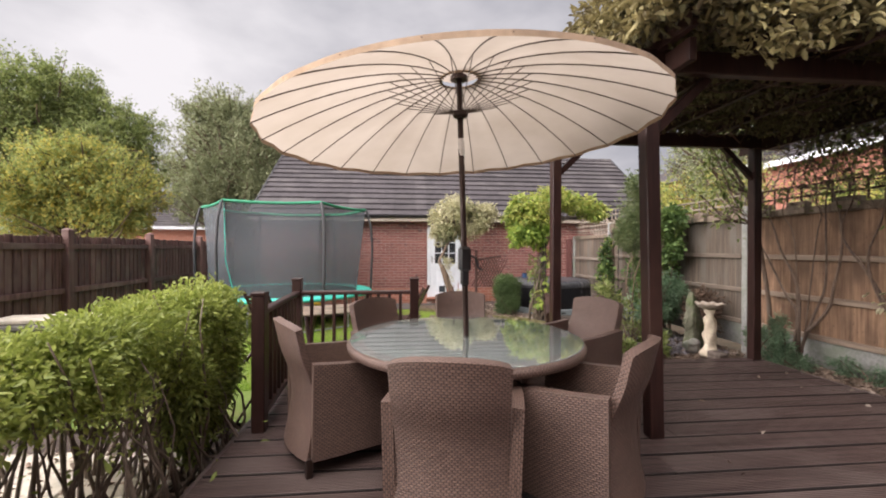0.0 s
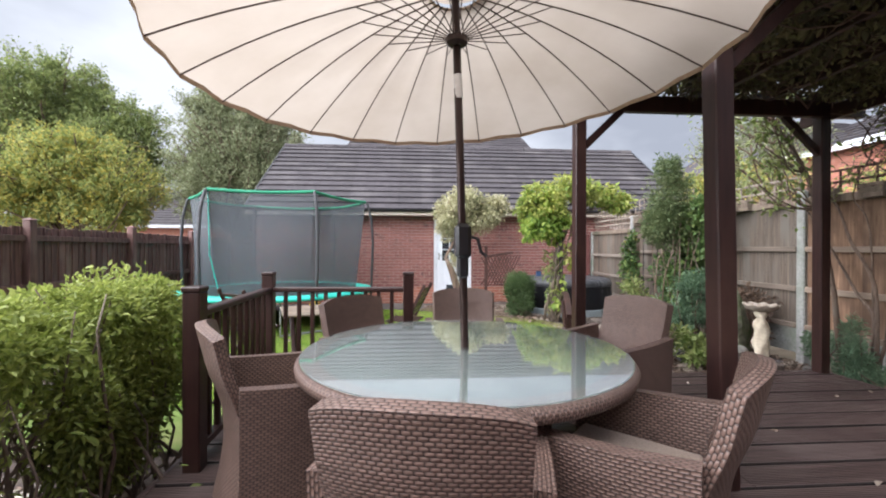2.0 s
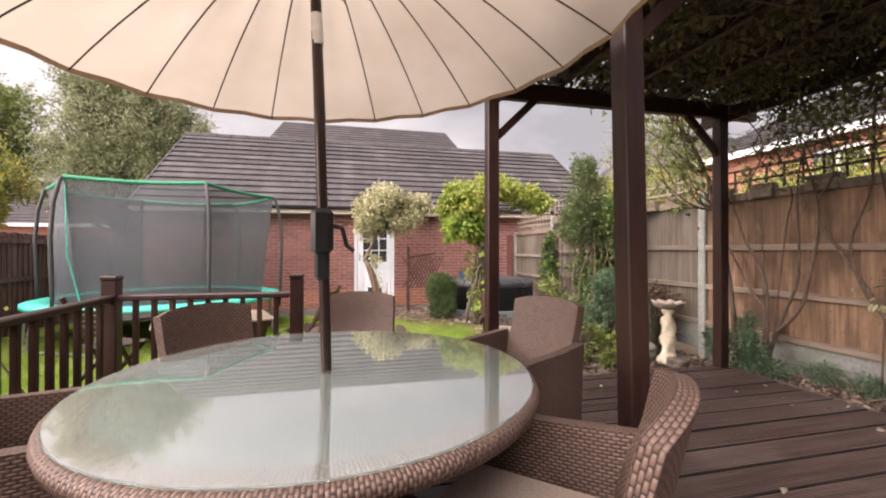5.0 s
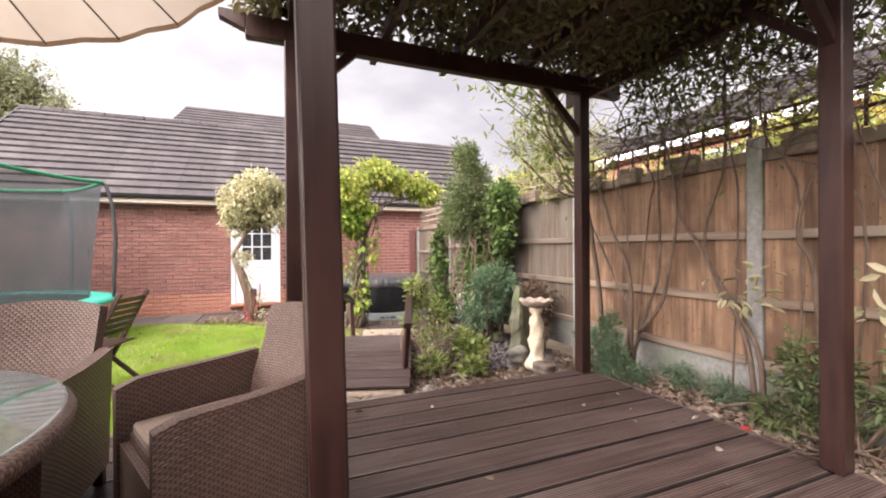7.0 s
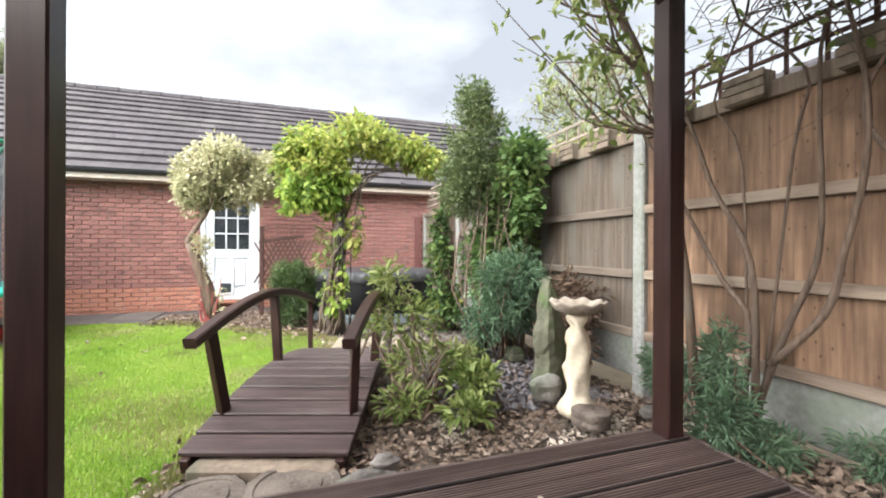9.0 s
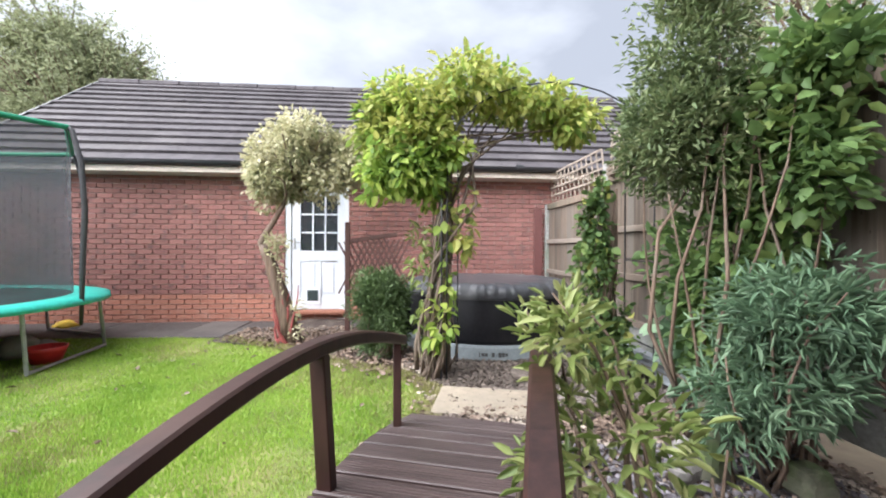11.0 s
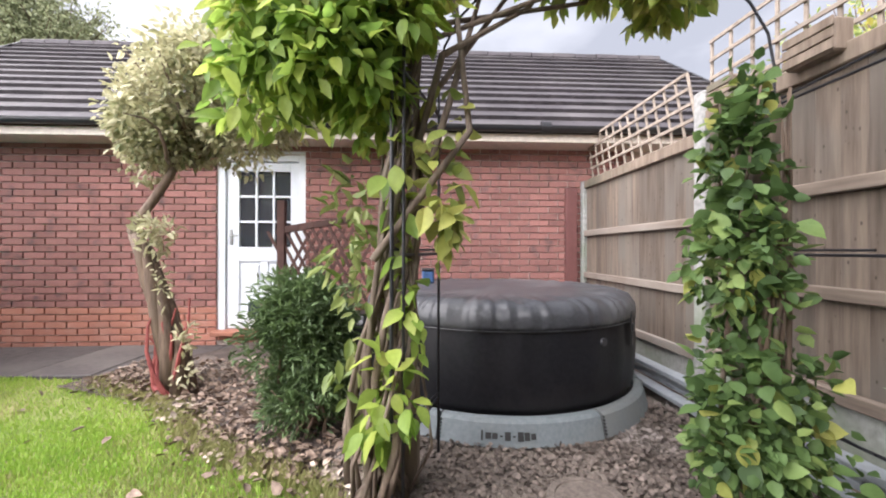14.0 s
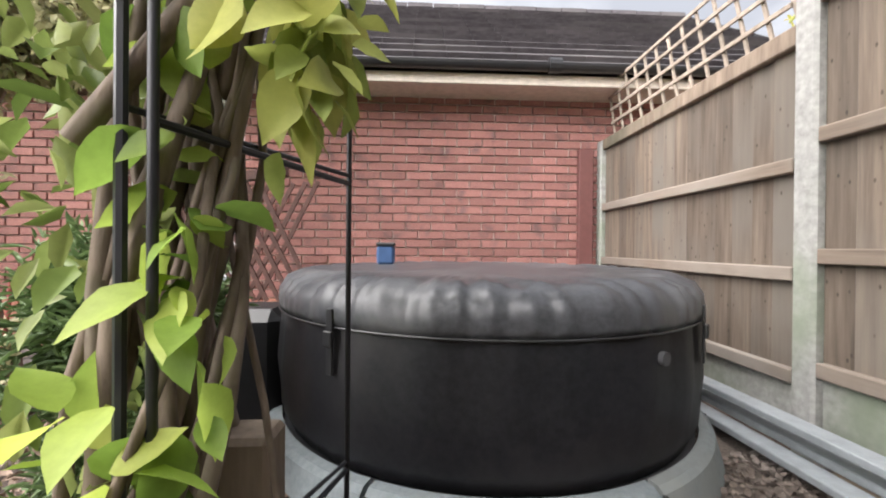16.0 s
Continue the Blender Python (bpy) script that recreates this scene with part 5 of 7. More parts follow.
# ---- hot tub ----
def hot_tub():
    t = thing("hot_tub", "black inflatable hot tub with wrinkled cover on pale grey foam", "hot tub", (3.48, 9.47, 0))
    R = 0.94
    prof = [(R - 0.12, -0.06), (R - 0.03, -0.045), (R + 0.0, 0.02), (R + 0.01, 0.2), (R, 0.42), (R - 0.005, 0.47), (R - 0.06, 0.5), (R - 0.3, 0.48)]

    def creases(r, z, a):
        k = 0.006 * math.sin(a * 26) * (0.05 < z < 0.45)
        return (r + k + 0.004 * math.sin(a * 61 + z * 20) * (z > 0), z)
    part("wall", Shape().lathe(prof, 120, wob=creases), VINYL, t, "black vinyl wall", smooth=True)
    cov = [(R + 0.006, 0.41), (R + 0.014, 0.44), (R + 0.01, 0.49), (R - 0.02, 0.535), (R - 0.08, 0.56), (R - 0.12, 0.565), (R - 0.16, 0.566), (R - 0.21, 0.567), (R - 0.3, 0.568), (R - 0.45, 0.57), (0.1, 0.575)]

    def wrinkles(r, z, a):
        e = max(0.0, min(1.0, (r - R + 0.32) / 0.22))
        lean = a + 0.5 * (R - r) * math.sin(a * 3)
        w = 0.7 - 2.4 * abs(noise.noise((9 * math.cos(lean), 9 * math.sin(lean), 3 * (R - r)))) - 1.0 * abs(noise.noise((21 * math.cos(lean), 21 * math.sin(lean), 9 * (R - r) + 5)))
        return (r + 0.006 * w * e * (z < 0.55), z + 0.015 * w * e * (z > 0.42))
    part("cover", Shape().lathe(cov, 480, wob=wrinkles), VINYL_TOP, t, "dark grey wrinkled zip cover", smooth=True)
    part("hem_seam", Shape().tube([((R + 0.012) * math.cos(2 * math.pi * k / 90), (R + 0.012) * math.sin(2 * math.pi * k / 90), 0.41) for k in range(91)], 0.004, 5), GUTTER, t)
    for a in (-42, -128, 30, 160):
        c, s = math.cos(radians(a)), math.sin(radians(a))
        q = Vector((c, s, 0))
        strap = Shape().beam(q * (R + 0.02) + Vector((0, 0, 0.47)), q * (R + 0.02) + Vector((0, 0, 0.26)), 0.008, 0.028, 0.002, (-s, c, 0)).beam(q * (R + 0.026) + Vector((0, 0, 0.40)), q * (R + 0.026) + Vector((0, 0, 0.35)), 0.016, 0.04, 0.004, (-s, c, 0))
        part("strap", strap, GUTTER, t, "black buckle strap")
    a = radians(-62)
    part("valve_cap", Shape().tube([(math.cos(a) * (R + 0.0), math.sin(a) * (R + 0.0), 0.33), (math.cos(a) * (R + 0.02), math.sin(a) * (R + 0.02), 0.33)], 0.022, 14), DARK_FOAM, t)
    cuts = [-168, -118, -66, -20, 40, 130]
    for a0, a1 in zip(cuts, cuts[1:] + [192]):
        pr = [(R + 0.0, -0.03), (R + 0.035, -0.034), (R + 0.055, -0.05), (R + 0.085, -0.16), (R + 0.07, -0.165), (R + 0.035, -0.065), (R + 0.0, -0.06)]
        s, v, f, K = Shape(), [], [], 14
        for i in range(K + 1):
            aa = radians(a0 + 0.5 + (a1 - a0 - 1.0) * i / K)
            for r, z in pr:
                v.append((r * math.cos(aa), r * math.sin(aa), z))
        m = len(pr)
        for i in range(K):
            for k in range(m):
                k2 = (k + 1) % m
                f.append((i * m + k, (i + 1) * m + k, (i + 1) * m + k2, i * m + k2))
        f += [tuple(range(m)), tuple(K * m + k for k in range(m))[::-1]]
        fo = part("foam_mat", s.add(v, f), FOAM, t, "pale grey foam floor mat folded down the edge", smooth=False)
        aa = radians(a0 + 0.6)
        for k in range(6):
            r = R + 0.057 + 0.0042 * k
            z = -0.056 - 0.017 * k
            part("tab", Shape().box((r * math.cos(aa) , r * math.sin(aa), z), (0.012, 0.016, 0.01)), PRINT, fo)
    # printed mark, as plain bars
    for k, (w, h) in enumerate(((0.011, 0.05), (0.03, 0.03), (0.028, 0.03), (0.016, 0.008), (0.03, 0.042), (0.016, 0.008), (0.03, 0.045), (0.028, 0.04), (0.026, 0.03))):
        aa = radians(-104.5 + 1.85 * k)
        r = R + 0.0735
        ob = part("printed_bar", Shape().box((0, 0, 0), (w, 0.002, h), b=0.0005), PRINT, t, "printed dark mark")
        ob.matrix_basis = Matrix.Translation((r * math.cos(aa), r * math.sin(aa), -0.106)) @ Matrix.Rotation(aa + math.pi / 2, 4, "Z") @ Matrix.Rotation(radians(-15), 4, "X")
    part("plinth", Shape().lathe([(0.9, -0.17), (0.93, -0.06)], 48), DARK_FOAM, t)


hot_tub()
pump = thing("tub_pump", "black and blue electric pump unit beside the hot tub", "pump", (2.42, 9.35, -0.15))
part("body", Shape().box((0, 0, 0.27), (0.3, 0.34, 0.54), b=0.05), GUTTER, pump)
part("hose", Shape().tube([(0.12, 0.0, 0.2), (0.2, 0.02, 0.2), (0.26, 0.02, 0.2)], 0.035, 10), DARK_FOAM, pump)
jug = thing("blue_tub_box", "small blue plastic tub standing on the cover", "box", (2.97, 9.75, 0.566))
part("body", Shape().box((0, 0, 0.055), (0.1, 0.08, 0.11), b=0.014), PLASTIC_BLUE, jug)
part("lid", Shape().box((0, 0, 0.115), (0.106, 0.086, 0.02), b=0.008), GUTTER, jug)

# ---- garden arch ----
def arch():
    g = thing("garden_arch", "black tubular metal garden arch", "arch")
    left, right = [(2.85, 7.93), (3.0, 8.42)], [(4.51, 7.72), (4.53, 8.2)]
    for (lx, ly), (rx, ry) in zip(left, right):
        pts = [(lx, ly, -0.15), (lx, ly, 0.8), (lx, ly, 1.68)]
        for k in range(1, 12):
            a = math.pi * k / 12
            mx, my = (lx + rx) / 2, (ly + ry) / 2
            pts.append((mx - (rx - lx) / 2 * math.cos(a), my - (ry - ly) / 2 * math.cos(a), 1.68 + 0.6 * math.sin(a)))
        pts += [(rx, ry, 1.68), (rx, ry, 0.8), (rx, ry, -0.15)]
        part("hoop", Shape().tube(pts, 0.0068, 8), IRON, g, smooth=True)
        if ly < 8.1:
            part("inner_hoop", Shape().tube([(p[0] - 0.045, p[1] + 0.01, p[2]) for p in pts[:3]], 0.008, 7), IRON, g)
    for z in (0.12, 0.82, 1.5):
        for (a, b) in (left, right):
            part("rung", Shape().tube([(*a, z), (*b, z)], 0.0065, 7), IRON, g)
            part("rung", Shape().tube([(a[0] - 0.045, a[1] + 0.01, z + 0.02), (*b, z + 0.02)], 0.005, 7), IRON, g)


arch()

# ---- trampoline ----
def trampoline():
    cx, cy, R, PZ, NZ = -2.4, 8.75, 1.62, 0.40, 2.1
    t = thing("trampoline", "round garden trampoline with a dark safety net and teal padding", "trampoline", (cx, cy, 0))
    angs = [radians(-114 + 60 * k) for k in range(6)]
    pad = Shape()
    N = 72
    v, f = [], []
    for k in range(N):
        a = 2 * math.pi * k / N
        for r, z in ((R - 0.2, PZ - 0.02), (R - 0.2, PZ + 0.01), (R, PZ + 0.025), (R + 0.12, PZ + 0.005), (R + 0.13, PZ - 0.05), (R + 0.1, PZ - 0.05)):
            v.append((r * math.cos(a), r * math.sin(a), z))
    for k in range(N):
        k2 = (k + 1) % N
        for j in range(6):
            j2 = (j + 1) % 6
            f.append((k * 6 + j, k * 6 + j2, k2 * 6 + j2, k2 * 6 + j))
    part("padding", pad.add(v, [q[::-1] for q in f]), TEAL, t, "teal edge padding", smooth=True)
    part("jumping_mat", Shape().lathe([(0.02, PZ - 0.01), (R - 0.18, PZ - 0.01), (R - 0.18, PZ), (0.02, PZ)], 60), GUTTER, t)
    part("frame", Shape().tube([((R + 0.06) * math.cos(2 * math.pi * k / 60), (R + 0.06) * math.sin(2 * math.pi * k / 60), PZ - 0.03) for k in range(61)], 0.02, 8), STEEL, t)
    tops = []
    for a in angs:
        c, s = math.cos(a), math.sin(a)
        pts = [((R + 0.10) * c, (R + 0.10) * s, PZ - 0.25), ((R + 0.11) * c, (R + 0.11) * s, PZ + 0.3), ((R + 0.13) * c, (R + 0.13) * s, PZ + 0.9), ((R + 0.1) * c, (R + 0.1) * s, NZ - 0.35), ((R + 0.02) * c, (R + 0.02) * s, NZ - 0.03), ((R - 0.02) * c, (R - 0.02) * s, NZ)]
        part("net_pole", Shape().tube(pts, [0.016, 0.026, 0.026, 0.026, 0.024, 0.02], 9), DARK_FOAM, t, "foam-sleeved net pole", smooth=True)
        tops.append(Vector(((R - 0.02) * c, (R - 0.02) * s, NZ)))
        d = 0.32
        c1, s1, c2, s2 = math.cos(a - d), math.sin(a - d), math.cos(a + d), math.sin(a + d)
        part("leg", Shape().tube([((R + 0.05) * c1, (R + 0.05) * s1, PZ - 0.04), ((R + 0.1) * c1, (R + 0.1) * s1, -0.17), ((R + 0.1) * c2, (R + 0.1) * s2, -0.17), ((R + 0.05) * c2, (R + 0.05) * s2, PZ - 0.04)], 0.019, 8), STEEL, t)
    net = Shape()
    for k in range(6):
        a, b = tops[k], tops[(k + 1) % 6]
        K = 8
        up, lo = [], []
        for i in range(K + 1):
            w = i / K
            q = a.lerp(b, w)
            q.z -= 0.03 * math.sin(math.pi * w)
            an = angs[k] + radians(60) * w
            p = Vector(((R - 0.2) * math.cos(an), (R - 0.2) * math.sin(an), PZ))
            up.append(q)
            lo.append(p)
        rows = [[u.lerp(d, r / 4) for u, d in zip(up, lo)] for r in range(5)]
        for r in range(4):
            for i in range(K):
                net.add([rows[r][i], rows[r][i + 1], rows[r + 1][i + 1], rows[r + 1][i]], [(0, 1, 2, 3)])
        band = Shape().tube(up, 0.026, 8)
        part("top_band", band, GREEN_BAND, t, "green top band")
    ob = part("safety_net", net, NETTING, t, "dark mesh safety net", smooth=True)
    cord = Shape().tube([tops[0] * 0.99, tops[0].lerp(Vector(((R - 0.1) * math.cos(angs[0]), (R - 0.1) * math.sin(angs[0]), PZ)), 0.6), ((R - 0.12) * math.cos(angs[0] + 0.1), (R - 0.12) * math.sin(angs[0] + 0.1), PZ)], 0.008, 6)
    part("net_zip", cord, TEAL, t, "pale teal zip edge")


trampoline()
ball = thing("red_bucket", "red plastic tub under the trampoline edge", "bucket", (-0.95, 8.86, -0.2))
part("tub", Shape().lathe([(0.11, 0.0), (0.15, 0.12), (0.165, 0.16), (0.15, 0.16), (0.10, 0.01)], 24), PLASTIC_RED, ball, smooth=True)
for x, y, r in ((-1.4, 9.1, 0.17), (-1.55, 8.85, 0.14), (-1.25, 9.2, 0.12)):
    g = thing("grey_sack", "lumpy grey garden sack on the lawn", "sack", (x, y, -0.2), group="sacks by the trampoline")
    part("bag", Shape().lathe([(r * 0.8, 0), (r, r * 0.4), (r * 0.9, r * 0.9), (r * 0.45, r * 1.25), (r * 0.1, r * 1.3)], 20, wob=lambda q, z, a: (q * (1 + 0.1 * math.sin(3 * a + z * 9)), z)), GREY_CLOTH, g, smooth=True)
yl = thing("yellow_cloth", "small crumpled yellow cloth on the paving", "cloth", (-2.2, 10.7, -0.2))
part("cloth", Shape().lathe([(0.12, 0), (0.13, 0.03), (0.08, 0.08), (0.02, 0.1)], 16, wob=lambda q, z, a: (q * (1 + 0.25 * math.sin(4 * a + z * 30)), z)), YELLOW_CLOTH, yl, smooth=True)


def folding_chair(x, y, turn):
    c = thing("folding_chair", "black-brown slatted folding chair standing on the lawn", "chair", (x, y, LAWN_Z), turn, group="folding chairs")
    for s in (-0.2, 0.2):
        part("back_leg", Shape().beam((s, 0.22, 0.0), (s, -0.24, 0.92), 0.025, 0.04), STAIN, c)
        part("front_leg", Shape().beam((s * 0.85, -0.26, 0.0), (s * 0.85, 0.26, 0.46), 0.025, 0.04), STAIN, c)
    for k in range(6):
        part("back_slat", Shape().box((0, -0.075 - 0.0262 * k * 1.0, 0.56 + 0.058 * k), (0.40, 0.014, 0.046), pose(0, 0, 0, 26)), STAIN, c)
        part("seat_slat", Shape().box((0, -0.1 + 0.07 * k, 0.45), (0.42, 0.055, 0.016)), STAIN, c)


folding_chair(0.12, 6.1, 75)
folding_chair(-1.75, 5.6, -30)


def garden_bench(x, y, turn):
    c = thing("garden_table_low", "old slatted timber garden table on the lawn", "table", (x, y, LAWN_Z), turn)
    for k in range(8):
        part("slat", Shape().box((0, -0.35 + 0.1 * k, 0.62), (1.1, 0.085, 0.022)), OLD_WOOD, c)
    for sx in (-0.42, 0.42):
        part("leg", Shape().beam((sx, -0.33, 0), (sx, 0.3, 0.61), 0.05, 0.05), STAIN, c)
        part("leg", Shape().beam((sx + 0.05, 0.33, 0), (sx + 0.05, -0.3, 0.61), 0.05, 0.05), STAIN, c)


garden_bench(-0.9, 5.9, 20)
gt = thing("pale_bench_top", "pale weathered stone-topped bench by the fence", "bench", (-3.7, 4.9, -0.22), 8)
part("top", Shape().box((0, 0, 0.72), (1.25, 0.4, 0.05), b=0.015), STONE_PAVE, gt)
part("edge", Shape().box((0, -0.02, 0.66), (1.15, 0.42, 0.06), b=0.01), GREY_STONE, gt)
for sx in (-0.45, 0.45):
    part("support", Shape().box((sx, 0, 0.315), (0.16, 0.36, 0.63), b=0.02), GREY_STONE, gt)

# ---- bird bath and stones ----
def bird_bath():
    x, y, z = 4.02, 4.98, -0.12
    b = thing("bird_bath", "cream cast stone bird bath with a scalloped shell bowl", "bird bath", (x, y, z))

    def lump(r, q, a):
        k = 0.24 * math.sin(2 * a + q * 11) + 0.15 * math.sin(3 * a - q * 23 + 1) + 0.09 * math.sin(5 * a + q * 35)
        return (r * (1 + k * min(1.0, 0.25 + q / 0.13)), q)
    ped = [(0.15, 0.0), (0.165, 0.03), (0.14, 0.07), (0.095, 0.11), (0.07, 0.15), (0.082, 0.22), (0.09, 0.28), (0.075, 0.33), (0.085, 0.40), (0.10, 0.45), (0.088, 0.50), (0.06, 0.54), (0.085, 0.57), (0.095, 0.60), (0.07, 0.625)]
    part("pedestal", Shape().lathe([(0.74 * r, q) for r, q in ped], 36, wob=lump), STATUE, b, smooth=True)

    def scallop(r, q, a):
        e = max(0, (r - 0.08) / 0.13)
        return (r * (1 + 0.05 * math.cos(9 * a) * e), q + 0.014 * math.cos(9 * a) * e)
    bowl = [(0.05, 0.615), (0.09, 0.622), (0.14, 0.645), (0.165, 0.68), (0.172, 0.695), (0.155, 0.695), (0.12, 0.67), (0.05, 0.65)]
    part("bowl", Shape().lathe(bowl, 72, wob=scallop), BATH_STONE, b, "weathered scalloped bowl", smooth=True)


bird_bath()


def rock(name, at, size, mat, label, group="", seed=1, tall=False):
    r = np.random.default_rng(seed)
    bm = bmesh.new()
    bmesh.ops.create_icosphere(bm, subdivisions=3, radius=0.5)
    ph = r.uniform(0, 6, 6)
    for v in bm.verts:
        p = v.co.normalized()
        k = 1 + 0.16 * math.sin(3 * p.x + ph[0]) + 0.14 * math.sin(4 * p.y + ph[1]) + 0.1 * math.sin(6 * p.z + ph[2]) + 0.05 * noise.noise(p * 4 + Vector(ph[:3]))
        q = p * 0.5 * k
        if tall:
            w = 1 - 0.4 * max(0, q.z + 0.1) / 0.6 + 0.12 * math.sin(q.z * 14)
            q.x *= w
            q.y *= w
        v.co = Vector((q.x * size[0], q.y * size[1], q.z * size[2]))
    me = bpy.data.meshes.new(name)
    bm.to_mesh(me)
    bm.free()
    me.materials.append(mat)
    ob = new(name, me)
    low = min(v.co.z for v in me.vertices)
    ob.location = (at[0], at[1], at[2] - low - 0.015)
    return tagged(ob, label, "stone", group)


def standing_stone():
    ob = thing("standing_stone", "tall mossy tapered stone slab beside the bird bath", "stone", (4.13, 5.42, -0.14), 20)
    s, v, f, m, rows = Shape(), [], [], 18, 20
    for i in range(rows + 1):
        t = i / rows
        w = 0.145 - 0.05 * t - 0.085 * max(0, t - 0.55) / 0.45 + 0.012 * math.sin(t * 17)
        for k in range(m):
            a = 2 * math.pi * k / m
            c, q = math.cos(a), math.sin(a)
            e = 1 / max(abs(c), abs(q)) ** 0.55
            d = 1 + 0.22 * noise.noise((c * 1.7, q * 1.7, t * 4)) + 0.12 * noise.noise((c * 5, q * 5, t * 13))
            v.append((-0.075 * t * t + c * w * e * d, q * (0.035 + w * 0.4) * e * d, 0.82 * t + 0.03 * noise.noise((c * 2, q * 2, 7.0)) * t))
    for i in range(rows):
        for k in range(m):
            k2 = (k + 1) % m
            f.append((i * m + k, i * m + k2, i * m + m + k2, i * m + m + k))
    f.append(tuple(rows * m + k for k in range(m)))
    part("slab", s.add(v, f), MOSSY, ob)


standing_stone()
rock("boulder", (3.95, 5.25, -0.13), (0.2, 0.17, 0.2), GREY_STONE, "grey rounded boulder in the bed", "bed stones", 4)
rock("boulder", (4.25, 6.2, -0.13), (0.16, 0.16, 0.18), MOSSY, "mossy boulder in the bed", "bed stones", 5)
rock("boulder", (3.72, 6.25, -0.13), (0.12, 0.12, 0.22), GREY_STONE, "grey upright stone in the bed", "bed stones", 6)
rock("dark_rock", (4.0, 4.8, -0.12), (0.22, 0.18, 0.14), SOIL, "dark rock at the foot of the bird bath", "bed stones", 7)
for i, (x, y) in enumerate(((2.78, 4.75), (4.5, 4.85), (2.68, 4.62))):
    rock("edging_stone", (x, y, -0.13), (0.15 + 0.05 * (i % 3), 0.1 + 0.03 * (i % 2), 0.07), EDGE_STONE, "grey edging stone beside the deck", "edging stones", 20 + i)
stump = thing("bed_stump", "mossy cut log standing in the bed", "log", (3.95, 6.4, -0.14))
part("log", Shape().tube([(0, 0, 0), (0, 0, 0.14), (0.01, 0, 0.33)], [0.075, 0.07, 0.068], 14), MOSSY, stump)

# ---- lattice by the door ----
lt = thing("lattice_screen", "brown diamond lattice screen with a post", "lattice", (0, 0, 0))
part("post", Shape().box((1.78, 9.8, 0.51), (0.06, 0.06, 1.46)), LATTICE, lt)
for k in range(9):
    x = 1.84 + 0.07 * k
    for d in (-1, 1):
        part("lath", Shape().beam((x - d * 0.17, 9.8 + 0.007 * d, 0.35), (x + d * 0.17, 9.8 + 0.007 * d, 0.99 + 0.10 * (k / 15)), 0.024, 0.012, 0.001, (0, 1, 0)), LATTICE, lt)
tr_ = Shape()
for k in range(5):
    tr_.beam((1.80 + 0.12 * k, 9.8, 1.0 + 0.11 * math.sin(k / 10 * 2.0)), (1.80 + 0.12 * (k + 1), 9.8, 1.0 + 0.11 * math.sin((k + 1) / 10 * 2.0)), 0.05, 0.055)
part("top_rail", tr_, LATTICE, lt)

# grey boards stacked along the fence by the tub
for k, (x, z, y0, y1) in enumerate(((4.66, -0.08, 7.2, 10.6), (4.56, -0.11, 7.0, 10.2), (4.62, 0.0, 7.6, 10.8))):
    g = thing("grey_board", "long pale grey plastic board lying along the fence", "board", group="stacked boards")
    part("board", Shape().beam((x, y0, z), (x - 0.03, y1, z), 0.09, 0.03), GREY_PLASTIC, g)

# ---- plants ----
def limbs(base, ends, r0, r1, sag=0.08, n=6, sides=7):
    s = Shape()
    for e in ends:
        s.tube(bent(base, e, sag, n), taper(r0, r1, n), sides)
    return s


def cloud(blobs, per, clumps=9, tight=0.45, rng=RNG):
    """Points in ragged clumps about the blobs."""
    P, D = [], []
    for c, r, k in blobs:
        for _ in range(clumps):
            d = rng.normal(size=3)
            d /= np.linalg.norm(d)
            m = np.array(c) + d * np.array(r) * rng.uniform(0.35, 0.85)
            p, q = blob(max(3, int(per * k * 0.8 / clumps)), m, np.array(r) * tight * rng.uniform(0.6, 1.3), 0.2)
            P.append(p)
            D.append(q * 0.6 + d * 0.6)
        p, q = blob(max(3, int(per * k * 0.2)), c, np.array(r) * 0.8, 0.3)
        P.append(p)
        D.append(q)
    return np.concatenate(P), np.concatenate(D)


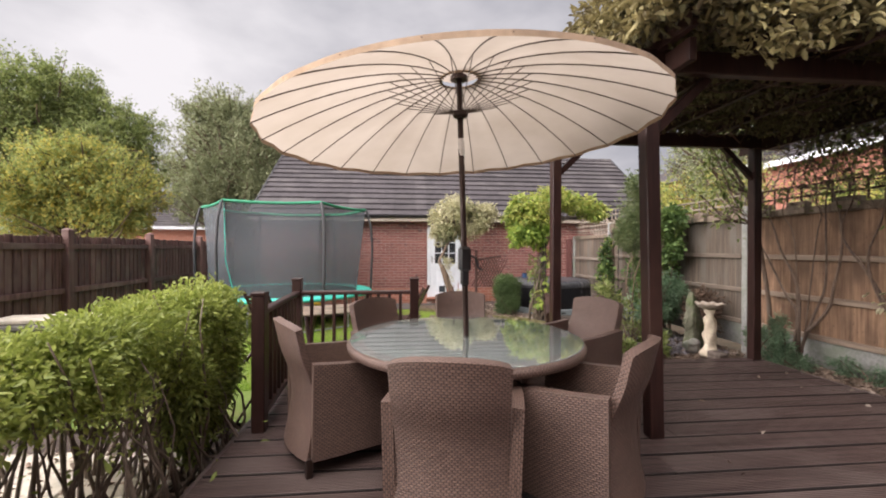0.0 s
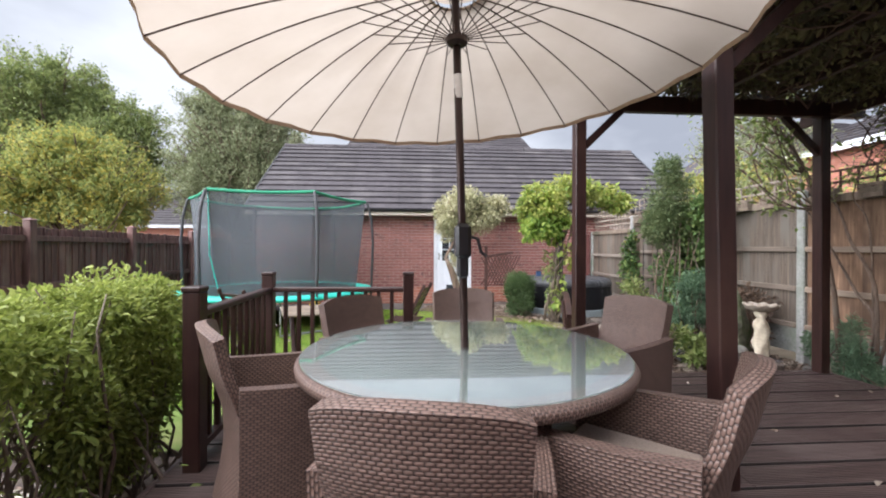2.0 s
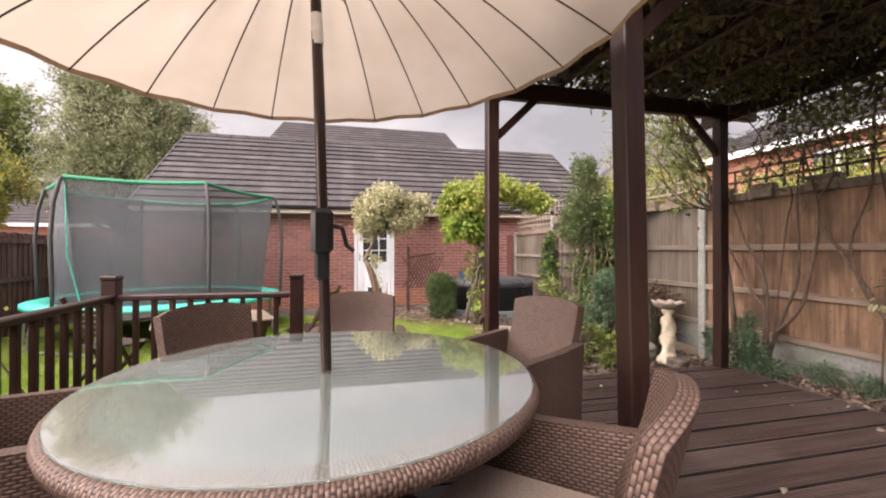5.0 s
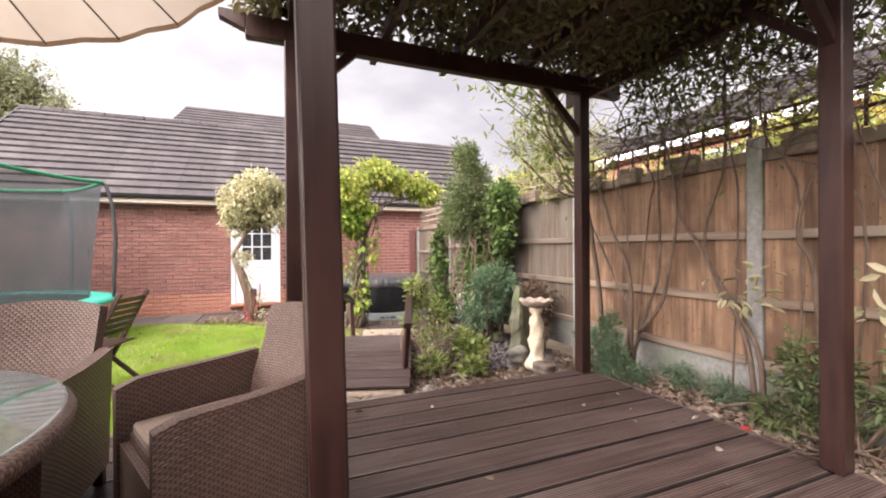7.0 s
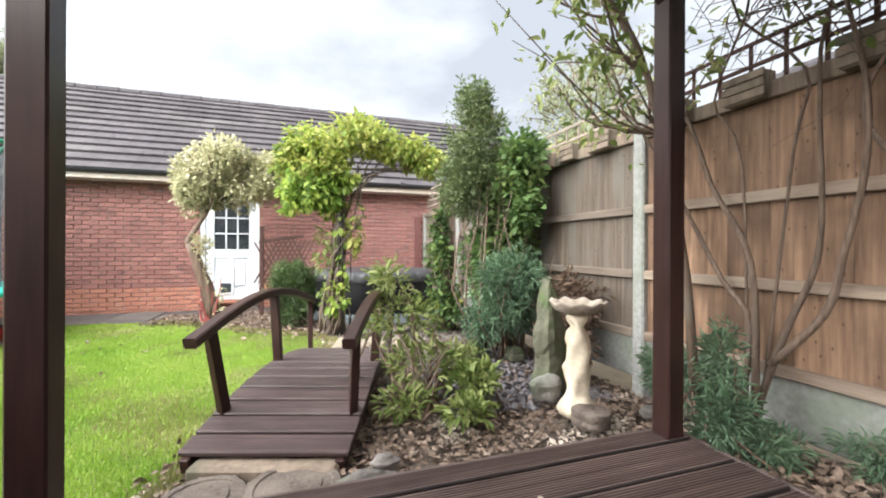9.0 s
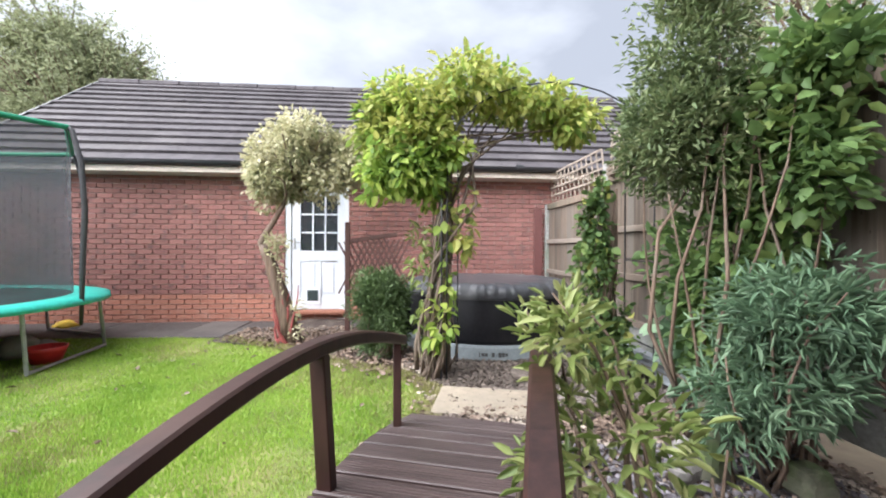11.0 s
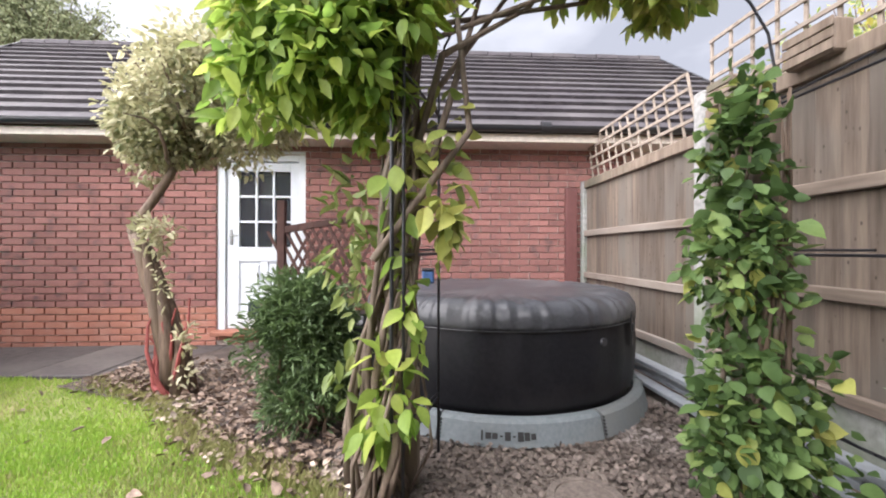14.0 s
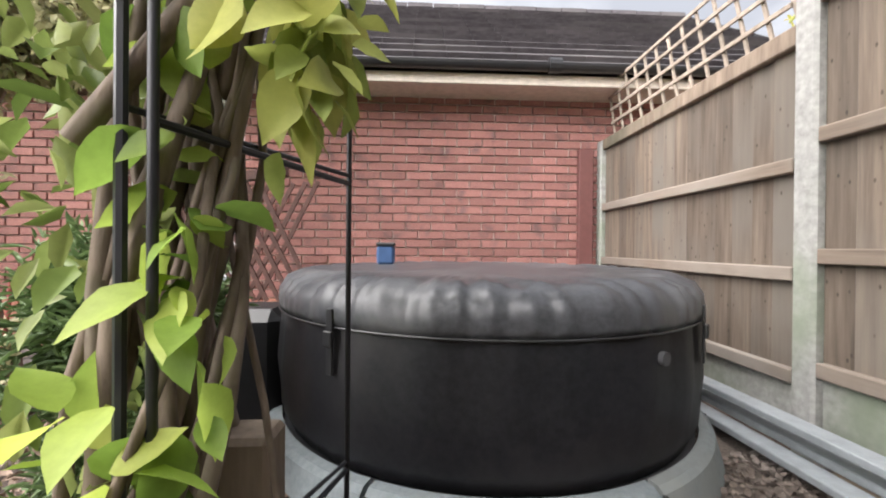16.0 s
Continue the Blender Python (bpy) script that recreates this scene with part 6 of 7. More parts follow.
def hedge():
    h = thing("hedge", "loose clipped hedge with bright yellow-green tips and bare stems", "hedge")
    rng = np.random.default_rng(11)
    bl = []
    for k in range(7):
        y = 0.55 + 0.47 * k
        bl.append(((-1.56 + 0.04 * math.sin(k * 2.1), y, 0.69 + 0.018 * k + 0.03 * math.sin(k * 1.7)), (0.36, 0.36, 0.25), 1.0))
        bl.append(((-1.98 + 0.05 * math.sin(k * 1.3), y - 0.1, 0.66 + 0.03 * math.sin(k * 2.3)), (0.32, 0.36, 0.22), 0.4))
    bl += [((-1.33, 2.9, 0.32), (0.15, 0.45, 0.42), 1.3), ((-1.36, 3.2, 0.62), (0.17, 0.3, 0.42), 0.9), ((-1.33, 2.6, 0.42), (0.15, 0.28, 0.3), 0.4), ((-1.34, 2.1, 0.45), (0.14, 0.3, 0.22), 0.3), ((-1.42, 1.2, 0.4), (0.2, 0.3, 0.22), 0.4)]
    P, D = cloud(bl, 6200, 30, 0.36)
    keep = (P[:, 2] > 0.52) | (rng.uniform(size=len(P)) < 0.14) | ((P[:, 1] > 2.5) & (P[:, 0] > -1.55))
    P, D = P[keep], D[keep]
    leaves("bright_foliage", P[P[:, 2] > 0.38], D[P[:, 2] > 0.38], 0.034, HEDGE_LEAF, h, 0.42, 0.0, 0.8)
    # leaves below 0.38 m get the dimmer, shaded leaf colour
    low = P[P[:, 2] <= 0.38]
    leaves("shaded_foliage", low, D[P[:, 2] <= 0.38], 0.036, HEDGE_SHADED, h, 0.42, 0.1, 0.9)
    for c, r, k in bl:
        for q in range(11):
            foot = (min(-1.2, c[0] + rng.uniform(-0.25, 0.25)), c[1] + rng.uniform(-0.3, 0.3), -0.24)
            head = (c[0] + rng.uniform(-1, 1) * r[0] * 0.8, c[1] + rng.uniform(-1, 1) * r[1] * 0.8, c[2] + r[2] * rng.uniform(-0.3, 0.8))
            part("stem", Shape().tube(bent(foot, head, 0.1, 5, rng), taper(rng.uniform(0.008, 0.017), 0.003, 5), 5), STEM, h, "bare brown stem", True)
    n = 260
    c = np.array([bl[i % len(bl)][0] for i in range(n)])
    q = c + rng.normal(size=(n, 3)) * np.array([0.22, 0.3, 0.14]) + np.array([0, 0, -0.38])
    leaves("low_foliage", q, rng.normal(size=(n, 3)), 0.05, HEDGE_SHADED, h, 0.4, 0.1, 1.0)


hedge()


def variegated_tree():
    t = thing("variegated_tree", "small gnarled tree with a round head of cream variegated leaves", "tree", (0.2, 0, 0))
    s = Shape()
    rng = np.random.default_rng(5)
    for k in range(5):
        a = k * 1.26
        line = [(1.0, 9.42, -0.2), (0.95, 9.43, 0.1), (0.88, 9.43, 0.38), (0.80, 9.44, 0.62), (0.73, 9.45, 0.82), (0.66, 9.46, 0.95)]
        pts = [np.array(q) + np.array([0.045 * math.cos(a + 0.8 * i), 0.045 * math.sin(a + 0.8 * i), 0]) * (1.5 - 0.2 * i) for i, q in enumerate(line)]
        s.tube(pts, [0.06, 0.05, 0.043, 0.04, 0.036, 0.022], 8)
    s.tube([(0.68, 9.46, 0.9), (0.645, 9.46, 0.98), (0.68, 9.48, 1.07), (0.76, 9.5, 1.2), (0.86, 9.54, 1.4), (0.94, 9.58, 1.65), (1.05, 9.62, 1.85)], [0.042, 0.038, 0.034, 0.032, 0.029, 0.022, 0.012], 8)
    part("trunk", s, BARK, t, "twisted brown trunk", smooth=True)
    r = Shape()
    for k in range(10):
        r.tube(bent((1.0 + 0.07 * rng.normal(), 9.34, -0.2), (0.95 + 0.1 * rng.normal(), 9.38, 0.15 + 0.5 * rng.uniform()), 0.08, 5, rng), taper(0.02, 0.006, 5), 6)
    part("shoot_tangle", r, RED_STEM, t, "reddish basal shoots")
    ends = [(0.6 + 1.0 * rng.uniform(), 9.6 + 0.35 * rng.normal(), 1.5 + 0.85 * rng.uniform()) for _ in range(16)]
    part("branchwork", limbs((0.85, 9.61, 1.5), ends, 0.018, 0.004), BARK, t)
    bl = [((0.95, 9.6, 1.95), (0.48, 0.42, 0.42), 1.4), ((0.72, 9.6, 1.62), (0.32, 0.32, 0.24), 0.7), ((1.4, 9.62, 1.85), (0.46, 0.38, 0.42), 1.2), ((1.05, 9.6, 2.28), (0.42, 0.35, 0.22), 0.7), ((1.75, 9.6, 2.1), (0.4, 0.34, 0.32), 0.9), ((0.62, 9.6, 1.95), (0.28, 0.28, 0.3), 0.5)]
    P, D = cloud(bl, 2300, 14)
    leaves("crown", P, D, 0.058, VARIEGATED, t, 0.5, 0.3, 0.8)
    bl = [((0.86, 9.42, 1.0), (0.15, 0.13, 0.12), 0.5), ((0.84, 9.4, 0.86), (0.13, 0.1, 0.12), 0.2), ((1.08, 9.32, 0.22), (0.08, 0.08, 0.12), 0.12), ((0.92, 9.34, 0.6), (0.07, 0.07, 0.2), 0.1), ((1.08, 9.3, -0.02), (0.12, 0.1, 0.1), 0.1)]
    P, D = cloud(bl, 260)
    leaves("spray_foliage", P, D, 0.06, VARIEGATED, t, 0.42, 0.2, 0.9)


variegated_tree()


def arch_climber():
    c = thing("arch_climber", "golden-green climber with twisted stems over the garden arch", "climbing plant")
    rng = np.random.default_rng(9)
    for k in range(26):
        x, y = 2.74 + 0.07 * rng.normal(), 8.06 + 0.09 * rng.normal()
        top = 1.0 + 0.9 * rng.uniform()
        pts = [(x + 0.05 * rng.normal(), y, -0.15)]
        a0, tw = rng.uniform(0, 6), rng.uniform(2, 5)
        for i in range(1, 9):
            z = -0.15 + (top + 0.15) * i / 8
            m = i / 8
            pts.append((x * (1 - m) + 2.86 * m + 0.06 * math.cos(a0 + tw * z), y * (1 - m) + 8.1 * m + 0.06 * math.sin(a0 + tw * z), z))
        part("stem", Shape().tube(pts, taper(rng.uniform(0.006, 0.026), 0.006, 8), 6), STEM, c, "twisted grey-brown stem", True)
    for k in range(7):
        part("stem", Shape().tube([(2.84 + 0.04 * rng.normal(), 8.1 + 0.05 * rng.normal(), 0.8 + 0.1 * k), (2.9 + 0.1 * rng.normal(), 8.1 + 0.1 * rng.normal(), 1.3 + 0.1 * k), (3.05 + 0.12 * k, 8.15 + 0.1 * rng.normal(), 1.95), (3.2 + 0.12 * k, 8.15, 2.2)], [0.016, 0.014, 0.010, 0.005], 7), STEM, c, "twisted grey-brown stem", True)
    bl = [((2.62, 8.1, 1.82), (0.36, 0.42, 0.32), 1.1), ((2.45, 8.15, 1.82), (0.36, 0.42, 0.38), 1.2), ((2.26, 8.2, 1.95), (0.22, 0.32, 0.26), 0.4), ((2.6, 8.1, 2.15), (0.5, 0.5, 0.3), 1.3), ((3.1, 8.1, 2.3), (0.5, 0.5, 0.24), 1.2), ((3.6, 8.1, 2.2), (0.45, 0.45, 0.24), 1.0), ((3.95, 8.05, 2.05), (0.32, 0.35, 0.22), 0.6), ((2.72, 8.05, 1.5), (0.2, 0.24, 0.24), 0.35), ((2.3, 8.05, 1.5), (0.22, 0.28, 0.2), 0.3), ((2.55, 7.95, 1.6), (0.3, 0.25, 0.22), 0.6), ((2.8, 7.9, 1.75), (0.25, 0.22, 0.2), 0.4)]
    P, D = cloud(bl, 1050, 24, 0.32)
    m = (P[:, 2] < 1.75) | (rng.uniform(size=len(P)) < 0.25)
    leaves("green_foliage", P[m], D[m], 0.082, GOLDEN_GREEN, c, 0.46, 0.6, 0.7, rng=rng, fine=True)
    leaves("golden_foliage", P[~m], D[~m], 0.078, GOLDEN, c, 0.5, 0.5, 0.7, rng=rng, fine=True)
    bl = [((2.98, 8.05, 1.25), (0.13, 0.13, 0.34), 0.8), ((3.02, 7.99, 1.0), (0.09, 0.08, 0.22), 1.1), ((2.88, 7.96, 0.62), (0.06, 0.06, 0.3), 0.3), ((2.80, 7.9, 0.32), (0.14, 0.1, 0.16), 0.7), ((2.74, 7.94, 0.2), (0.07, 0.08, 0.2), 0.25), ((2.8, 8.0, 1.1), (0.1, 0.12, 0.25), 0.3)]
    P, D = cloud(bl, 52)
    hi = (P[:, 2] > 0.75) & (P[:, 0] > 2.86)
    leaves("hanging_foliage", P[hi], D[hi], 0.09, GOLDEN, c, 0.52, 0.7, 0.7, rng=rng, fine=True)
    leaves("hanging_foliage", P[~hi], D[~hi], 0.088, GOLDEN_GREEN, c, 0.58, 0.7, 0.7, rng=rng, fine=True)
    P, D = cloud([((2.68, 8.08, 0.45), (0.12, 0.12, 0.6), 1.0), ((2.62, 8.05, 0.95), (0.1, 0.1, 0.35), 0.5)], 130)
    leaves("dry_foliage", P, D, 0.075, PIERIS, c, 0.4, 0.8, 0.7, rng=rng)


arch_climber()
stumpy = thing("wooden_stake", "pale squared timber stake at the foot of the arch", "stake", (2.86, 8.2, -0.16))
part("stake", Shape().box((0, 0, 0.24), (0.1, 0.1, 0.48), b=0.01), OLD_WOOD, stumpy)


def ivy_post():
    c = thing("ivy_on_post", "climber with broad green leaves up a timber post", "climbing plant")
    rng = np.random.default_rng(21)
    part("post", Shape().box((4.21, 7.93, 0.62), (0.11, 0.11, 1.54)), OLD_WOOD, c, "weathered square post")
    for k in range(12):
        a = rng.uniform(0, 6)
        part("stem", Shape().tube([(4.16 + 0.12 * math.cos(a), 7.85 + 0.1 * math.sin(a), -0.15)] + [(4.16 + 0.11 * math.cos(a + 1.2 * z), 7.88 + 0.1 * math.sin(a + 1.2 * z), z) for z in (0.1, 0.4, 0.8, 1.1, 1.42)], taper(0.014, 0.004, 5), 6), BARK, c, "", True)
    bl = [((4.02, 7.8, 0.25), (0.2, 0.18, 0.38), 1.2), ((4.04, 7.82, 0.8), (0.16, 0.16, 0.36), 1.0), ((4.06, 7.84, 1.15), (0.12, 0.13, 0.28), 0.6), ((4.14, 7.8, 0.05), (0.26, 0.2, 0.22), 0.8), ((4.14, 7.88, 1.4), (0.07, 0.08, 0.12), 0.12), ((4.27, 7.8, 0.35), (0.12, 0.12, 0.26), 0.25)]
    P, D = cloud(bl, 480, 16, 0.45)
    leaves("small_foliage", P, D, 0.046, IVY, c, 0.75, 0.4, 0.8, rng=rng)
    P, D = cloud(bl, 95, 10, 0.55)
    leaves("foliage", P, D, 0.066, IVY, c, 0.85, 0.4, 0.8, rng=rng, fine=True)
    P, D = cloud(bl, 5, 3)
    leaves("yellowing_foliage", P, D, 0.07, GOLDEN, c, 0.8, 0.4, 0.8, rng=rng, fine=True)


ivy_post()


def shrub(name, label, blobs, per, size, mat, stems, aspect=0.4, droop=0.1, spread=0.8, seed=1, stem_mat=None, foot=None, r0=0.012, clumps=12, tight=0.42):
    t = thing(name, label, "shrub")
    rng = np.random.default_rng(seed)
    P, D = cloud(blobs, per, clumps, tight)
    leaves("foliage", P, D, size, mat, t, aspect, droop, spread, rng=rng, fine=size > 0.08 and aspect > 0.25)
    c0 = blobs[0][0]
    foot = foot or (c0[0], c0[1], -0.15)
    for k in range(stems):
        c, r, _ = blobs[k % len(blobs)]
        e = tuple(c[i] + rng.uniform(-0.8, 0.8) * r[i] for i in range(3))
        f = (foot[0] + 0.1 * rng.normal(), foot[1] + 0.1 * rng.normal(), foot[2])
        part("stem", Shape().tube(bent(f, e, 0.06, 5, rng), taper(r0, 0.003, 5), 5), stem_mat or BARK, t, "", True)
    return t


shrub("evergreen_bush", "dense dark green evergreen bush with narrow leaves", [((2.28, 8.74, 0.36), (0.28, 0.28, 0.40), 1.5), ((2.38, 8.68, 0.25), (0.18, 0.22, 0.38), 0.8), ((2.16, 8.75, 0.46), (0.2, 0.22, 0.22), 0.6), ((2.26, 8.72, 0.0), (0.25, 0.28, 0.22), 0.5), ((2.31, 8.72, 0.52), (0.22, 0.24, 0.23), 0.7)], 4300, 0.045, DARK_LEAF, 16, 0.26, 0.0, 0.8, 31)
shrub("tall_shrub", "tall grey-green upright shrub against the fence", [((4.1, 6.75, 2.0), (0.4, 0.38, 0.55), 1.3), ((4.1, 6.75, 1.5), (0.42, 0.4, 0.5), 1.0), ((4.05, 6.7, 2.4), (0.22, 0.22, 0.3), 0.4), ((3.95, 6.75, 1.55), (0.3, 0.3, 0.35), 0.6)], 4400, 0.044, GREY_GREEN, 10, 0.32, -0.2, 0.7, 32, foot=(4.2, 6.8, -0.15), r0=0.014, clumps=44, tight=0.25)
shrub("ivy_mass", "glossy dark green climber covering the fence", [((4.42, 6.6, 1.35), (0.28, 0.45, 0.55), 1.2), ((4.35, 6.75, 0.75), (0.35, 0.45, 0.5), 1.2), ((4.4, 6.4, 1.75), (0.26, 0.4, 0.26), 0.6), ((4.3, 6.75, 0.3), (0.25, 0.35, 0.3), 0.6)], 1500, 0.075, IVY, 16, 0.6, 0.3, 0.8, 33)
shrub("blue_green_spurge", "blue-green narrow leaved spurge clump", [((4.25, 6.25, 0.65), (0.34, 0.34, 0.26), 1.0), ((4.2, 6.3, 0.35), (0.34, 0.34, 0.25), 0.7), ((4.05, 6.35, 0.2), (0.25, 0.25, 0.22), 0.4)], 1700, 0.075, BLUE_GREEN, 18, 0.13, -0.1, 0.7, 34, clumps=26, tight=0.34)
shrub("blue_green_spurge", "blue-green feathery spurge by the pergola post", [((4.29, 4.26, 0.08), (0.12, 0.13, 0.2), 1.0), ((4.30, 4.26, 0.36), (0.1, 0.1, 0.2), 0.4), ((4.4, 4.1, 0.02), (0.1, 0.1, 0.12), 0.3), ((4.58, 4.8, 0.12), (0.13, 0.22, 0.2), 0.7)], 1700, 0.05, BLUE_GREEN, 16, 0.12, -0.1, 0.7, 35)
shrub("trailing_spurge", "low blue-green trailing plant along the gravel board", [((4.66, 3.5, 0.02), (0.07, 0.25, 0.10), 0.5), ((4.64, 3.85, 0.05), (0.07, 0.16, 0.12), 0.4), ((4.55, 1.8, 0.12), (0.14, 0.3, 0.25), 0.6)], 1300, 0.042, BLUE_GREEN, 12, 0.14, 0, 0.8, 36)
shrub("fence_side_bush", "loose grey-green bush against the fence under the pergola", [((4.5, 2.85, 0.3), (0.17, 0.26, 0.34), 1.0), ((4.52, 2.4, 0.35), (0.17, 0.34, 0.36), 1.0), ((4.5, 3.05, 0.05), (0.16, 0.2, 0.14), 0.5)], 900, 0.05, GREY_GREEN, 26, 0.34, 0.1, 0.8, 42, foot=(4.55, 2.7, -0.1), clumps=26, tight=0.3)
shrub("andromeda_shrub", "yellow-green shrub with whorled leaves and bare lower stems", [((3.08, 5.66, 0.42), (0.26, 0.26, 0.2), 1.0), ((3.2, 5.45, 0.12), (0.3, 0.28, 0.18), 0.9), ((3.0, 5.8, 0.66), (0.17, 0.18, 0.18), 0.6), ((3.45, 5.5, 0.1), (0.24, 0.24, 0.12), 0.5), ((2.98, 5.25, -0.02), (0.18, 0.16, 0.10), 0.4)], 400, 0.064, PIERIS, 30, 0.3, -0.3, 0.65, 37, foot=(3.08, 5.4, -0.14), r0=0.014)
shrub("low_andromeda", "small yellow-green shrub in the bed", [((3.48, 5.28, 0.02), (0.16, 0.16, 0.12), 1.0), ((3.3, 5.0, -0.02), (0.14, 0.12, 0.08), 0.5)], 420, 0.07, PIERIS, 8, 0.34, -0.3, 0.6, 38)
shrub("dry_fern", "brown dried fern against the fence", [((4.5, 5.75, 0.42), (0.2, 0.4, 0.3), 1.0), ((4.35, 5.6, 0.2), (0.2, 0.3, 0.2), 0.6)], 1300, 0.06, DEAD, 20, 0.3, 0.4, 0.8, 39, BARK)
shrub("broad_leaf_shrub", "broad pale green leaves beside the arch post", [((4.5, 7.3, 0.32), (0.16, 0.3, 0.24), 1.0), ((4.42, 7.0, 0.15), (0.2, 0.3, 0.24), 0.7)], 130, 0.13, BLUE_GREEN, 12, 0.5, 0.2, 0.8, 40)
shrub("fern", "green fern fronds beneath the hedge", [((-2.0, 0.95, 0.25), (0.35, 0.25, 0.16), 1.0)], 900, 0.06, HEDGE_SHADED, 8, 0.25, 0.2, 0.6, 41, foot=(-2.0, 1.0, -0.24))


def pergola_vine():
    c = thing("pergola_vine", "dense half-dead climber matted over the pergola roof", "climbing plant")
    rng = np.random.default_rng(50)
    n = 42000
    x = rng.uniform(1.42, 4.62, n)
    y = rng.uniform(2.1, 4.5, n)
    bump = 0.14 * np.sin(x * 3.1 + 1) + 0.12 * np.sin(y * 3.7) + 0.08 * np.sin(x * 7 + y * 5)
    edge = np.minimum(np.minimum(x - 1.2, 4.8 - x), np.minimum(y - 2.0, 4.9 - y))
    top = 2.80 + 0.28 * np.clip(edge / 0.4, 0, 1) + bump * 0.6
    u = rng.uniform(0, 1, n)
    z = 2.60 + (top - 2.60) * u ** 0.8
    P = np.stack([x, y, z], 1)
    D = np.stack([rng.normal(size=n) * 0.6, rng.normal(size=n) * 0.6, 0.5 * (u - 0.4) * 2], 1)
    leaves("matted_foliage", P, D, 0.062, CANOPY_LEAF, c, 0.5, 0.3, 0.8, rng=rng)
    n = 7000
    x = np.concatenate([rng.uniform(1.3, 4.4, n // 2), rng.uniform(1.35, 1.6, n // 2)])
    y = np.concatenate([rng.uniform(1.95, 2.35, n // 2), rng.uniform(2.0, 4.5, n // 2)])
    z = 2.62 + rng.uniform(-0.1, 0.5, n) + 0.1 * np.sin(x * 5)
    D = np.stack([-1.0 * (x < 1.5) + rng.normal(size=n) * 0.3, -1.0 * (y < 2.4) + rng.normal(size=n) * 0.3, rng.normal(size=n) * 0.5], 1)
    # outer edge leaves use the paler tone of the lit side
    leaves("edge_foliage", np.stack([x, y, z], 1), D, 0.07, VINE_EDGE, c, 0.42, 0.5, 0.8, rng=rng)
    s = Shape()
    for k in range(420):
        a = np.array([rng.uniform(1.7, 4.8), rng.uniform(2.3, 4.35), rng.uniform(2.62, 2.9)])
        d = rng.normal(size=3) * np.array([0.5, 0.5, 0.1])
        e = np.clip(a + d, (1.6, 2.2, 2.56), (4.5, 4.42, 3.0))
        s.tube(bent(a, e, 0.1, 4, rng), taper(rng.uniform(0.004, 0.012), 0.003, 4), 4, False)
    part("twig_tangle", s, DARK_STEM, c, "tangle of bare twigs")["kind"] = "stuff"
    # fringe that hangs at the back and over the fence
    n = 3200
    x = rng.uniform(3.7, 4.65, n)
    y = rng.uniform(2.2, 4.1, n)
    z = 2.62 - np.abs(rng.normal(size=n)) * 0.2 * np.clip((x - 3.6) / 0.8, 0, 1)
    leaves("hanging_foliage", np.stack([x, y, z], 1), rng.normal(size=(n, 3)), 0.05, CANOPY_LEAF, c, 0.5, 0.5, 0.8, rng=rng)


pergola_vine()


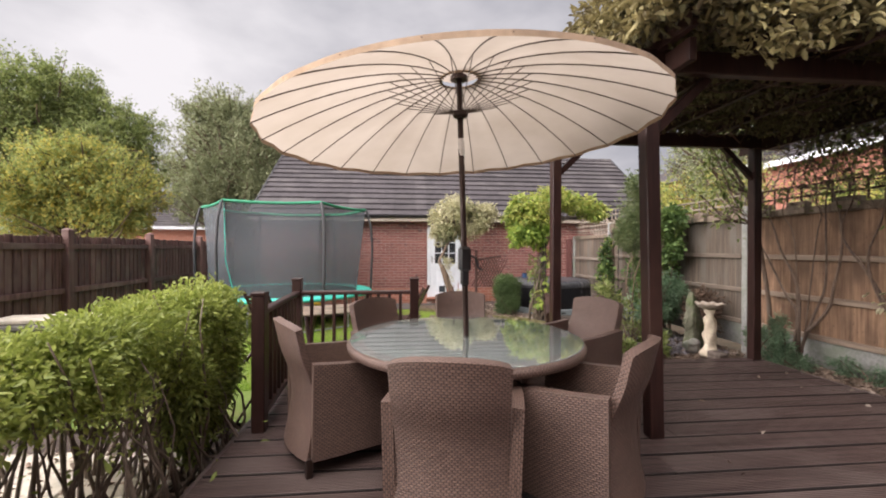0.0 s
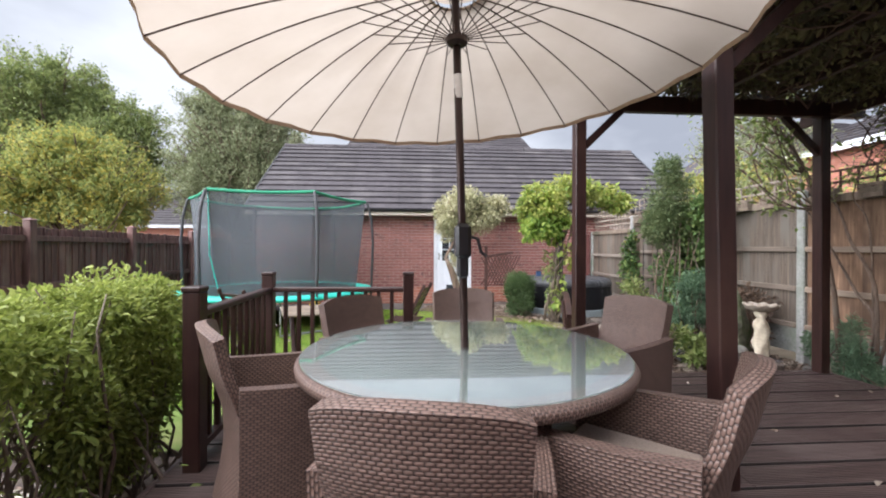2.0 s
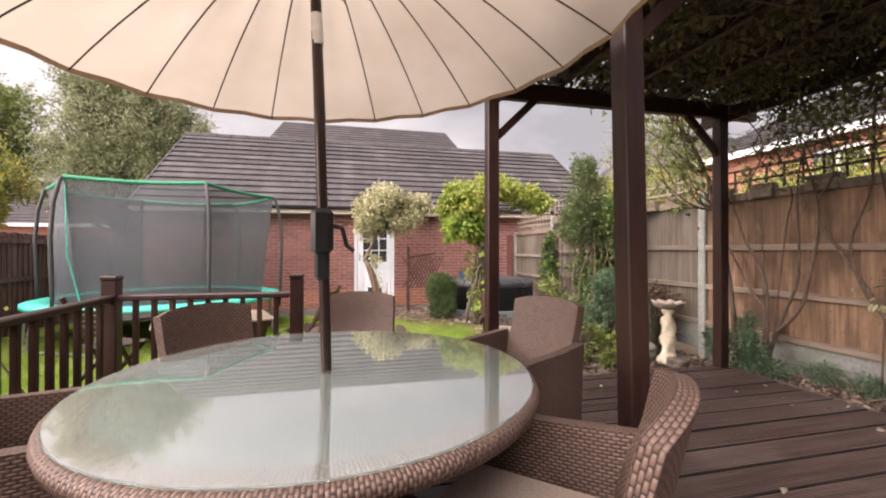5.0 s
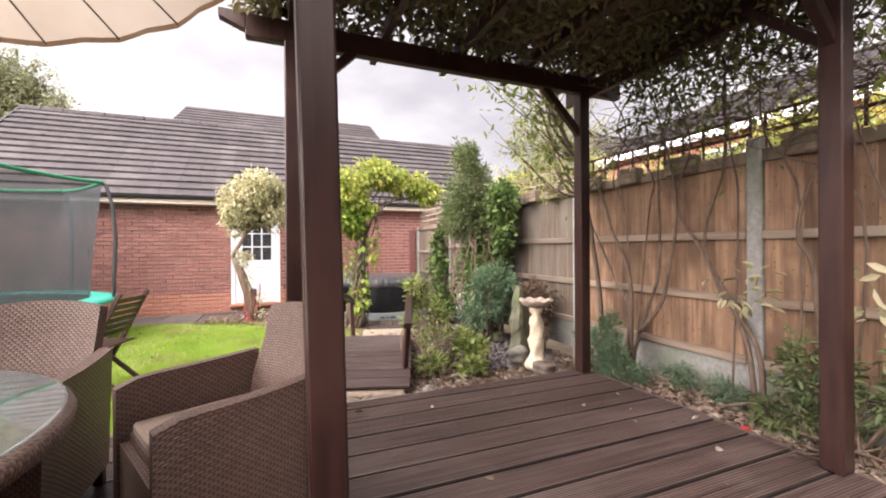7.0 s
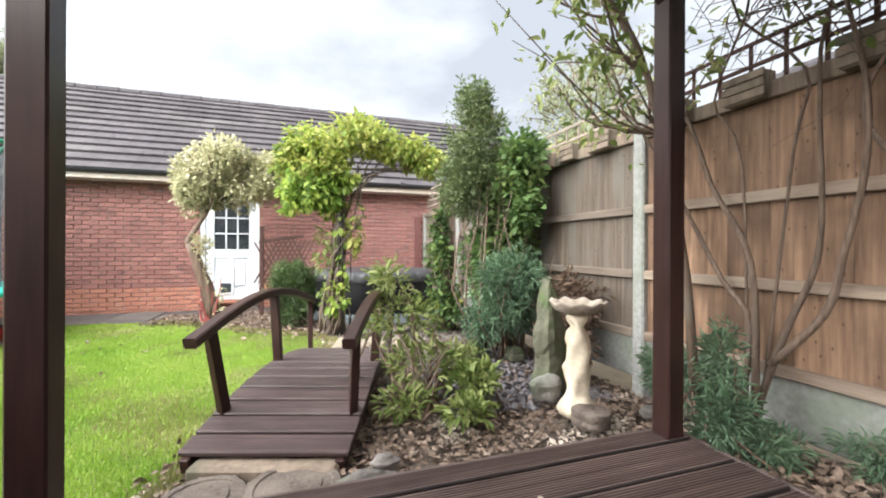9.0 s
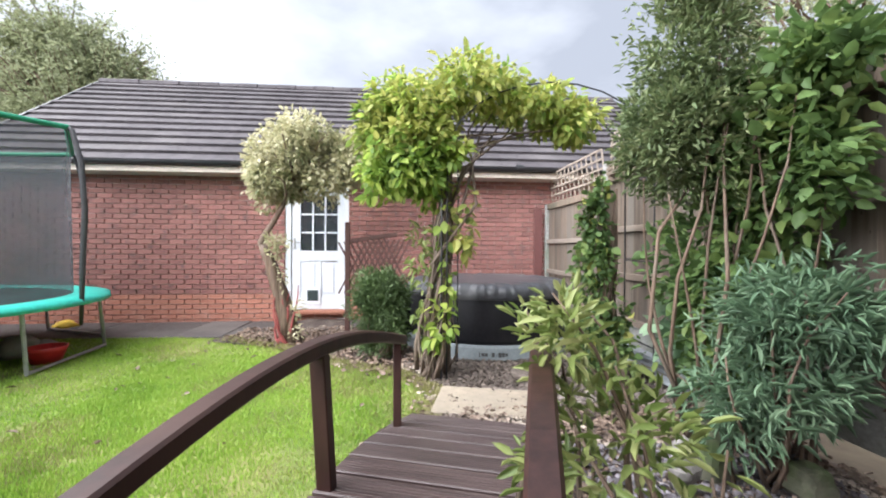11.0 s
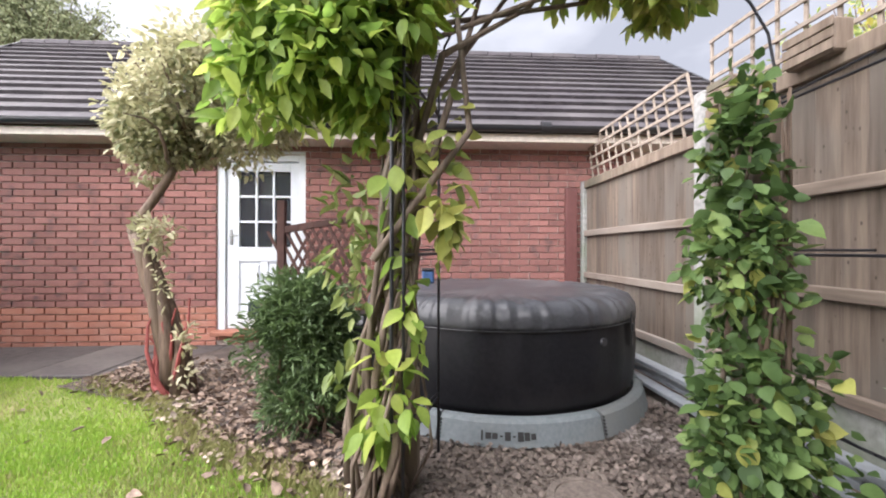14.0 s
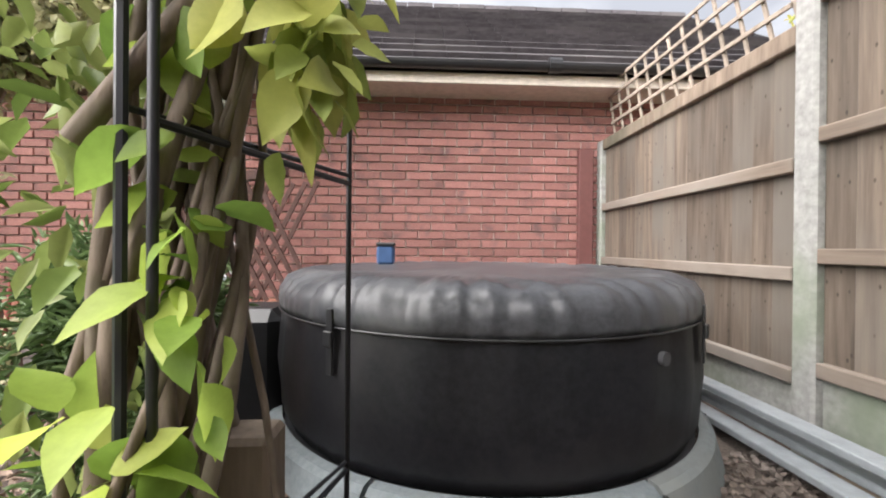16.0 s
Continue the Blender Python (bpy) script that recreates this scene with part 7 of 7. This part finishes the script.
def fence_climber():
    c = thing("fence_climber", "brown woody climber stems trained up the fence", "climbing plant")
    rng = np.random.default_rng(60)
    trunks = [[(4.60, 4.36, -0.1), (4.64, 4.27, 0.29), (4.67, 4.2, 0.55), (4.68, 4.1, 0.84), (4.68, 4.08, 1.16), (4.68, 4.09, 1.55), (4.66, 4.06, 1.93), (4.5, 3.8, 2.4)],
              [(4.64, 4.27, 0.32), (4.67, 4.06, 0.61), (4.68, 4.0, 0.88), (4.68, 3.93, 1.22), (4.66, 3.91, 1.56), (4.6, 3.95, 1.95), (4.5, 4.0, 2.4)],
              [(4.62, 3.27, -0.1), (4.66, 3.35, 0.4), (4.68, 3.51, 0.74), (4.68, 3.69, 1.07), (4.68, 3.87, 1.33), (4.68, 3.93, 1.56), (4.64, 3.76, 1.91), (4.5, 3.8, 2.4)],
              [(4.58, 3.2, -0.1), (4.66, 3.29, 0.41), (4.66, 3.54, 0.77), (4.66, 3.66, 1.2), (4.64, 3.5, 1.7), (4.5, 3.4, 2.4)],
              [(4.56, 4.4, -0.1), (4.64, 4.37, 0.49), (4.66, 4.54, 0.73), (4.66, 4.72, 1.05), (4.62, 4.89, 1.4), (4.5, 5.1, 1.9), (4.3, 5.2, 2.5)],
              [(4.58, 4.3, 0.1), (4.64, 4.37, 0.83), (4.64, 4.59, 1.27), (4.62, 4.72, 1.66), (4.5, 4.92, 2.0), (4.35, 5.31, 2.43)],
              [(4.62, 2.9, -0.1), (4.66, 2.94, 0.6), (4.67, 2.98, 1.0), (4.67, 3.05, 1.16), (4.66, 3.0, 1.45), (4.6, 2.8, 1.9), (4.45, 2.7, 2.4)],
              [(4.62, 2.2, -0.1), (4.66, 2.25, 0.5), (4.67, 2.12, 1.0), (4.64, 2.2, 1.6), (4.45, 2.3, 2.4)],
              [(4.62, 2.5, -0.1), (4.66, 2.38, 0.5), (4.67, 2.5, 1.0), (4.64, 2.68, 1.5), (4.45, 2.8, 2.4)]]
    for k in range(7):
        y0 = rng.uniform(2.2, 4.3)
        trunks.append([(4.64, y0 + rng.uniform(-0.1, 0.1), -0.1), (4.68, y0 + rng.uniform(-0.15, 0.15), 1.35), (4.64, y0 + rng.uniform(-0.3, 0.3), 1.75), (4.5, y0 + rng.uniform(-0.4, 0.4), 2.2), (4.25, y0 + rng.uniform(-0.5, 0.5), 2.6)])
    for t in trunks:
        t = eased(t)
        part("stem", Shape().tube(t, taper(0.019 if len(t) > 17 else 0.008, 0.006, len(t) - 1), 8), DARK_STEM, c, "smooth brown stem", True)
    tw = Shape()
    for k in range(560):
        a = np.array([4.55 + 0.12 * rng.normal(), rng.uniform(1.6, 4.25), rng.uniform(1.85, 2.5)])
        d = np.array([rng.normal() * 0.15 - 0.1, rng.normal() * 0.3, rng.normal() * 0.22])
        tw.tube(bent(a, a + d, 0.2, 4, rng), taper(rng.uniform(0.0025, 0.006), 0.0015, 4), 4, False)
    part("twig_tangle", tw, DARK_STEM, c, "dense bare twigs at the fence top")["kind"] = "stuff"
    n = 2600
    P = np.stack([4.5 + 0.16 * rng.normal(size=n), rng.uniform(1.5, 4.2, n), 2.35 + 0.25 * rng.normal(size=n)], 1)
    leaves("top_foliage", P, rng.normal(size=(n, 3)), 0.05, PIERIS, c, 0.5, 0.4, 0.8, rng=rng)
    P, D = cloud([((4.52, 3.35, 0.85), (0.12, 0.28, 0.25), 1.0), ((4.45, 2.5, 0.8), (0.14, 0.3, 0.3), 0.6)], 40)
    leaves("low_foliage", P, D, 0.085, VARIEGATED, c, 0.4, 0.2, 0.8, rng=rng)


fence_climber()


def overhanging_tree():
    t = thing("overhanging_tree", "slender tree with sparse yellow-green leaves leaning over the fence", "tree")
    rng = np.random.default_rng(70)
    part("trunk", Shape().tube([(4.58, 4.62, -0.1), (4.54, 4.66, 0.7), (4.5, 4.75, 1.4), (4.42, 4.85, 2.0), (4.2, 5.0, 2.6), (4.0, 5.2, 3.1)], [0.03, 0.026, 0.024, 0.02, 0.014, 0.006], 8), BARK, t, smooth=True)
    s, P = Shape(), []
    starts = [(4.48, 4.78, 1.6), (4.42, 4.85, 2.0), (4.3, 4.92, 2.35), (4.2, 5.0, 2.6)]
    for k in range(34):
        a = np.array(starts[k % 4])
        e = a + np.array([rng.uniform(-1.1, 0.4), rng.uniform(-0.4, 0.6), rng.uniform(0.1, 0.9)])
        pts = bent(a, e, 0.08, 6, rng)
        s.tube(pts, taper(0.010, 0.002, 6), 5, False)
        for q in pts[2:]:
            for _ in range(4):
                P.append(q + rng.normal(size=3) * 0.09)
    part("branchwork", s, BARK, t)
    P = np.array(P)
    leaves("crown", P, rng.normal(size=P.shape), 0.075, PIERIS, t, 0.42, 0.6, 0.7, rng=rng)


overhanging_tree()


def tree(name, label, x, y, h, blobs, per, size, mat, seed, trunk_r=0.18):
    t = thing(name, label, "tree")
    rng = np.random.default_rng(seed)
    top = max(b[0][2] for b in blobs)
    part("trunk", Shape().tube([(x, y, -0.3), (x + 0.1, y, h * 0.3), (x, y + 0.1, h * 0.6), (x, y, top * 0.9)], [trunk_r, trunk_r * 0.7, trunk_r * 0.45, trunk_r * 0.1], 9), BARK, t, smooth=True)
    s = Shape()
    for c, r, k in blobs:
        for _ in range(int(7 + 6 * k)):
            e = tuple(c[i] + rng.uniform(-0.9, 0.9) * r[i] for i in range(3))
            s.tube(bent((x, y, max(0.5, c[2] - r[2] * 1.2)), e, 0.06, 5, rng), taper(trunk_r * 0.3, 0.012, 5), 5, False)
    part("branchwork", s, BARK, t)
    P, D = cloud(blobs, per * 1.8, 60, 0.22)
    leaves("crown", P, D, size * 0.56, mat, t, 0.5, 0.3, 0.8, rng=rng)
    # thin outer shoots that break up the outline
    w, Q = Shape(), []
    for c, r, k in blobs:
        for _ in range(int(70 * k)):
            d = rng.normal(size=3)
            d /= np.linalg.norm(d)
            d[2] = abs(d[2]) * 0.9 + d[2] * 0.1
            a = np.array(c) + d * np.array(r) * 0.75
            e = np.array(c) + d * np.array(r) * rng.uniform(1.0, 1.32) + np.array([0, 0, 0.12 * r[2]])
            pts = bent(a, e, 0.05, 4, rng)
            w.tube(pts, taper(0.014, 0.005, 4), 3, False)
            for q in pts[1:]:
                Q.extend(q + rng.normal(size=(10, 3)) * 0.06 * max(r))
    part("twig_tangle", w, BARK, t)["kind"] = "stuff"
    Q = np.array(Q)
    leaves("outer_foliage", Q, rng.normal(size=Q.shape), size * 0.55, mat, t, 0.45, 0.2, 0.8, rng=rng)


tree("olive_tree", "large grey-green broadleaf tree with a ragged crown", -6.6, 16.5, 6, [((-6.4, 16.5, 4.2), (2.2, 1.8, 2.1), 2.0), ((-5.0, 16.3, 3.4), (1.7, 1.5, 1.8), 1.5), ((-7.6, 16.8, 3.6), (1.5, 1.4, 1.7), 1.0), ((-6.6, 16.5, 6.2), (1.3, 1.2, 1.0), 0.7), ((-5.6, 16.5, 5.4), (1.2, 1.2, 1.0), 0.7), ((-7.6, 16.5, 5.7), (0.9, 0.9, 1.3), 0.5)], 5200, 0.17, TREE_OLIVE, 81)
tree("yellowing_tree", "rounded tree with yellowing green leaves behind the fence", -9.4, 13.0, 4, [((-9.6, 13.0, 2.9), (1.7, 1.4, 1.3), 1.6), ((-8.4, 12.9, 2.4), (1.2, 1.2, 1.3), 1.2), ((-10.8, 13.0, 2.6), (1.3, 1.2, 1.4), 1.1), ((-9.3, 12.8, 3.7), (1.1, 1.1, 0.7), 0.7)], 4800, 0.15, TREE_GOLD, 82)
tree("dark_tree", "tall dark green tree behind the garden", -17.0, 21.0, 9, [((-17.2, 21, 5.6), (3.0, 2.4, 2.8), 1.7), ((-14.0, 21, 4.4), (2.6, 2.2, 2.4), 1.4), ((-19.5, 21.2, 7.2), (2.2, 2.2, 2.6), 1.2), ((-16.8, 21, 8.4), (1.9, 1.9, 1.8), 0.9), ((-13.2, 21, 6.4), (1.6, 1.6, 1.5), 0.7), ((-22, 21, 5.5), (2.6, 2.2, 3.2), 1.2), ((-15, 21, 7.6), (1.2, 1.2, 1.7), 0.5)], 4600, 0.24, TREE_DARK, 83, 0.3)
tree("dark_tree", "tall dark green tree beyond the garage", -8.6, 24, 7, [((-8.6, 24, 4.5), (3.0, 2.0, 2.6), 1.3), ((-10.8, 24, 4.4), (2.2, 2.0, 2.2), 0.9)], 4000, 0.24, TREE_OLIVE, 84, 0.25)
tree("garden_tree", "yellow-green tree behind the fence", 9.5, 11.5, 4, [((9.2, 11.5, 2.6), (1.6, 1.4, 1.4), 1.0), ((8.0, 10.5, 2.2), (1.0, 1.0, 0.9), 0.6)], 3400, 0.15, TREE_GOLD, 85)
tree("garden_tree", "bushy green tree beyond the fence", 8.0, 6.0, 4, [((8.0, 6.0, 1.9), (1.0, 1.3, 0.7), 0.8), ((7.2, 4.0, 1.9), (0.8, 1.0, 0.7), 0.6)], 2200, 0.13, TREE_GOLD, 86)
tree("garden_tree", "grey-green leafless-topped tree beyond the fence", 7.2, 8.0, 4, [((6.9, 8.4, 3.0), (0.9, 1.0, 1.0), 1.0)], 1500, 0.10, TREE_OLIVE, 87, 0.08)

# ---- litter, gravel and grass ----
def inside_outline(x, y, outline):
    c = np.zeros(len(x), bool)
    for i in range(len(outline)):
        (x1, y1), (x2, y2) = outline[i - 1], outline[i]
        if y1 == y2:
            continue
        c ^= ((y1 > y) != (y2 > y)) & (x < (x2 - x1) * (y - y1) / (y2 - y1) + x1)
    return c


def blades(name, x, y, z, height, mat, label, width=0.005):
    n = len(x)
    rng = np.random.default_rng(90)
    h = height * rng.uniform(0.6, 1.3, n)
    a = rng.uniform(0, 6.283, n)
    lean = rng.uniform(0.1, 0.7, n) * h
    dx, dy = np.cos(a), np.sin(a)
    w = width * rng.uniform(0.7, 1.3, n)
    v = np.empty((n, 3, 3))
    v[:, 0] = np.stack([x - dy * w, y + dx * w, z], 1)
    v[:, 1] = np.stack([x + dy * w, y - dx * w, z], 1)
    v[:, 2] = np.stack([x + dx * lean, y + dy * lean, z + h], 1)
    me = bpy.data.meshes.new(name)
    me.vertices.add(n * 3)
    me.vertices.foreach_set("co", v.reshape(-1))
    me.loops.add(n * 3)
    me.loops.foreach_set("vertex_index", np.arange(n * 3, dtype=np.int32))
    me.polygons.add(n)
    me.polygons.foreach_set("loop_start", np.arange(0, n * 3, 3, dtype=np.int32))
    me.update(calc_edges=True)
    me.materials.append(mat)
    return tagged(new(name, me), label, "grass", kind="stuff")


g = np.random.default_rng(91)
n = 330000
gx, gy = g.uniform(-4.6, 2.5, n), g.uniform(4.4, 9.95, n)
gx2, gy2 = g.uniform(0.2, 2.85, 140000), g.uniform(4.4, 9.0, 140000)
gx, gy = np.concatenate([gx, gx2]), np.concatenate([gy, gy2])
keep = inside_outline(gx, gy, LAWN_EDGE)
patchy = np.sin(gx * 2.3 + 1.0) * np.sin(gy * 2.9) + 0.6 * np.sin(gx * 5.1 + gy * 4.3) + 0.5 * np.sin(gx * 9.0 - gy * 7.0)
worn = (patchy + 1.1 * np.clip((gx - 0.6) / 1.6, 0, 1.2) - 0.8 + 0.5 * g.normal(size=len(gx))) > 0.12
dry = keep & worn & (g.uniform(size=len(gx)) < 0.55)
blades("worn_grass", gx[dry], gy[dry], np.full(dry.sum(), LAWN_Z - 0.014), 0.034, DRY_GRASS, "worn straw-coloured grass along the bed")
keep &= ~worn | (g.uniform(size=len(gx)) < 0.35)
blades("grass", gx[keep], gy[keep], np.full(keep.sum(), LAWN_Z - 0.012), 0.034, GRASS, "short bright green grass of the lawn")


def litter(name, n, area, z, size, mat, label, aspect, flat=0.25, seed=1, cat="leaf litter", outline=None):
    r = np.random.default_rng(seed)
    x, y = r.uniform(area[0], area[1], n), r.uniform(area[2], area[3], n)
    if outline:
        k = inside_outline(x, y, outline)
        x, y = x[k], y[k]
    m = len(x)
    d = np.stack([r.normal(size=m), r.normal(size=m), r.normal(size=m) * flat], 1)
    ob = leaves(name, np.stack([x, y, z + r.uniform(0, 0.03, m)], 1), d, size, mat, None, aspect, 0.0, 0.05, 0.5, 0.3, r, "stuff")
    return tagged(ob, label, cat)


litter("leaf_litter", 20000, (1.7, 4.7, 4.5, 7.3), -0.165, 0.036, CHIPS, "brown fallen leaves over the bark mulch", 0.55, seed=3, outline=[(1.7, 4.5), (4.72, 4.5), (4.72, 7.3), (2.9, 7.3), (2.65, 5.5), (1.9, 5.0)])
litter("side_leaf_litter", 8500, (4.2, 4.72, -1.0, 4.5), -0.075, 0.042, CHIPS, "brown fallen leaves along the fence bed", 0.55, seed=4)
litter("gravel_litter", 15000, (2.5, 4.65, 7.1, 9.0), -0.174, 0.024, PEBBLES, "gravel and bark chips round the tub", 0.75, seed=5, cat="gravel", outline=[(2.72, 7.1), (4.7, 7.1), (4.7, 9.0), (2.5, 9.0), (2.5, 8.3), (2.85, 7.7)])
litter("bush_litter", 5000, (0.4, 2.8, 8.0, 10.2), -0.165, 0.045, CHIPS, "leaf litter under the bush", 0.55, seed=6, outline=[(0.3, 9.7), (1.2, 9.25), (1.8, 8.65), (2.5, 8.2), (2.8, 7.8), (2.8, 10.2), (0.3, 10.2)])
litter("slate_litter", 5000, (3.3, 4.5, 5.2, 6.7), -0.155, 0.035, SLATE_CHIPS, "purple-grey slate chippings in the bed", 0.7, seed=7, cat="gravel")
litter("lawn_leaves", 110, (-3.0, 2.4, 4.6, 9.6), LAWN_Z + 0.015, 0.05, CHIPS, "scattered fallen leaves on the lawn", 0.6, 0.3, seed=8, outline=LAWN_EDGE)
litter("deck_leaves", 26, (1.9, 4.1, 1.8, 4.3), 0.004, 0.045, CHIPS, "a few fallen leaves on the deck", 0.5, 0.05, seed=9)
scrap = thing("plastic_wrapper", "crumpled red and green plastic wrapper on the leaf litter", "litter", (4.27, 3.13, -0.05))
part("red_piece", Shape().lathe([(0.03, 0), (0.035, 0.012), (0.02, 0.03), (0.004, 0.034)], 12, wob=lambda q, z, a: (q * (1 + 0.3 * math.sin(3 * a + z * 60)), z)), PLASTIC_RED, scrap)
part("green_piece", Shape().lathe([(0.02, 0), (0.024, 0.01), (0.008, 0.022)], 10, (-0.045, 0.03, 0), lambda q, z, a: (q * (1 + 0.3 * math.sin(2 * a + z * 50)), z)), GREEN_BAND, scrap)
er = np.random.default_rng(14)
edge = LAWN_EDGE[3:13]
ex, ey = [], []
for (x1, y1), (x2, y2) in zip(edge, edge[1:]):
    k = int(2400 * math.hypot(x2 - x1, y2 - y1))
    u = er.uniform(size=k)
    ex.append(x1 + (x2 - x1) * u + 0.05 * er.normal(size=k))
    ey.append(y1 + (y2 - y1) * u + 0.05 * er.normal(size=k))
ex, ey = np.concatenate(ex), np.concatenate(ey)
blades("edge_grass", ex, ey, np.full(len(ex), -0.188), 0.04, DRY_GRASS, "ragged straw-coloured grass at the lawn edge")
pick = er.uniform(size=len(ex)) < 0.07
ob = leaves("edge_litter", np.stack([ex[pick] + 0.06 * er.normal(size=pick.sum()), ey[pick] + 0.06 * er.normal(size=pick.sum()), np.full(pick.sum(), -0.165)], 1), er.normal(size=(pick.sum(), 3)) * np.array([1, 1, 0.25]), 0.04, CHIPS, None, 0.6, 0.0, 0.05, 0.5, 0.3, er, "stuff")
tagged(ob, "dry leaves and bark along the lawn edge", "leaf litter")
litter("hedge_litter", 2600, (-2.6, -1.16, 0.6, 3.2), -0.22, 0.05, CHIPS, "dry leaves under the hedge", 0.55, seed=10)

# ---- bricks of the garage wall ----
BL, BH, J = 0.215, 0.065, 0.010
near, rest_v, rest_f, base_v, base_f = [], [], [], [], []
brick_mesh = {}


def brick_points(w):
    y0, y1, c = -0.0105, 0.004, 0.003
    return [(-w / 2, y1, -BH / 2), (w / 2, y1, -BH / 2), (w / 2, y1, BH / 2), (-w / 2, y1, BH / 2), (-w / 2 + c, y0, -BH / 2 + c), (w / 2 - c, y0, -BH / 2 + c), (w / 2 - c, y0, BH / 2 - c), (-w / 2 + c, y0, BH / 2 - c)]


BF = [(4, 5, 6, 7), (0, 1, 5, 4), (1, 2, 6, 5), (2, 3, 7, 6), (3, 0, 4, 7)]
wall_part = thing("brick_face", "red stretcher-bond brickwork with pale mortar joints", "wall", kind="structure")
course = 0
z = BASE_Z + 0.04
brng = np.random.default_rng(77)
while z < TOP_Z - 0.02:
    x = GX0 - (course % 2) * (BL + J) / 2
    while x < 5.2:
        a, b = x, x + BL
        x += BL + J
        if z - BH / 2 < DTOP + 0.02:
            if a < DX0 < b:
                b = DX0 - 0.003
            if a < DX1 < b:
                a = DX1 + 0.003
            if a >= DX0 - 0.002 and b <= DX1 + 0.002 and z > -0.1:
                continue
        if b - a < 0.03:
            continue
        w, cx = b - a, (a + b) / 2
        dy_ = 0.0015 * brng.uniform(-1, 1)
        if 2.75 < cx < 4.75 and 0.25 < z < 2.0 and len(near) < 290 and abs(w - BL) < 0.001:
            near.append((cx, WALL_Y + 0.002 + dy_, z))
            continue
        V, F = (base_v, base_f) if z < 0.24 else (rest_v, rest_f)
        k = len(V)
        V.extend((cx + p[0], WALL_Y + 0.002 + p[1] + dy_, z + p[2]) for p in brick_points(w))
        F.extend(tuple(k + i for i in f) for f in BF)
    z += BH + J
    course += 1
for nm, V, F, m in (("far_bricks", rest_v, rest_f, BRICK), ("base_bricks", base_v, base_f, BRICK_BASE)):
    s = Shape()
    s.v, s.f = V, F
    tagged(part(nm, s, m, wall_part), kind="stuff")
s = Shape()
s.v, s.f = brick_points(BL), BF
bd = s.data("brick", BRICK)
for p in near:
    shared("brick", bd, wall_part, p)
